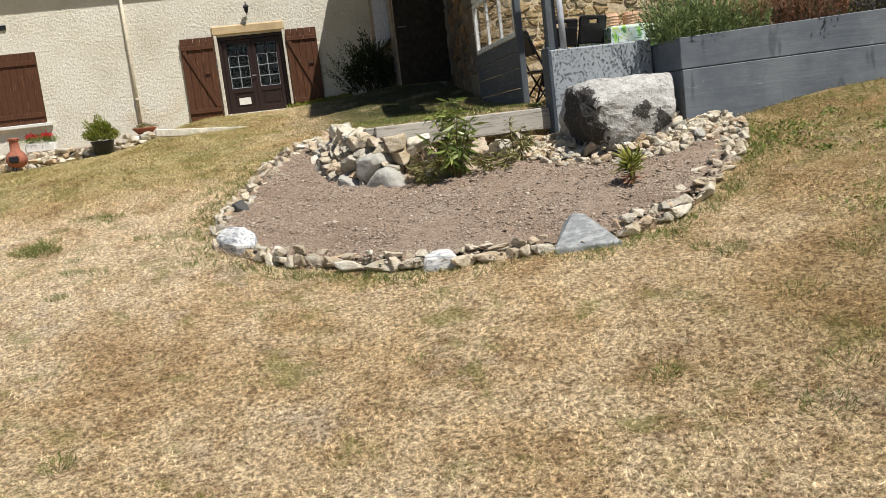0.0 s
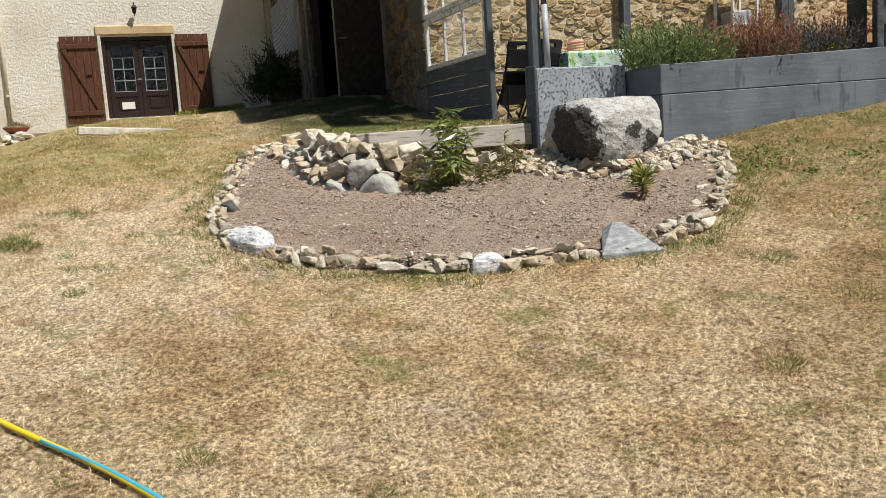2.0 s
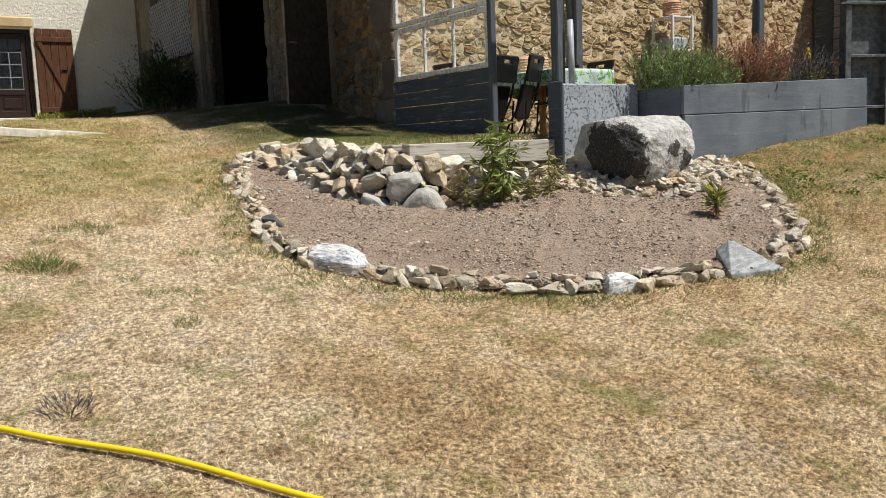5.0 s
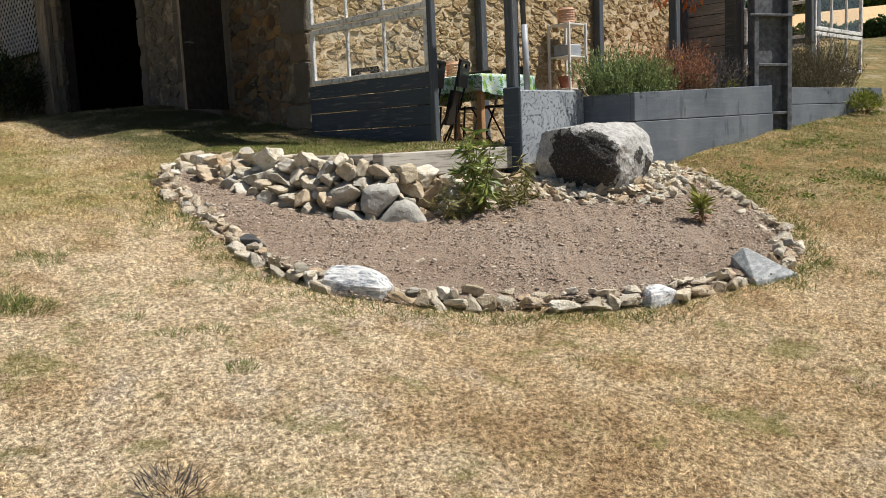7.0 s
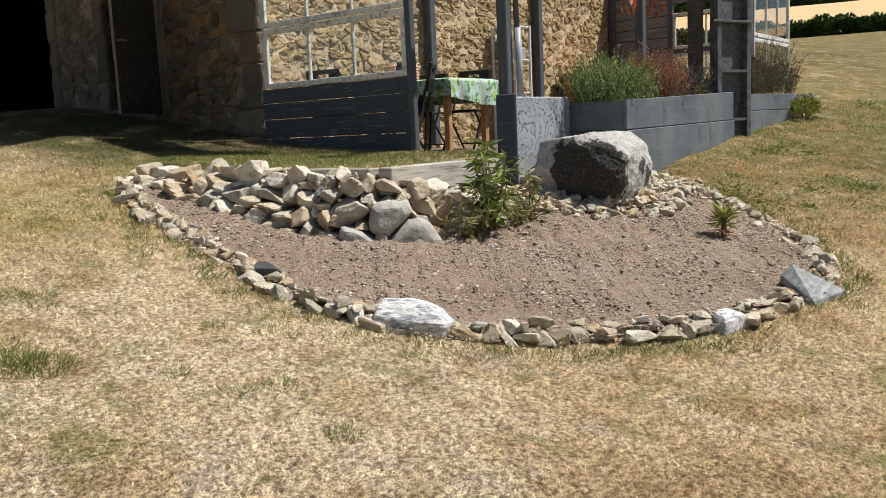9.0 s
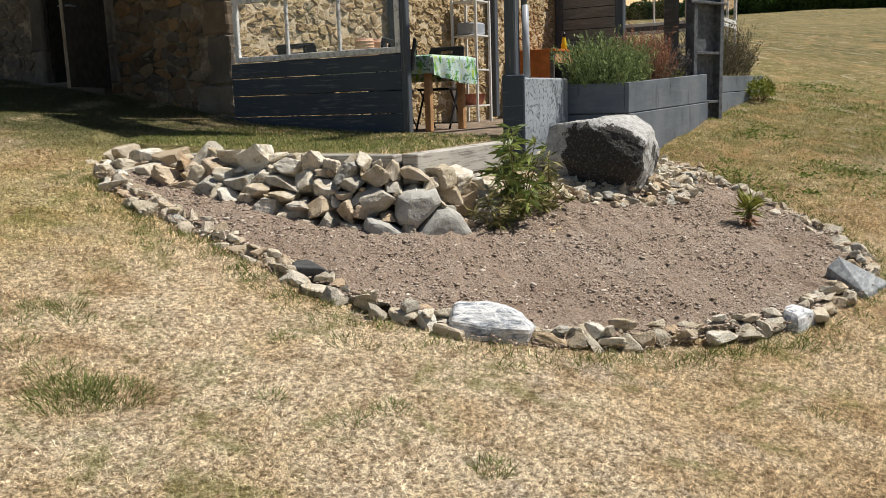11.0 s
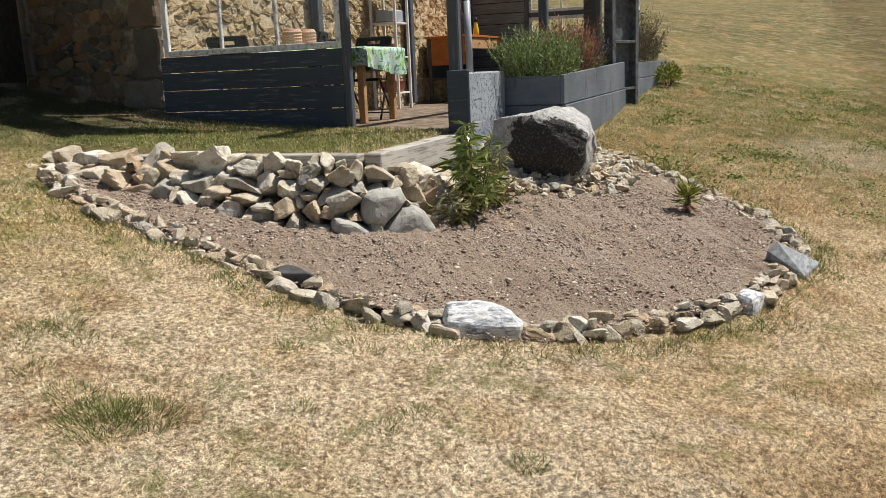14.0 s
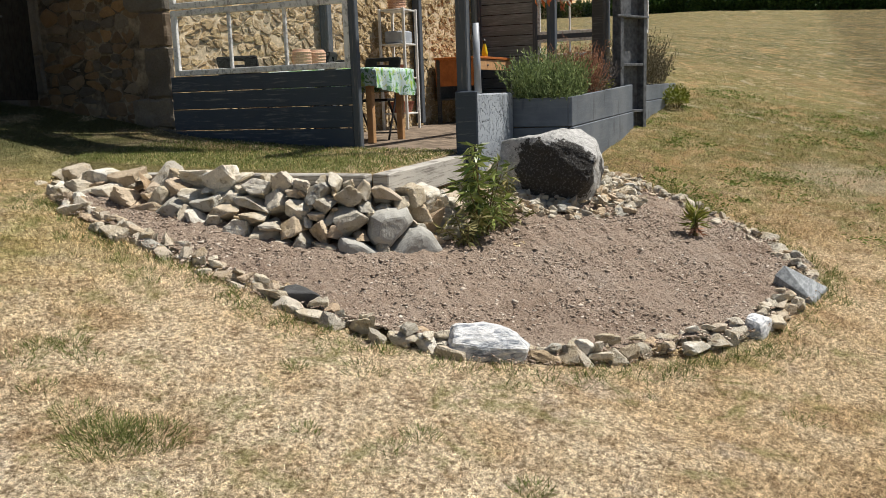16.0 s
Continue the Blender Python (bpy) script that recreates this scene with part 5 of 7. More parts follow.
# room kept for the three great grey stones
TAKEN = [(3.08, 0.17, 0.28, 0.2), (3.25, 0.08, 0.3, 0.16), (2.83, 0.05, 0.22, 0.12)]
laid = []


def bank_at(u):
    """Foot, top and heading of the bank at the share u of its length."""
    a, b = along(LOW, u), along(HIGH0, u)
    a.z = float(lie(a.x, a.y)) - 0.01
    b.z = float(np.interp(u, np.linspace(0, 1, len(HIGH)), [h[2] for h in HIGH]))
    way = along(LOW, min(1, u + 0.02)) - along(LOW, max(0, u - 0.02))
    return a, b, math.atan2(way.y, way.x)


def lay(u, v, w, h, mesh, small=False):
    a, b, ang = bank_at(u)
    p = a.lerp(b, v * 0.93)
    deep = rnd.uniform(0.15, 0.2) if small else rnd.uniform(0.2, 0.27)
    p += Vector((-math.sin(ang), math.cos(ang), 0)) * rnd.uniform(-0.015, 0.02)
    put_stone(dry, mesh, p, (w * 1.14, deep, h * 1.18), ang + rnd.uniform(-0.14, 0.14) + math.pi * rnd.randint(0, 1), (rnd.uniform(-0.16, 0.16), rnd.uniform(-0.14, 0.14) + (rnd.choice([-0.4, 0.4]) if w < 0.2 and w < 1.3 * h else 0)))
    laid.append((u * lowl, v * (b.z - a.z), w, h))


for u, v, w, h in LAID + LAID2:
    lay((u * 5.57 + 0.27) / lowl, v, w * 0.84, h * 0.88, rnd.choice(BANKS))
laid += TAKEN
for k in range(9000):
    size = 0.15 * (1 - k / 9000) ** 1.1 + 0.042
    u = rnd.uniform(0.035 + 0.5 * max(0.0, size - 0.12), 1.0)
    if u > 0.6 and size > 0.15:
        continue
    w, h = size * rnd.uniform(0.85, 1.2), size * rnd.uniform(0.6, 0.95)
    a, b, _ = bank_at(u)
    v = rnd.uniform(0.02, 0.98 - 0.6 * max(0.0, size - 0.1))
    at_s, at_h = u * lowl, v * (b.z - a.z)
    if all((abs(at_s - s2) / (0.5 * (w + w2))) ** 2.6 + (abs(at_h - h3) / (0.5 * (h + h2))) ** 2.6 > 0.6 for s2, h3, w2, h2 in laid):
        lay(u, v, w, h, rnd.choice(BANKS if size > 0.09 else ROCKS), size < 0.1)


def big_rock(name, pts, mat, at, label, category, sub=3, rough=0.02, bevel=0.03, seed=0, smooth=True):
    """A large stone shaped by its corners, weathered."""
    bm = bmesh.new()
    for p in pts:
        bm.verts.new(p)
    r = bmesh.ops.convex_hull(bm, input=bm.verts)
    bmesh.ops.delete(bm, geom=list({g for g in r["geom_interior"] + r["geom_unused"] if isinstance(g, bmesh.types.BMVert)}), context="VERTS")
    bmesh.ops.dissolve_limit(bm, angle_limit=radians(6), verts=bm.verts, edges=bm.edges)
    bmesh.ops.bevel(bm, geom=list(bm.edges), offset=bevel, segments=2, profile=0.6, affect="EDGES", clamp_overlap=True)
    bmesh.ops.triangulate(bm, faces=bm.faces)
    for _ in range(sub):
        bmesh.ops.subdivide_edges(bm, edges=[e for e in bm.edges if e.calc_length() > 0.035], cuts=1)
        bmesh.ops.triangulate(bm, faces=bm.faces)
    bm.normal_update()
    for v in bm.verts:
        c = v.co + Vector((seed, 0, 0))
        v.co += v.normal * (rough * (noise.noise(c * 5) + 0.5 * noise.noise(c * 13) + 0.3 * noise.noise(c * 31)))
    return tagged(link(name, bm, mat, at), label, category)


big_rock("boulder", [(-0.39, 0.41, 0.00), (-0.37, -0.13, -0.05), (-0.11, -0.26, -0.05), (0.27, -0.22, 0.00), (0.44, 0.22, 0.00), (-0.46, 0.41, 0.31), (-0.47, 0.11, 0.31), (-0.46, -0.38, 0.23), (-0.38, -0.41, 0.41), (0.11, -0.33, 0.10), (0.33, -0.32, 0.31),
                    (0.36, -0.24, 0.52), (-0.39, 0.40, 0.55), (-0.44, 0.11, 0.59), (-0.33, -0.05, 0.62), (0.35, -0.11, 0.61), (0.49, 0.09, 0.60), (0.46, 0.44, 0.46), (0.00, 0.49, 0.52), (-0.13, -0.34, 0.47)],
         M_BOULDER, (2.8, 7.1, 1.06), "large grey granite boulder with dark lichen crust", "boulder", 4, 0.02, 0.018)
big_rock("quartz_stone", [(-0.17, -0.08, -0.02), (0.16, -0.09, -0.02), (0.2, 0.06, -0.02), (-0.16, 0.1, -0.02), (-0.23, -0.04, 0.06), (-0.2, -0.08, 0.14), (0.05, -0.12, 0.1), (0.18, -0.1, 0.08), (0.24, 0.02, 0.07), (0.16, 0.09, 0.13), (-0.17, 0.09, 0.18), (0.0, 0.08, 0.19), (-0.16, 0.0, 0.2), (0.1, -0.03, 0.16)],
         M_QUARTZ, (-0.55, 6.57, 0.67), "white veined quartz stone in the border", "stone", 3, 0.016, 0.03, 4).rotation_euler.z = radians(-58)
big_rock("quartz_stone", [(-0.12, -0.06, 0), (0.12, -0.06, 0), (0.12, 0.07, 0), (-0.12, 0.07, 0), (-0.1, -0.04, 0.1), (0.1, -0.05, 0.09), (0.06, 0.06, 0.13), (-0.07, 0.05, 0.12)],
         M_QUARTZ, (0.8, 5.34, 0.53), "small white quartz stone in the border", "stone", 3, 0.014, 0.02, 9).rotation_euler.z = radians(-15)
big_rock("slate_slab", [(-0.2, -0.11, -0.14), (0.2, -0.21, -0.14), (0.24, 0.02, -0.12), (-0.03, 0.19, -0.14), (-0.2, -0.1, -0.03), (0.2, -0.2, -0.025), (0.22, 0.02, 0.0), (-0.06, 0.14, 0.1), (-0.01, 0.08, 0.16), (0.07, 0.09, 0.145)],
         M_SLATE, (1.665, 5.14, 0.635), "triangular blue-grey slate slab leaning in the border", "stone", 2, 0.004, 0.005, 2, False)


def wall_stone(at, rz, outline, label, seed):
    """A great stone of the bank, from its outline seen square on, in centimetres."""
    pts = []
    for y, k in ((-0.09, 0.62), (-0.05, 0.9), (0.02, 1.0), (0.16, 0.8)):
        pts += [(x * k / 100, y + 0.0006 * x, z * k / 100) for x, z in outline]
    ob = big_rock("wall_stone", pts, M_GREY, at, label, "stone", 3, 0.012, 0.022, seed, False)
    ob.rotation_euler.z = radians(rz)


wall_stone((0.62, 7.68, 1.14), -50, [(-16, -5), (-14, 10), (-8, 13), (13, 14), (17, 5), (13, 0), (-2, -14), (-13, -9)], "large upright grey stone with a flat top in the bank", 3)
wall_stone((0.71, 7.54, 1.02), -46, [(-24, -8), (-5, 11), (3, 12.5), (12, 8), (20, -5), (18, -13), (-20, -13)], "large humped grey stone at the foot of the bank", 5)
wall_stone((0.43, 7.84, 1.03), -56, [(-13, 3), (-11, 9), (0, 7), (16, -3), (13, -9), (-10, -9)], "low grey stone at the foot of the bank", 8)

rub = thing("rubble", (2.8, 6.7, 1.0), "loose beige rubble packed round the boulder", "rubble")
for k in range(620):
    a = rnd.uniform(0, 2 * math.pi)
    q = rnd.uniform(0.36, 0.75)
    x, y = 2.83 + math.cos(a) * q * 1.05, 7.08 + math.sin(a) * q * 0.95
    if rnd.random() < 0.3:
        x, y = rnd.uniform(2.95, 3.65), rnd.uniform(6.5, 7.1)
    elif rnd.random() < 0.25:
        x, y = rnd.uniform(1.9, 2.5), rnd.uniform(7.1, 7.55)
    if y > 7.6 or (y > 7.05 and x > 3.3) or not inside(BED, np.array([x]), np.array([y]))[0]:
        continue
    k_ = rnd.choice([0.035, 0.045, 0.055, 0.07, 0.085, 0.11])
    put_stone(rub, rnd.choice(ROCKS), (x, y, lie(x, y) + 0.04 + rnd.uniform(0, 0.09) * (1 - (q - 0.36) / 0.4)), (k_ * 1.4, k_, k_ * 0.75), rnd.uniform(0, 6.3), (rnd.uniform(-0.4, 0.4), rnd.uniform(-0.4, 0.4)))

for nm, a, b, zt in (("sleeper", (0.7, 7.78), (2.44, 7.86), 1.5), ("sleeper", (0.68, 7.86), (0.66, 10.2), 1.5)):
    d = Vector((b[0] - a[0], b[1] - a[1], 0))
    ln = d.length
    bm = bmesh.new()
    block(bm, (0, -0.06, -0.2), (ln, 0.06, 0), 0.008)
    m = Matrix.Translation((a[0], a[1], zt)) @ Matrix.Rotation(math.atan2(d.y, d.x), 4, "Z")
    ob = link(nm, bm, M_SLEEP)
    ob.matrix_world = m
    tagged(ob, "weathered grey timber sleeper edging the terrace", "sleeper", "timber sleepers")

# small stones and clods on the soil, one mesh
r = np.random.RandomState(31)
src = []
for i in range(6):
    bm = bmesh.new()
    me = rock_mesh("clod", 60 + i, M_CLOD, 6, 0.8, 0.0, 0)
    co = np.zeros(len(me.vertices) * 3, np.float32)
    me.vertices.foreach_get("co", co)
    li = np.zeros(len(me.loops), np.int32)
    me.loops.foreach_get("vertex_index", li)
    cn = np.array([p.loop_total for p in me.polygons])
    src.append((co.reshape(-1, 3), li, cn))
    bpy.data.meshes.remove(me)
V, L, C, off = [], [], [], 0
gx, gy = r.uniform(-0.7, 3.6, 105000), r.uniform(5.0, 10.0, 105000)
ok = inside(BED, gx, gy) & ~((gy > 7.4) & (gx > 0.5))
gx, gy = gx[ok], gy[ok]
# gathered in drifts
ok = r.uniform(0, 1, len(gx)) < 0.55 + 0.45 * np.sin(gx * 5.1 + 1.3 * np.sin(gy * 3.7)) * np.sin(gy * 4.3 + gx)
gx, gy = gx[ok], gy[ok]
gz = soil_height(gx, gy)
for x, y, z in zip(gx, gy, gz):
    co, li, cn = src[r.randint(6)]
    k = 0.007 + 0.026 * r.uniform() ** 2.6 + (0.026 if r.uniform() < 0.025 else 0)
    a = r.uniform(0, 6.28)
    R = np.array([[math.cos(a), -math.sin(a), 0], [math.sin(a), math.cos(a), 0], [0, 0, 1]])
    V.append(co @ R.T * np.array([1.2, 1, 0.72]) * k + np.array([x, y, z + k * 0.02]))
    L.append(li + off)
    C.append(cn)
    off += len(co)
tagged(mesh_from("soil_clods", np.concatenate(V), np.concatenate(C), np.concatenate(L), M_CLOD), "small stones and clods strewn over the soil", "clods", kind="stuff")


# ---- grass ----
def blades(name, n, region, seed, length, label, mat=M_BLADE, flat=(0.5, 1.5), width=0.0014, height=lie, keep=None):
    r = np.random.RandomState(seed)
    x, y = region(r, n)
    # two thirds of the blades stand in small clumps
    k = int(n * 0.66)
    home = r.randint(0, max(1, k // 9), k)
    x[:k], y[:k] = x[:k][home] + r.normal(0, 0.022, k), y[:k][home] + r.normal(0, 0.022, k)
    ok = ~inside(BED_IN, x, y)
    ok &= ~((x > 0.75) & (y > 7.8) & (x < 2.42) & (y < 10.6)) if height is lie else True
    ok &= ~((x > 2.42) & (y > 7.7))
    ok &= ~((x > 3.4) & (x < 10) & (y > 7.15))
    x, y = x[ok], y[ok]
    n = len(x)
    z = height(x, y) + (wobble(x, y) if height is lie else 0)
    az, tilt = r.uniform(0, 2 * math.pi, n), r.uniform(*flat, n)
    ln = length * r.uniform(0.45, 1.3, n)
    d = np.stack([np.cos(az) * np.sin(tilt), np.sin(az) * np.sin(tilt), np.cos(tilt)], 1)
    side = np.stack([-np.sin(az), np.cos(az), r.uniform(-0.5, 0.5, n)], 1)
    w = width * r.uniform(0.6, 1.4, n)[:, None]
    p = np.stack([x, y, z - 0.004], 1)
    mid = p + d * (ln * 0.55)[:, None]
    tip = p + d * ln[:, None] + np.array([0, 0, -1]) * (ln * 0.18)[:, None]
    mid = mid + side * (ln * r.normal(0, 0.11, n))[:, None]
    v = np.stack([p, mid + side * w, tip, mid - side * w], 1).reshape(-1, 3)
    return tagged(mesh_from(name, v, np.full(n, 4), np.arange(4 * n), mat), label, "grass", kind="stuff")


BED_IN = [(x + (0.05 if x < 1.2 else -0.05), y + (0.06 if y < 7 else 0)) for x, y in RING] + BED[len(RING):]
blades("dry_grass", 640000, lambda r, n: (r.uniform(-4.6, 4.2, n), 1.6 + 7.9 * r.uniform(0, 1, n) ** 1.1), 1, 0.046, "short matted dry straw grass", width=0.0011)
blades("slope_grass", 190000, lambda r, n: (r.uniform(-6.5, 2.4, n), r.uniform(8.2, 14.5, n)), 5, 0.055, "short dry grass on the slope beside the barn", width=0.0017)
blades("verge_grass", 130000, lambda r, n: (r.uniform(3.0, 11, n), r.uniform(1.5, 8.5, n)), 6, 0.06, "greener grass in front of the planters", width=0.002)
blades("far_grass", 70000, lambda r, n: (np.concatenate([r.uniform(-9, 3, n // 2), r.uniform(3.5, 15, n - n // 2)]), np.concatenate([r.uniform(9, 23.5, n // 2), r.uniform(0, 9, n - n // 2)])), 2, 0.05, "dry grass up the slope", width=0.0035)
blades("terrace_dry_grass", 30000, lambda r, n: (r.uniform(0.76, 2.41, n), r.uniform(7.9, 10.8, n)), 8, 0.045, "short straw blades among the terrace turf", M_BLADE, (0.3, 1.3), 0.002, lambda x, y: 1.487 + (y - 7.9) * 0.03 + (x - 0.75) * 0.02 + np.clip(y - 9.3, 0, 2) * 0.02 * (x - 0.4))
blades("terrace_grass", 34000, lambda r, n: (r.uniform(0.76, 2.41, n), r.uniform(7.9, 10.8, n)), 3, 0.05, "short green terrace grass", M_TUFT, (0.2, 1.2), 0.002, lambda x, y: 1.487 + (y - 7.9) * 0.03 + (x - 0.75) * 0.02 + np.clip(y - 9.3, 0, 2) * 0.02 * (x - 0.4))

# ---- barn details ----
# Back wall coloured near-black for the shade of the interior.
tagged(link("wall_north", box((2.43, 23.72, 1.4), (11.4, 24.1, 6.4), 0), M_SHADEDARK), "plain back wall inside the barn", "wall", kind="structure")
masonry(wall_south, 8.87, 3.6, south, 5, 0.16, 0.09, [], lambda x, z: 0.3 < x < 3.2 and 0.7 < z < 2.2)
# West wall stones use the darker copy that stands for its shade.
masonry(wall_west, 12.7, 3.6, west, 9, 0.17, 0.105, [(a - 0.22, b + 0.22, c, d + 0.2) for a, b, c, d in W_HOLES] + [(1.5, 5.0, 2.0, 3.6), (12.42, 12.8, 0.0, 3.6)], lambda y, z: y > 10.8, M_DIMSTONE)


def dressed(name, lo, hi, seed):
    """A roughly dressed stone set in the barn wall, with worn arrises and a pitted face."""
    c = (Vector(lo) + Vector(hi)) / 2
    bm = box(Vector(lo) - c, Vector(hi) - c, 0.02)
    bmesh.ops.triangulate(bm, faces=bm.faces)
    for _ in range(3):
        bmesh.ops.subdivide_edges(bm, edges=[e for e in bm.edges if e.calc_length() > 0.06], cuts=1)
        bmesh.ops.triangulate(bm, faces=bm.faces)
    for v in bm.verts:
        q = v.co + Vector((seed * 3.1, 0, 0))
        v.co += Vector((noise.noise(q * 7), noise.noise(q * 7 + Vector((0, 9, 0))), noise.noise(q * 7 + Vector((0, 0, 9))))) * 0.022 + v.co.normalized() * 0.012 * noise.noise(q * 19)
    ob = link(name, bm, M_JAMB, c)
    ob.parent = wall_west


# quoins of the corner by the porch
z, k = 1.35, 0
for hh in (0.42, 0.3, 0.5, 0.34, 0.46, 0.3, 0.5, 0.4):
    w = (0.3, 0.46, 0.26)[k % 3]
    dressed("quoin", (2.4, 10.935, z), (2.5, 10.975 + w, z + hh - 0.004), k)
    z, k = z + hh, k + 1
# dressed stone jambs of the doorways
for a, b, c, d in W_HOLES:
    for v, w0, w1 in ((a - 0.2, 0.0, 0.215), (b, -0.015, 0.2)):
        z = max(c, 0.4)
        k = 0
        while z < d:
            hh = (0.42, 0.6, 0.35)[k % 3]
            dressed("jamb_stone", (2.395, 23.7 - v - w1 - 0.03 * (k % 2) * (w0 >= 0), 1.4 + z), (2.5, 23.7 - v - w0, 1.4 + min(z + hh, d + 0.2) - 0.003), k + 20 * v)
            z += hh
            k += 1
# Sheets added over the reveals, coloured near-black in place of shade.
for a, b, c, d in W_HOLES:
    fr = thing("door_frame", (2.7, 23.7 - (a + b) / 2, 1.4 + c), "near-black sheets in a barn doorway, standing in for the shade of its reveals", "door frame", kind="structure")
    for v0, v1 in ((a, a + 0.04), (b - 0.04, b)):
        part("lining", box((2.51, 23.7 - v1, 1.4 + c), (2.66, 23.7 - v0 + (0.0), 1.4 + d), 0.004), M_SHADEDARK, fr)
# the leaf is built along x from its hinge, then swung out
dr = thing("door_2", (2.37, 12.7, 2.1), "dark plank barn door swung open outwards from the wall", "door", kind="structure")
swung = Matrix.Translation((2.37, 12.7, 0)) @ Matrix.Rotation(math.atan2(-0.36, -0.80), 4, "Z")
for i in range(7):
    part("plank", box((0.002 + 0.124 * i, -0.014, 2.1), (0.122 + 0.124 * i, 0.014, 4.15), 0.005, swung), M_SHADEDARK, dr)
part("edge_batten", box((0.869, -0.016, 2.09), (0.879, 0.016, 4.16), 0.002, swung), M_OLDWOOD, dr, "worn grey edge strip")
for z in (2.4, 3.75):
    part("ledge", box((0.05, -0.045, z), (0.82, -0.019, z + 0.14), 0.006, swung), M_SHADEDARK, dr)
for sy in (-1, 1):
    part("latch", tube(bmesh.new(), [swung @ Vector(q) for q in ((0.82, 0.014 * sy, 2.9), (0.82, 0.06 * sy, 2.9), (0.72, 0.065 * sy, 2.9))], 0.01), M_STEEL, dr)
tagged(link("door_step", box((2.3, 12.75, 2.0), (2.9, 13.95, 2.19), 0.02), M_JAMB), "worn stone step of the barn door", "step", kind="structure")
tagged(link("kerb", box((2.25, 15.1, 1.9), (2.55, 18.3, 2.2), 0.02), M_JAMB), "stone threshold of the wagon door", "step", kind="structure")
tagged(link("gate_post", box((2.3, 18.42, 1.9), (2.42, 18.85, 5.2), 0.015), M_OLDWOOD), "old grey timber post beside the wagon door", "post")
lat = thing("lattice", (2.3, 20.4, 3.5), "diamond lattice trellis panel fixed to the barn", "trellis")
for s_ in (-1, 1):
    for i in range(-19, 9):
        c0 = i * 0.16
        pts = []
        for u in (0.0, 3.0):
            zz = c0 + u if s_ > 0 else c0 + 3.0 - u
            pts.append((u, zz))
        (u0, z0), (u1, z1) = pts
        # clip to a 3.0 by 1.3 panel
        t0, t1 = 0.0, 1.0
        dz = z1 - z0
        for lo, hi in ((0.0, 1.3),):
            ta, tb = (lo - z0) / dz, (hi - z0) / dz
            t0, t1 = max(t0, min(ta, tb)), min(t1, max(ta, tb))
        if t1 - t0 < 0.02:
            continue
        A = (2.31 + 0.012 * s_, 21.9 - (u0 + (u1 - u0) * t0), 3.5 + z0 + dz * t0)
        B = (2.31 + 0.012 * s_, 21.9 - (u0 + (u1 - u0) * t1), 3.5 + z0 + dz * t1)
        part("slat", tube(bmesh.new(), [A, B], 0.015, 4), M_LATH, lat)
# Near-black sheet added so the gaps between the slats read dark.
part("shade_backing", box((2.345, 18.88, 3.46), (2.365, 21.92, 4.84), 0.003), M_SHADEDARK, lat, "near-black sheet added behind the slats")
tagged(link("wood_panel", box((2.32, 21.95, 3.9), (2.42, 23.0, 5.4), 0.01), M_OLDWOOD), "plain old timber panel on the barn", "panel")
tagged(link("dark_hatch", box((2.3, 22.0, 2.3), (2.42, 22.9, 3.88), 0.01), M_DARKWOOD), "dark plank hatch in the barn wall", "hatch")

# ---- pots by the house ----
low = thing("stone_edging", (-6.5, 23.2, 1.8), "low edging wall of rounded stones along the house", "stone edging")
for k in range(46):
    x = -9.2 + 5.9 * k / 46 + rnd.uniform(-0.04, 0.04)
    base = float(lie(x, 22.75))
    top = 2.06 if x < -4.2 else 2.22
    for row in range(max(1, int((top - base) / 0.12))):
        y = 22.72 + rnd.uniform(-0.05, 0.05) + 0.05 * row
        put_stone(low, rnd.choice(ROCKS), (x + 0.06 * (row % 2), y, base + 0.05 + 0.12 * row), (rnd.uniform(0.17, 0.28), 0.24, rnd.uniform(0.13, 0.18)), rnd.uniform(-0.4, 0.4), (rnd.uniform(-0.2, 0.2), rnd.uniform(-0.2, 0.2)))
tagged(link("kerb_bed", box((-9.3, 22.8, 1.2), (-4.0, 23.72, 2.0), 0.02), M_SOIL), "raised strip of soil behind the stone edging", "bed", kind="structure")
tagged(link("kerb_bed", box((-3.998, 22.85, 1.2), (-3.1, 23.72, 2.16), 0.02), M_SOIL), "raised strip of soil at the foot of the downpipe", "bed", kind="structure")
gz = float(lie(-4.72, 22.5))
pot = thing("plant_pot", (-4.72, 22.45, gz), "green leafy plant in a black pot on the lawn", "pot plant")
part("pot", lathe(bmesh.new(), [(0.2, 0), (0.27, 0.3), (0.29, 0.34), (0.26, 0.34), (0.24, 0.3)], (-4.72, 22.45, gz)), M_DARK, pot, smooth=True)
leaf_cloud("foliage", M_LIME, 2600, (-4.72, 22.45, gz + 0.42), (0.36, 0.34, 0.42), 0.08, pot, 11, 0.5)
gz = 2.16
bowl = thing("plant_bowl", (-3.78, 23.1, gz), "shallow terracotta bowl of dry succulents", "pot plant")
part("bowl", lathe(bmesh.new(), [(0.16, 0), (0.29, 0.13), (0.31, 0.16), (0.27, 0.15)], (-3.78, 23.1, gz)), M_TERRA, bowl, smooth=True)
leaf_cloud("foliage", M_WILT, 350, (-3.78, 23.1, gz + 0.14), (0.26, 0.26, 0.12), 0.06, bowl, 12)
tr = thing("flower_trough", (-6.33, 23.1, 2.0), "white trough of red geraniums below the shuttered window", "flower trough")
part("trough", box((-6.7, 22.98, 1.995), (-5.96, 23.25, 2.24), 0.04), M_CHAL, tr)
leaf_cloud("foliage", M_LAUREL, 700, (-6.33, 23.12, 2.27), (0.4, 0.18, 0.16), 0.07, tr, 13)
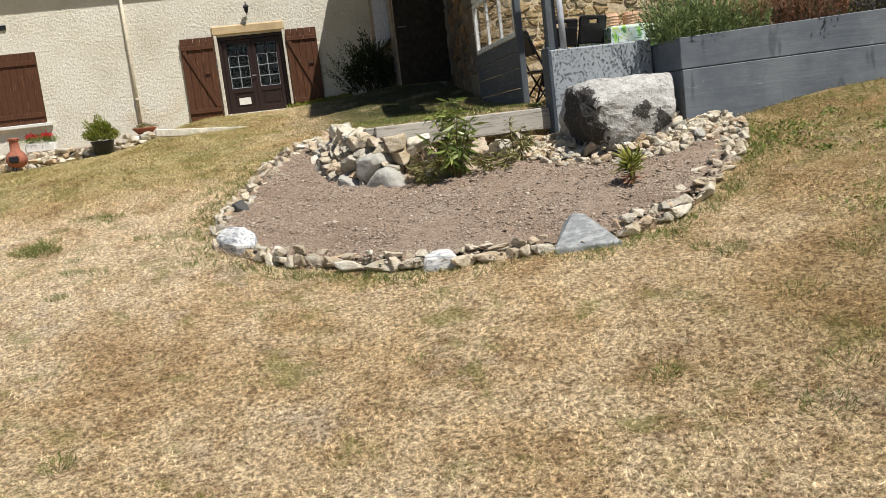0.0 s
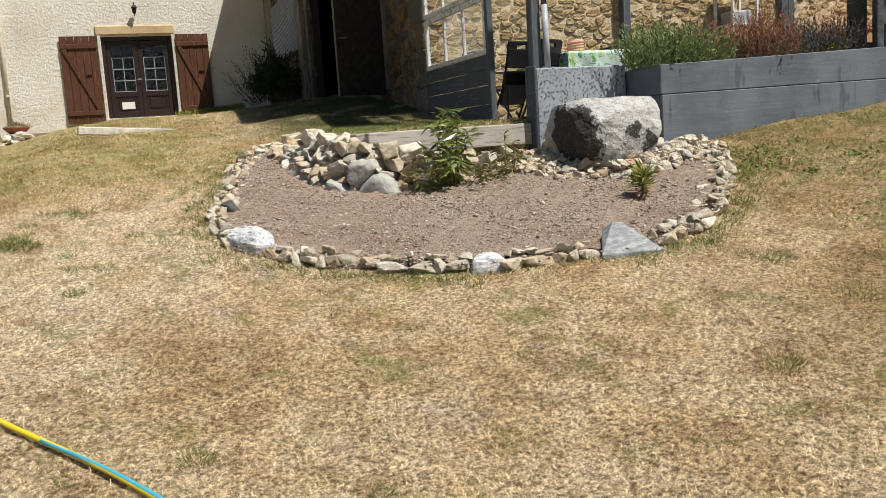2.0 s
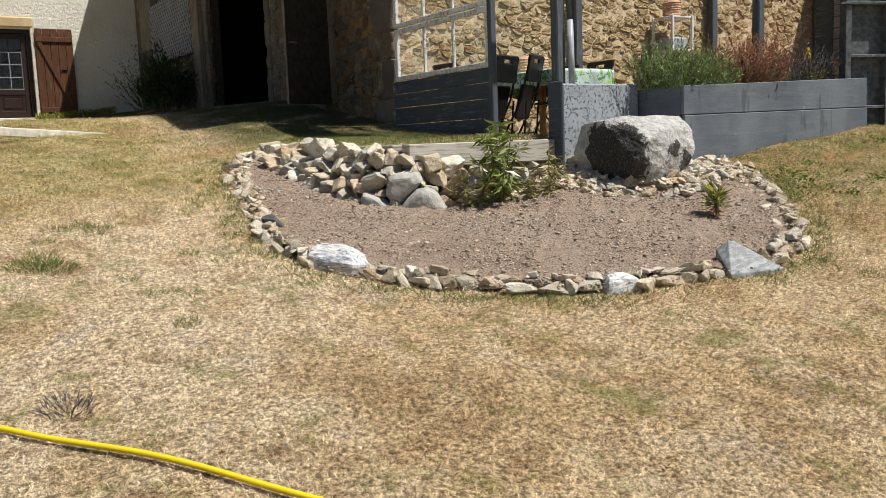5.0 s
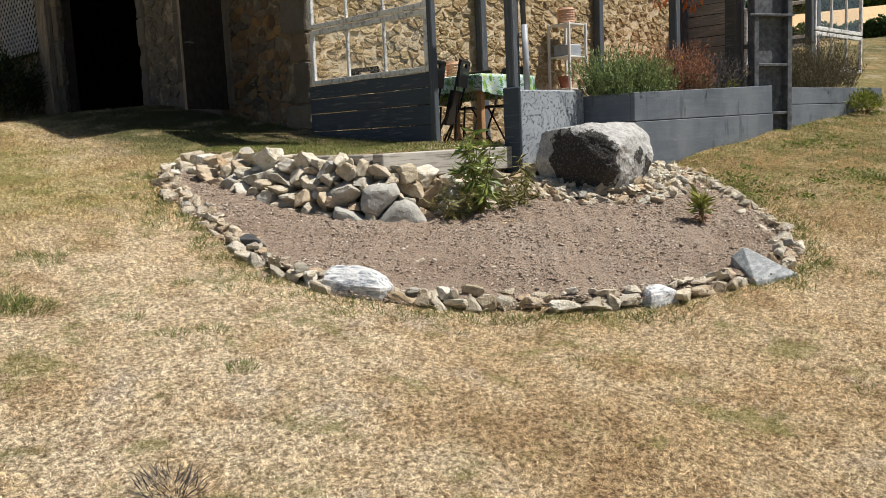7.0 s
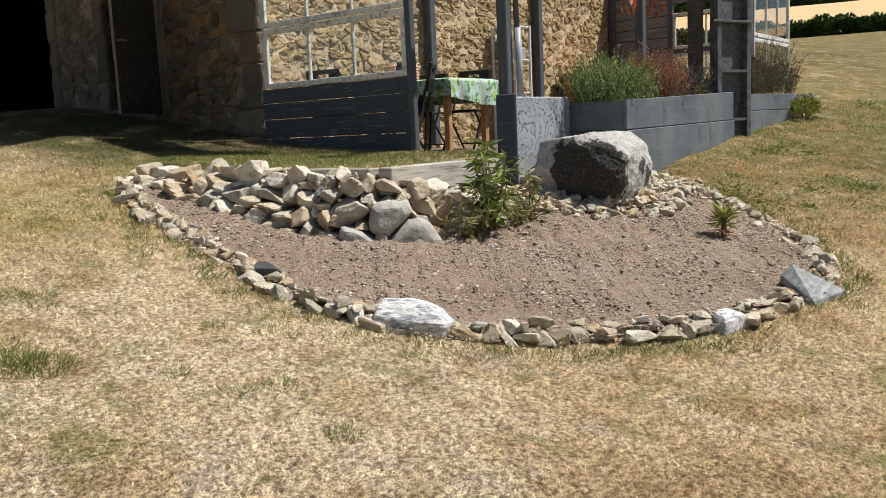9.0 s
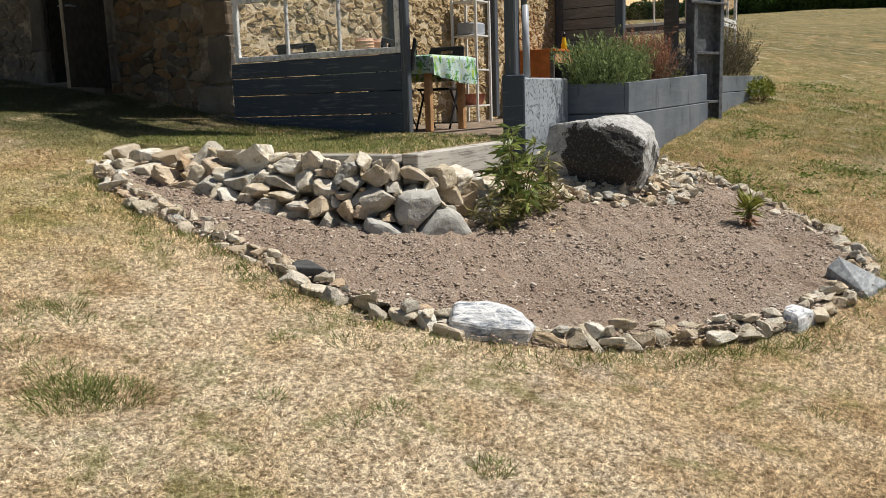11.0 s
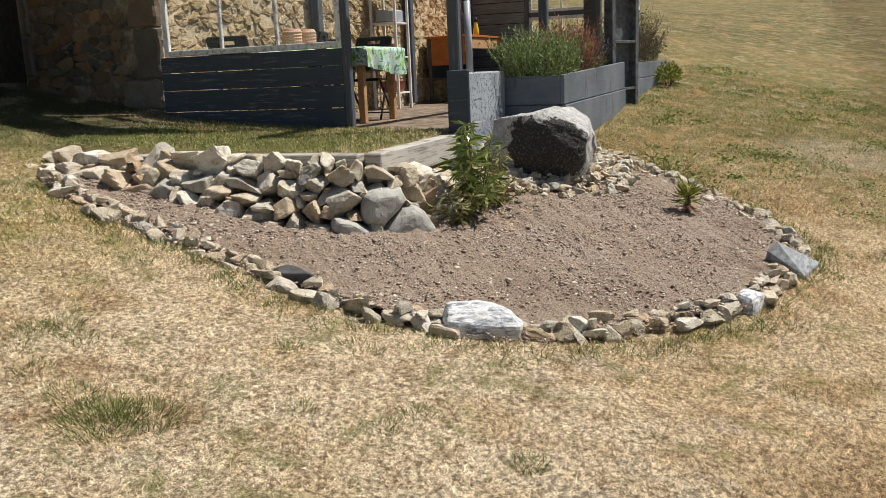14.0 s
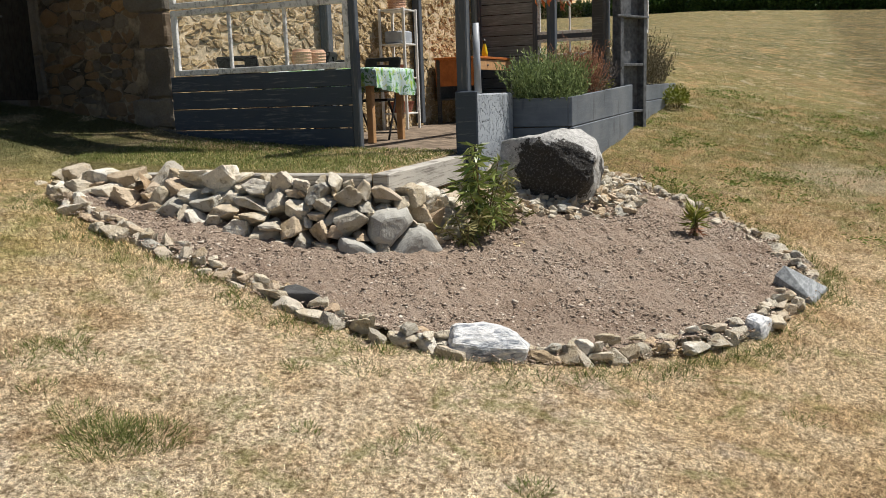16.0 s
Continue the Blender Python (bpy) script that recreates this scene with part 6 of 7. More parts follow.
for x in (-6.5, -6.14):
    leaf_cloud("flower", M_RED, 220, (x, 23.02, 2.38), (0.14, 0.1, 0.1), 0.05, tr, 14)
gz = float(lie(-6.72, 22.3)) + 0.02
ch = thing("chiminea", (-6.72, 22.3, gz), "terracotta chiminea stove on the lawn", "chiminea")
part("belly", lathe(bmesh.new(), [(0.1, 0.08), (0.2, 0.14), (0.25, 0.28), (0.2, 0.42), (0.12, 0.5), (0.1, 0.72), (0.14, 0.76), (0.14, 0.8), (0.09, 0.8)], (-6.72, 22.3, gz)), M_TERRA, ch, smooth=True)
part("mouth", box((-6.83, 22.03, gz + 0.2), (-6.61, 22.15, gz + 0.36), 0.03), M_DARK, ch, "sooty black mouth")
for a in (0, 2.1, 4.2):
    part("leg", tube(bmesh.new(), [(-6.72 + 0.2 * math.cos(a), 22.3 + 0.2 * math.sin(a), gz - 0.02), (-6.72 + 0.14 * math.cos(a), 22.3 + 0.14 * math.sin(a), gz + 0.14)], 0.012), M_IRON, ch)
tagged(link("path_edging", box((-0.9, -0.03, -0.06), (0.9, 0.03, 0.045), 0.01, pose(-1.05, 12.78, float(lie(-1.05, 12.78)) - 0.012, 0, 4, 15)), M_SILL), "thin pale edging strip in the grass", "edging", kind="structure")

# ---- things in the porch ----
FL = 1.52


def folding_chair(x, y, rz, label, folded=False):
    ch = thing("folding_chair", (x, y, FL), label, "chair", "folding chairs")
    m = Matrix.Translation((x, y, FL)) @ Matrix.Rotation(rz, 4, "Z")
    lean = 0.22 if not folded else 0.12

    def at(px, py, pz):
        return m @ Vector((px, py, pz))

    for sx in (-0.21, 0.21):
        part("leg", tube(bmesh.new(), [at(sx, 0.22, 0.0), at(sx, 0.0 - lean * 0.2, 0.45), at(sx, -0.25 + 0.1 * folded, 0.93)][::1], 0.013, 8), M_BLACK, ch)
        part("leg", tube(bmesh.new(), [at(sx * 0.9, -0.24 + 0.2 * folded, 0.0), at(sx * 0.9, 0.12 - 0.2 * folded, 0.44)], 0.012, 8), M_BLACK, ch)
    part("stretcher", tube(bmesh.new(), [at(-0.19, -0.22 + 0.2 * folded, 0.06), at(0.19, -0.22 + 0.2 * folded, 0.06)], 0.01, 6), M_BLACK, ch)
    if folded:
        part("seat", box((-0.2, -0.02, -0.2), (0.2, 0.02, 0.2), 0.015, m @ Matrix.Translation((0, 0.02, 0.42)) @ Matrix.Rotation(0.25, 4, "X")), M_BLACK, ch)
    else:
        part("seat", box((-0.2, -0.2, -0.015), (0.2, 0.2, 0.015), 0.012, m @ Matrix.Translation((0, 0, 0.45))), M_BLACK, ch)
    bm = bmesh.new()
    rot = m @ Matrix.Translation((0, -0.2 + 0.08 * folded, 0.79)) @ Matrix.Rotation(0.3 if not folded else 0.15, 4, "X")
    block(bm, (-0.22, -0.015, -0.15), (0.22, 0.015, 0.07), 0.012, rot)
    block(bm, (-0.22, -0.015, 0.11), (0.22, 0.015, 0.16), 0.012, rot)
    block(bm, (-0.22, -0.013, 0.06), (-0.08, 0.013, 0.12), 0.0, rot)
    block(bm, (0.08, -0.013, 0.06), (0.22, 0.013, 0.12), 0.0, rot)
    part("backrest", bm, M_BLACK, ch)
    return ch


table = thing("garden_table", (4.05, 9.9, FL), "pine-legged table under a leaf-print cloth", "table")
for x in (3.7, 4.42):
    for y in (9.4, 10.5):
        part("leg", box((x - 0.035, y - 0.035, FL), (x + 0.035, y + 0.035, 2.28), 0.005), M_TAB, table)
for y in (9.39, 10.48):
    part("apron", box((3.74, y, 2.2), (4.38, y + 0.025, 2.284), 0.004), M_TAB, table)
part("tabletop", box((3.62, 9.3, 2.285), (4.5, 10.6, 2.31), 0.004), M_TAB, table)


def mat_cloth():
    m, n, l, b = material("leaf_print_cloth", 0.6)
    nt = m.node_tree
    v = n.new("ShaderNodeTexVoronoi")
    v.inputs["Scale"].default_value = 9.0
    mp = n.new("ShaderNodeMapping")
    mp.inputs["Scale"].default_value = (1.5, 1.5, 0.7)
    mp.inputs["Rotation"].default_value = (0.5, 0.4, 0.3)
    l.new(n.new("ShaderNodeNewGeometry").outputs["Position"], mp.inputs[0])
    l.new(mp.outputs[0], v.inputs[0])
    f = noise_tex(nt, 9, 3, 0.5, distortion=2.2)
    col = ramp(nt, v.outputs["Distance"], [(0.0, (0.10, 0.32, 0.05)), (0.3, (0.24, 0.46, 0.12)), (0.38, (0.42, 0.58, 0.55)), (0.75, (0.56, 0.66, 0.66))])
    col = mixc(nt, span(nt, f, 0.53, 0.56, 0.0, 0.85), col, (0.06, 0.2, 0.05))
    l.new(mixc(nt, span(nt, f, 0.4, 0.36, 0.0, 0.8), col, (0.42, 0.55, 0.08)), b.inputs["Base Color"])
    return m


bm = bmesh.new()
nx, ny = 44, 46
grid = {}
for i in range(nx + 1):
    for j in range(ny + 1):
        x, y = 3.32 + 1.48 * i / nx, 8.98 + 1.94 * j / ny
        ox, oy = max(3.61 - x, x - 4.51, 0), max(9.29 - y, y - 10.61, 0)
        o = max(ox, oy)
        px, py = min(max(x, 3.605), 4.515), min(max(y, 9.285), 10.615)
        k = 0.022 * math.sin(x * 15 + y * 4) + 0.012 * math.sin(x * 31)
        if o > 0:
            px += (0.02 + k * o * 3) * (1 if x > 4 else -1) * (ox > 0)
            py += (0.02 + k * o * 3) * (1 if y > 9.8 else -1) * (oy > 0)
        grid[i, j] = bm.verts.new((px, py, 2.318 - o * (0.82 + 0.16 * math.sin(x * 3.1 + 0.4))))
for i in range(nx):
    for j in range(ny):
        bm.faces.new((grid[i, j], grid[i + 1, j], grid[i + 1, j + 1], grid[i, j + 1]))
tagged(link("tablecloth", bm, mat_cloth(), smooth=True), "pale tablecloth printed with green leaves, hanging over the table", "tablecloth")
folding_chair(3.36, 9.5, radians(30), "folded black chair leaning on the table edge", True)
folding_chair(3.05, 9.62, radians(20), "folded black chair standing by the board screen", True)
folding_chair(4.56, 9.76, radians(95), "black folding chair pushed under the far side of the table")
folding_chair(4.56, 10.42, radians(90), "black folding chair at the far side of the table")
folding_chair(3.1, 10.5, radians(-80), "black folding chair at the table corner")


def ribbed_jar(x, y, z, rad, h, label):
    th = thing("wicker_lantern", (x, y, z), label, "lantern", "wicker lanterns")
    bm = lathe(bmesh.new(), [(rad * 0.8, 0), (rad, h * 0.12), (rad, h * 0.85), (rad * 0.85, h), (rad * 0.7, h), (rad * 0.8, h * 0.8)], (x, y, z), 24)
    part("body", bm, M_WICK, th)
    for k in range(1, 7):
        part("band", tube(bmesh.new(), [(x + (rad + 0.002) * math.cos(a), y + (rad + 0.002) * math.sin(a), z + h * k / 7) for a in np.linspace(0, 2 * math.pi, 17)], 0.006, 4), M_WICK, th)


ribbed_jar(4.03, 10.42, 2.325, 0.11, 0.24, "pinkish woven lantern on the table")
ribbed_jar(4.31, 10.4, 2.325, 0.11, 0.24, "pinkish woven lantern on the table")

sh = thing("shelf_rack", (7.09, 10.67, FL), "white metal shelf rack against the stone wall", "shelf")
SX0, SX1, SY0, SY1 = 6.88, 7.3, 10.48, 10.86
for x in (SX0, SX1):
    for y in (SY0, SY1):
        part("upright", box((x - 0.018, y - 0.018, FL), (x + 0.018, y + 0.018, 3.24), 0.004), M_CHAL, sh)
for z in (1.75, 2.26, 2.74, 3.22):
    part("shelf_board", box((SX0, SY0, z - 0.012), (SX1, SY1, z + 0.012), 0.004), M_CHAL, sh)
ribbed_jar(7.06, 10.66, 3.234, 0.13, 0.24, "pinkish woven lantern on top of the shelf")
tagged(link("storage_box", box((6.93, 10.52, 2.753), (7.26, 10.82, 2.93), 0.02), M_PIPE), "grey storage box on the shelf rack", "box")
tagged(link("clay_pot", lathe(bmesh.new(), [(0.08, 0), (0.12, 0.16), (0.13, 0.18), (0.1, 0.17)], (7.02, 10.66, 2.273)), M_TERRA), "small brown clay pot on the shelf rack", "pot")
tagged(link("wire_basket", lathe(bmesh.new(), [(0.15, 0), (0.2, 0.15), (0.21, 0.16), (0.18, 0.15)], (7.09, 10.67, 1.763)), M_TERRA), "rust-coloured basket on the lowest shelf", "basket")

desk = thing("workbench", (9.7, 10.45, FL), "orange varnished wooden workbench with an open front", "workbench")
part("side_panel", box((8.83, 10.12, 2.13), (8.87, 10.85, 2.58), 0.005), M_ORANGE, desk)
part("top", box((8.8, 10.08, 2.56), (10.62, 10.87, 2.6), 0.006), M_ORANGE, desk)
# Pale pine instead of the orange wood, standing in for sun on the front.
drawer = part("drawer", box((8.87, 10.1, 2.38), (10.6, 10.13, 2.555), 0.006), M_TAB, desk, "drawer front toned paler for the sun on it")
for x in (9.3, 10.1):
    part("knob", lathe(bmesh.new(), [(0.012, 0), (0.02, 0.015), (0.0, 0.03)], (x, 10.09, 2.45), 10), M_STEEL, drawer)
part("back_panel", box((8.87, 10.82, 1.9), (10.6, 10.85, 2.56), 0), M_DARKWOOD, desk)
for x in (8.85, 10.57):
    for y in (10.14, 10.8):
        part("leg", box((x - 0.03, y - 0.03, FL), (x + 0.03, y + 0.03, 2.56), 0.005), M_DARKWOOD, desk)
part("shelf", box((8.87, 10.15, 1.9), (10.55, 10.82, 1.93), 0.004), M_DARKWOOD, desk)
bt = thing("spray_bottle", (10.0, 10.4, 2.6), "bright yellow-green plastic bottle on the workbench", "bottle")
part("bottle", lathe(bmesh.new(), [(0.05, 0), (0.055, 0.1), (0.03, 0.22), (0.02, 0.26)], (10.0, 10.4, 2.6), 12), M_HOSE, bt, smooth=True)
part("cap", lathe(bmesh.new(), [(0.03, 0.25), (0.03, 0.3), (0.01, 0.33)], (10.0, 10.4, 2.6), 12), M_BLACK, bt)
tagged(link("glass_jar", lathe(bmesh.new(), [(0.05, 0), (0.055, 0.14), (0.04, 0.17)], (9.25, 10.5, 2.6), 14), M_GLASS), "small clear jar on the workbench", "jar")
tagged(link("bucket", lathe(bmesh.new(), [(0.11, 0), (0.14, 0.26), (0.15, 0.27), (0.12, 0.26)], (8.55, 10.2, FL), 18), M_CHAL, smooth=True), "white plastic bucket on the porch floor", "bucket")

# plants in the planters
def shrub(name, x, y, z, label, layers):
    th = thing(name, (x, y, z), label, "shrub")
    for kind, mat, n, dx, spread, h, seed, w, lf in layers:
        if kind == "twig":
            spikes("foliage", mat, n, (x + dx, y, z), spread, h, th, seed, 0.14 if mat is M_RUST else 0.3, w, lf)
        else:
            leaf_cloud("foliage", mat, n, (x + dx, y, z + h * 0.35), (spread[0], spread[1], h * 0.65), w * 4, th, seed)
    stems(10, (x, y, z), max(layers[0][4][0] * 0.6, 0.1), layers[0][5] * 0.6, th, layers[0][6] + 50, M_STEM, 0.007)
    return th


shrub("rosemary_bush", 3.7, 7.44, 1.9, "bushy grey-green rosemary filling the planter", [("twig", M_ROSE, 230, -0.18, (0.26, 0.36), 0.5, 31, 0.0085, 34), ("twig", M_ROSE, 210, 0.12, (0.24, 0.34), 0.46, 32, 0.0085, 34), ("twig", M_ROSE, 150, 0.4, (0.22, 0.3), 0.36, 39, 0.0085, 30), ("leaf", M_ROSE, 1500, 0.05, (0.46, 0.32), 0.2, 41, 0.009, 0)])
shrub("heather_bush", 4.72, 7.42, 1.92, "rusty dry heather with upright spikes", [("twig", M_RUST, 300, 0.05, (0.36, 0.28), 0.62, 33, 0.0075, 34), ("twig", M_RUST, 70, -0.5, (0.3, 0.2), 0.5, 43, 0.0075, 30), ("leaf", M_DRYSH, 1400, 0.0, (0.44, 0.28), 0.3, 42, 0.01, 0)])
shrub("lavender", 5.6, 7.5, 1.96, "small dark lavender going to seed", [("twig", M_LAV, 320, 0.0, (0.44, 0.26), 0.46, 34, 0.009, 18), ("leaf", M_LIME, 700, 0.0, (0.46, 0.24), 0.2, 35, 0.01, 0)])
shrub("dry_shrub", 8.3, 7.42, 2.0, "grey-brown dry flowering shrub in the far planter", [("leaf", M_DRYSH, 3400, -0.1, (1.1, 0.36), 0.5, 36, 0.012, 0), ("twig", M_DRYSH, 620, -0.1, (1.2, 0.36), 0.78, 37, 0.009, 20)])
gz = float(lie(8.9, 6.95))
shrub("spurge_bush", 8.85, 6.95, gz, "low yellow-green bush growing against the far planter", [("leaf", M_LIME, 1000, 0.0, (0.32, 0.18), 0.3, 38, 0.014, 0)])
vine = thing("hanging_vine", (5.5, 7.9, 3.6), "orange dried vine leaves hanging from the porch post", "vine")
r_ = np.random.RandomState(77)
for dx in (-0.15, 0.48):
    pv = np.stack([5.35 + dx + r_.normal(0, 0.04, 60), 7.88 + r_.normal(0, 0.05, 60), r_.uniform(3.02, 3.8, 60)], 1)
    leaves("foliage", M_ORLEAF, pv, np.stack([r_.normal(0, 0.4, 60), r_.normal(0, 0.4, 60), -np.ones(60)], 1), 0.12, vine, r_)
    part("stem", tube(bmesh.new(), [(5.35 + dx, 7.88, 3.2), (5.36 + dx, 7.9, 3.9), (5.42, 7.9, 4.4)], 0.006, 5), M_STEM, vine)
tagged(link("wall_plate", box((2.4, 7.76, 4.5), (11.0, 7.9, 4.64), 0.01), M_POST), "timber beam along the porch front", "beam")

# ---- plants in the bed ----
def laurel(x, y, height, spread, nst, mat, seed, label, leaf=0.1, droop=0.0, name="laurel_shrub", per=46):
    """Arching shoots, each with whorls of long leaves that hang more the lower they sit."""
    z0 = float(lie(x, y)) + 0.04
    th = thing(name, (x, y, z0), label, "shrub")
    r = np.random.RandomState(seed)
    P, W = [], []
    bm = bmesh.new()
    for i in range(nst):
        a = r.uniform(0, 2 * math.pi)
        q = spread * math.sqrt(r.uniform(0.02, 1))
        h = height * (1 - 0.5 * (q / spread) ** 2) * r.uniform(0.72, 1.05)
        b = np.array([x + 0.03 * math.cos(a), y + 0.03 * math.sin(a), z0 - 0.02])
        pts = [b + np.array([math.cos(a) * q * u ** 1.4, math.sin(a) * q * u ** 1.4, h * u]) for u in np.linspace(0, 1, 7)]
        tube(bm, pts, 0.006, 5, 0.45)
        nl = int(per * h / height) + 6
        for u in np.concatenate([r.uniform(0.22, 0.97, nl - 9), np.ones(9)]):
            k = min(int(u * 6), 5)
            p = pts[k] + (pts[k + 1] - pts[k]) * (u * 6 - k)
            b2 = r.uniform(0, 2 * math.pi)
            P.append(p)
            W.append([math.cos(b2), math.sin(b2), r.uniform(-0.5, 0.9) * (1.0 if u > 0.95 else 0.6) - droop * (1.25 - u)])
    part("stem", bm, M_STEM, th)
    leaves("foliage", mat, np.array(P), np.array(W), leaf, th, r, 0.17)
    return th


laurel(1.31, 7.27, 0.68, 0.19, 14, M_LAUREL, 5, "young evergreen shrub with long glossy leaves in the bed", 0.14, 1.0, per=42)
laurel(1.06, 7.3, 0.26, 0.16, 6, M_WILT, 6, "small wilting shoots beside the shrub", 0.09, 0.5, "wilted_plant")
laurel(1.86, 7.28, 0.36, 0.12, 6, M_WILT, 7, "drooping half-dead shrub in the bed", 0.1, 1.3, "wilted_plant", 26)
laurel(1.66, 7.2, 0.18, 0.17, 6, M_WILT, 8, "low wilted shrub in the bed", 0.09, 0.4, "wilted_plant")
yx, yy = 2.34, 5.89
yz = float(lie(yx, yy)) + 0.05
yu = thing("yucca", (yx, yy, yz), "small yellow-green spiky yucca in the soil", "yucca")
r_ = np.random.RandomState(3)
a_ = r_.uniform(0, 6.28, 130)
leaves("foliage", M_YUCCA, np.stack([np.full(130, yx), np.full(130, yy), yz + r_.uniform(0.07, 0.17, 130)], 1), np.stack([np.cos(a_), np.sin(a_), r_.uniform(-0.3, 1.6, 130)], 1), 0.14, yu, r_, 0.1)
leaves("dead_leaf", M_RUST, np.stack([np.full(26, yx), np.full(26, yy), yz + r_.uniform(0.02, 0.06, 26)], 1), np.stack([np.cos(a_[:26]), np.sin(a_[:26]), r_.uniform(-0.6, 0.1, 26)], 1), 0.11, yu, r_, 0.14)
part("trunk", tube(bmesh.new(), [(yx, yy, yz - 0.03), (yx + 0.005, yy, yz + 0.12)], 0.025, 8, 0.7), M_STEM, yu)

# ---- garden hose ----
HP = [(0.4, 0.9), (-0.5, 2.2), (-1.1, 3.06), (-1.38, 3.49), (-1.65, 3.89), (-1.9, 4.25), (-2.23, 4.71), (-2.51, 5.04), (-2.82, 5.36), (-3.3, 5.62), (-4.2, 5.9), (-5.6, 6.2), (-7.5, 6.3)]
fine = []
for i in range(len(HP) - 1):
    p0, p1, p2, p3 = (np.array(HP[max(0, min(len(HP) - 1, i + k))]) for k in (-1, 0, 1, 2))
    for u in np.linspace(0, 1, 10, endpoint=False):
        q = 0.5 * (2 * p1 + (p2 - p0) * u + (2 * p0 - 5 * p1 + 4 * p2 - p3) * u * u + (3 * p1 - p0 - 3 * p2 + p3) * u ** 3)
        fine.append((q[0], q[1], float(lie(q[0], q[1]) + wobble(q[0], q[1])) + 0.028))
hose = thing("garden_hose", fine[0], "yellow garden hose with a blue stripe across the lawn", "hose")
part("tube", tube(bmesh.new(), fine, 0.0125, 10), M_HOSE, hose, smooth=True)
part("stripe", tube(bmesh.new(), [(x + 0.006 * math.cos(i * 0.05), y - 0.004, z + 0.006 * math.sin(i * 0.045 + 1.2) ** 2) for i, (x, y, z) in enumerate(fine[10:46])], 0.0105, 8), M_HOSEB, hose, "pale blue stripe", smooth=True)

# ---- weeds in the lawn ----
def tuft(x, y, rad, n, ln, seed, mat=None, label="green grass tuft in the dry lawn"):
    r = np.random.RandomState(seed)
    z = float(lie(x, y))
    th = thing("grass_tuft", (x, y, z), label, "grass tuft", "lawn tufts")
    a, q = r.uniform(0, 6.28, n), rad * np.sqrt(r.uniform(0, 1, n))
    px, py = x + q * np.cos(a), y + q * np.sin(a)
    P = np.stack([px, py, lie(px, py) + wobble(px, py) - 0.003], 1)
    W = np.stack([np.cos(a) * 0.6 + r.normal(0, 0.35, n), np.sin(a) * 0.6 + r.normal(0, 0.35, n), r.uniform(0.35, 1.2, n)], 1)
    leaves("foliage", mat or M_TUFT, P, W, ln, th, r, 0.055)


for i, (x, y, rad, n) in enumerate(((-2.27, 7.42, 0.13, 300), (-2.14, 7.33, 0.12, 260), (-2.18, 7.63, 0.09, 90), (-1.73, 8.14, 0.08, 90), (-1.8, 7.98, 0.07, 60), (-1.33, 7.21, 0.05, 50), (-1.14, 6.96, 0.09, 60), (-1.56, 6.49, 0.06, 60),
                                    (-1.74, 6.54, 0.06, 45), (-1.72, 5.98, 0.06, 80), (-2.01, 8.16, 0.09, 60), (-2.13, 7.89, 0.06, 40), (-1.8, 6.87, 0.05, 35), (-0.56, 3.22, 0.03, 30), (1.8, 2.8, 0.09, 70), (1.4, 3.32, 0.06, 50), (-1.18, 3.7, 0.06, 90), (1.36, 3.31, 0.07, 60),
                                    (2.28, 4.41, 0.07, 60), (2.19, 4.57, 0.05, 50), (2.33, 4.43, 0.06, 50), (-2.2, 7.46, 0.1, 160), (-1.84, 8.19, 0.06, 70), (2.84, 4.06, 0.14, 110), (2.28, 3.76, 0.12, 70), (2.05, 3.04, 0.1, 60), (0.44, 4.03, 0.05, 25), (-0.31, 5.08, 0.07, 40))):
    tuft(x, y, rad * 1.15, int(n * 2.0), 0.05, 100 + i)
rt = random.Random(15)
for i in range(46):
    x, y = rt.uniform(3.9, 9.5), rt.uniform(2.6, 6.9)
    if not (x < 4.4 and y > 5.2):
        tuft(x, y, rt.uniform(0.06, 0.2), rt.randint(40, 130), 0.06, 200 + i)
tuft(-2.42, 5.32, 0.09, 130, 0.08, 140, M_LAV, "withered grey-purple thistle rosette in the lawn")

# flat broad-leaved weeds in patches on the greener side of the bed
r = np.random.RandomState(17)
home = np.stack([3.3 + 8.5 * r.uniform(0, 1, 520) ** 1.2, r.uniform(1.2, 7.3, 520)], 1)
lush = np.sin(home[:, 0] * 1.7 + 1.2 * np.sin(home[:, 1] * 1.3)) * np.sin(home[:, 1] * 1.9 + 0.7 * home[:, 0]) + r.normal(0, 0.35, 520)
home = home[lush > 0.4]
spot = np.repeat(home, 60, 0) + r.normal(0, 1, (len(home) * 60, 2)) * np.repeat(r.uniform(0.04, 0.2, len(home)), 60)[:, None]
spot = spot[~inside(BED, spot[:, 0], spot[:, 1]) & (spot[:, 1] < 7.08) & (spot[:, 0] > 3.1)]
P = np.stack([spot[:, 0], spot[:, 1], lie(spot[:, 0], spot[:, 1]) + wobble(spot[:, 0], spot[:, 1]) + 0.004 + r.uniform(0, 0.016, len(spot))], 1)
tagged(leaves("lawn_weeds", M_WEED, P, np.stack([r.normal(0, 1, len(P)), r.normal(0, 1, len(P)), r.uniform(0.05, 0.7, len(P))], 1), 0.04, None, r, 0.36), "flat green weeds and clover in patches in the lawn", "weeds", kind="stuff")

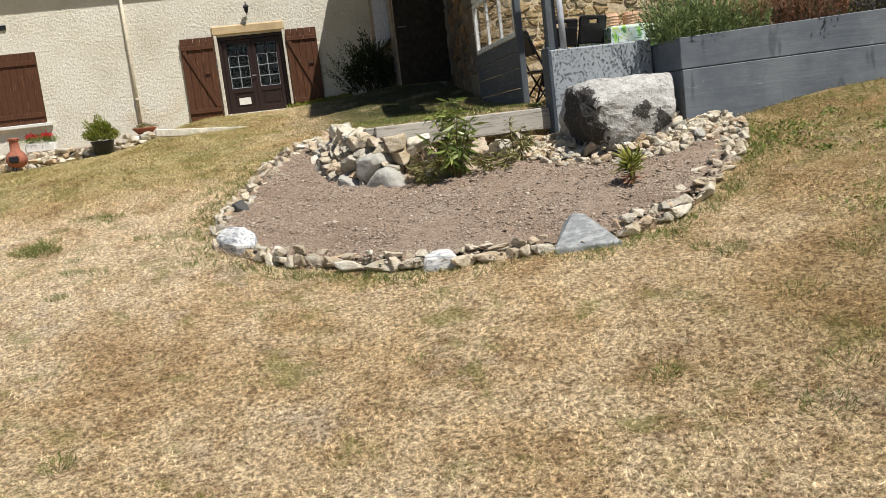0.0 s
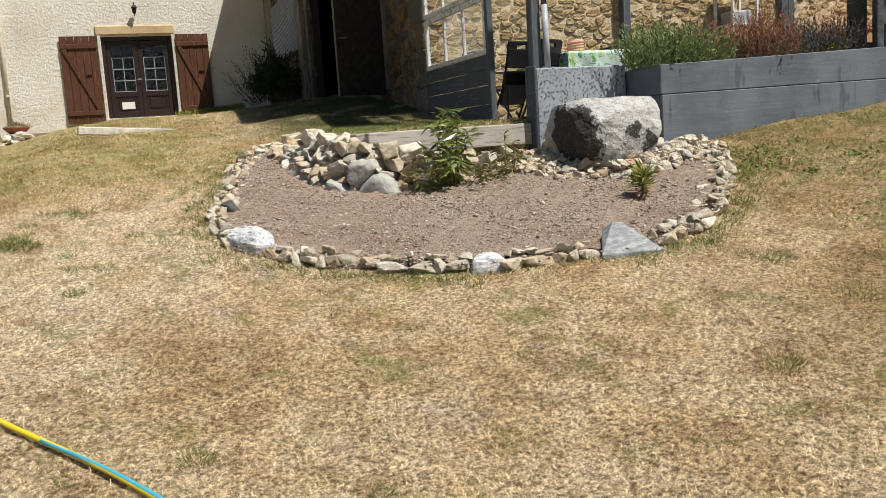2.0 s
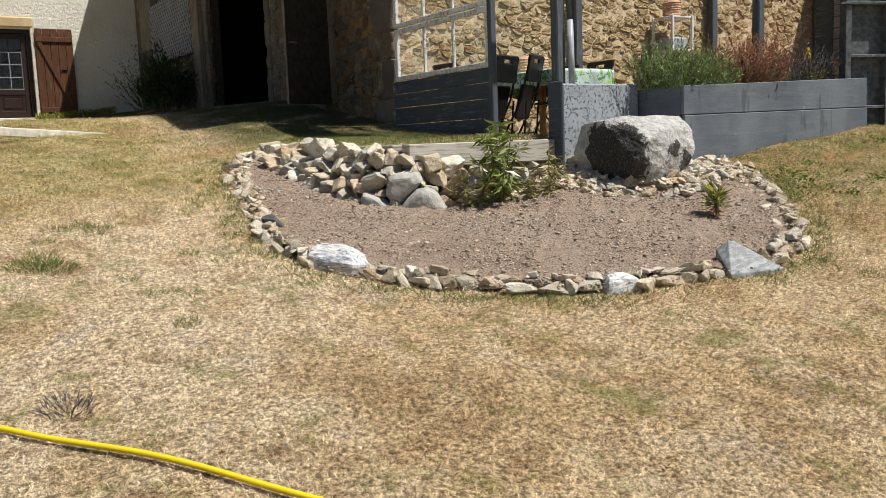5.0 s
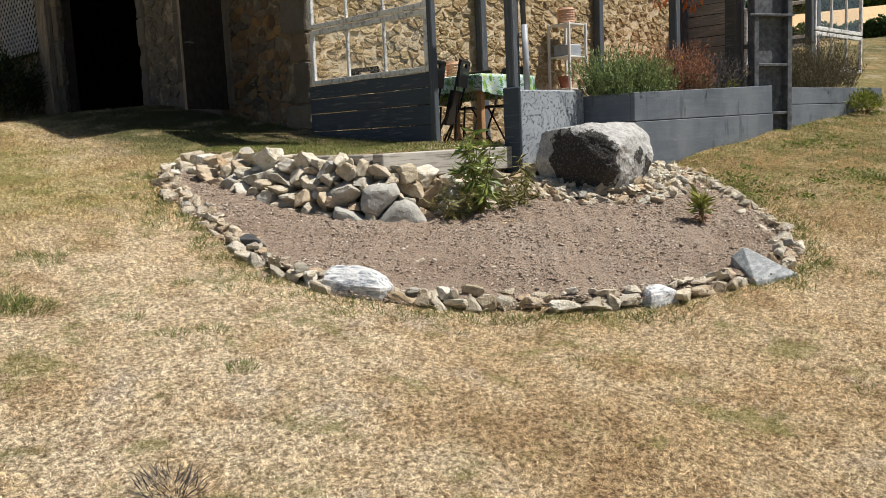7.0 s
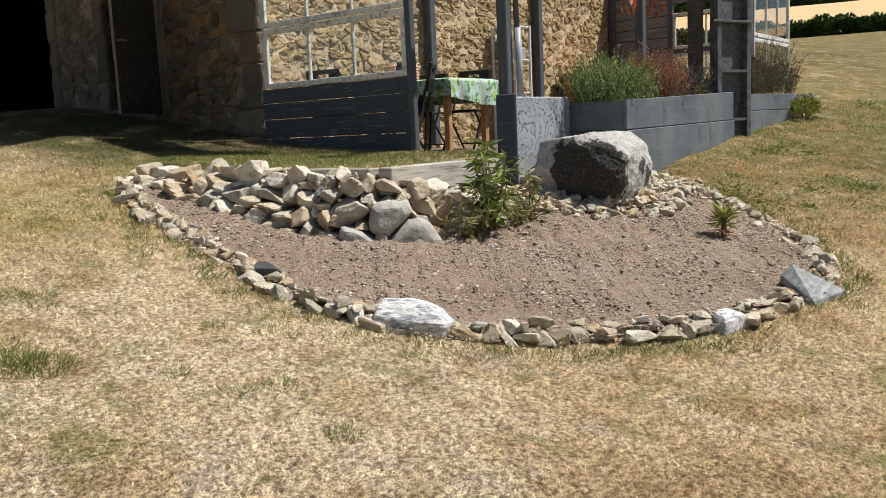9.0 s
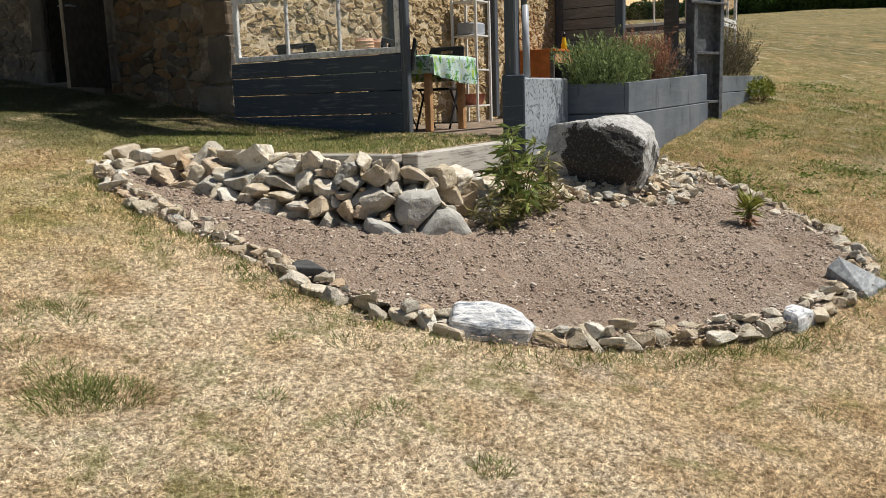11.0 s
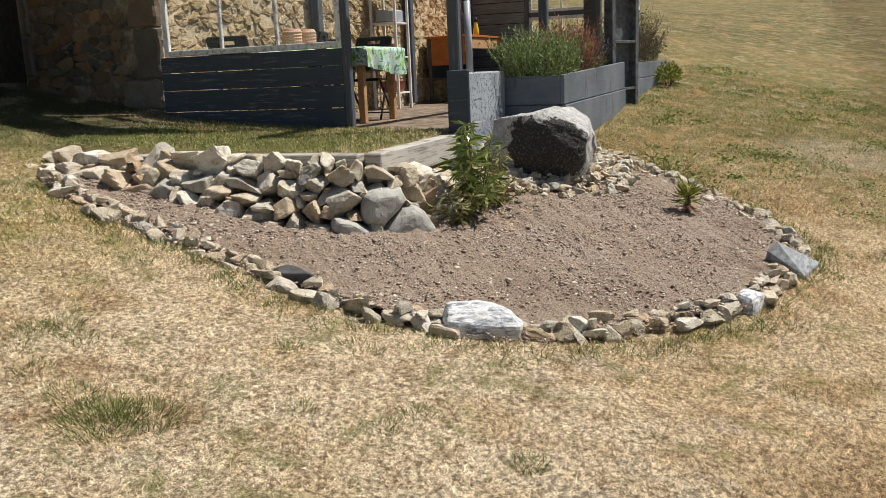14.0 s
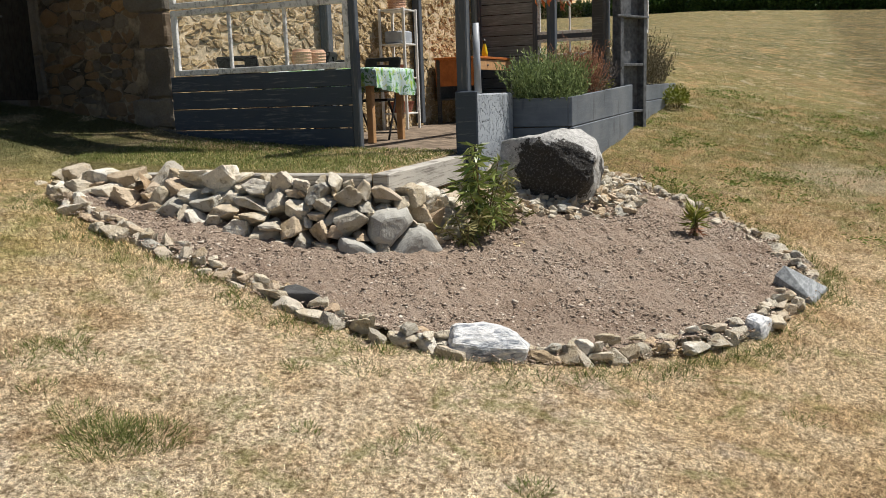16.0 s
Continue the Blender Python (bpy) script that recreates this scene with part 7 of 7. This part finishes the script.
# greener grass that leans against the border, in uneven clumps
r = np.random.RandomState(9)
home = np.array([along(ring3, u)[:2] for u in r.uniform(0, 1, 420)])
home += np.stack([np.where(home[:, 0] < 1.2, -1, 1) * np.abs(r.normal(0, 0.13, 420)), np.where(home[:, 1] < 6.6, -1, 0.3) * np.abs(r.normal(0, 0.1, 420))], 1)
edge = np.repeat(home, 16, 0) + r.normal(0, 0.03, (6720, 2))
edge = edge[~inside(BED, edge[:, 0], edge[:, 1])]
P = np.stack([edge[:, 0], edge[:, 1], lie(edge[:, 0], edge[:, 1]) + wobble(edge[:, 0], edge[:, 1]) - 0.004], 1)
ob = leaves("border_grass", M_TUFT, P, np.stack([r.normal(0, 0.7, len(P)), r.normal(0, 0.7, len(P)), r.uniform(0.4, 1.2, len(P))], 1), 0.06, None, r, 0.06)
tagged(ob, "greener grass in clumps along the outside of the stone border", "grass", kind="stuff")

# ---- far hedge ----
def hedge(name, x, y0, y1, h, depth, n, leaf, seed, label):
    r = np.random.RandomState(seed)
    th = thing(name, (x, (y0 + y1) / 2, float(lie(x, (y0 + y1) / 2))), label, "hedge", kind="stuff")
    y = r.uniform(y0, y1, n)
    hh = h * (0.86 + 0.1 * np.sin(y * 0.9) + 0.08 * np.sin(y * 2.7 + 1) + 0.05 * np.sin(y * 6.1))
    z = hh * r.uniform(0, 1, n) ** 0.8
    xx = x - depth * np.sqrt(np.clip(1 - (z / hh) ** 4, 0, 1)) * (0.7 + 0.3 * np.sin(y * 1.7 + z * 2)) + r.uniform(0, 0.4, n)
    P = np.stack([xx, y, lie(xx, y) + z], 1)
    leaves("foliage", M_HEDGE, P, np.stack([-np.ones(n) * 0.6, r.normal(0, 0.6, n), r.normal(0.3, 0.5, n)], 1), leaf, th, r, 0.7)
    bm = bmesh.new()
    for k in range(int((y1 - y0) / 2)):
        ya = y0 + 2 * k
        zz = float(lie(x, ya))
        block(bm, (x + 0.1, ya, zz - 0.3), (x + 0.9, ya + 2.02, zz + h * 0.78), 0.1)
    part("inner_twigs", bm, M_DKLEAF, th)


hedge("field_hedge", 80, -25, 62, 1.75, 0.9, 26000, 0.32, 5, "trimmed green field hedge along the top of the meadow")
hedge("tree_line", 215, -40, 120, 5.0, 2.0, 9000, 1.3, 6, "dark line of trees beyond the corn field")
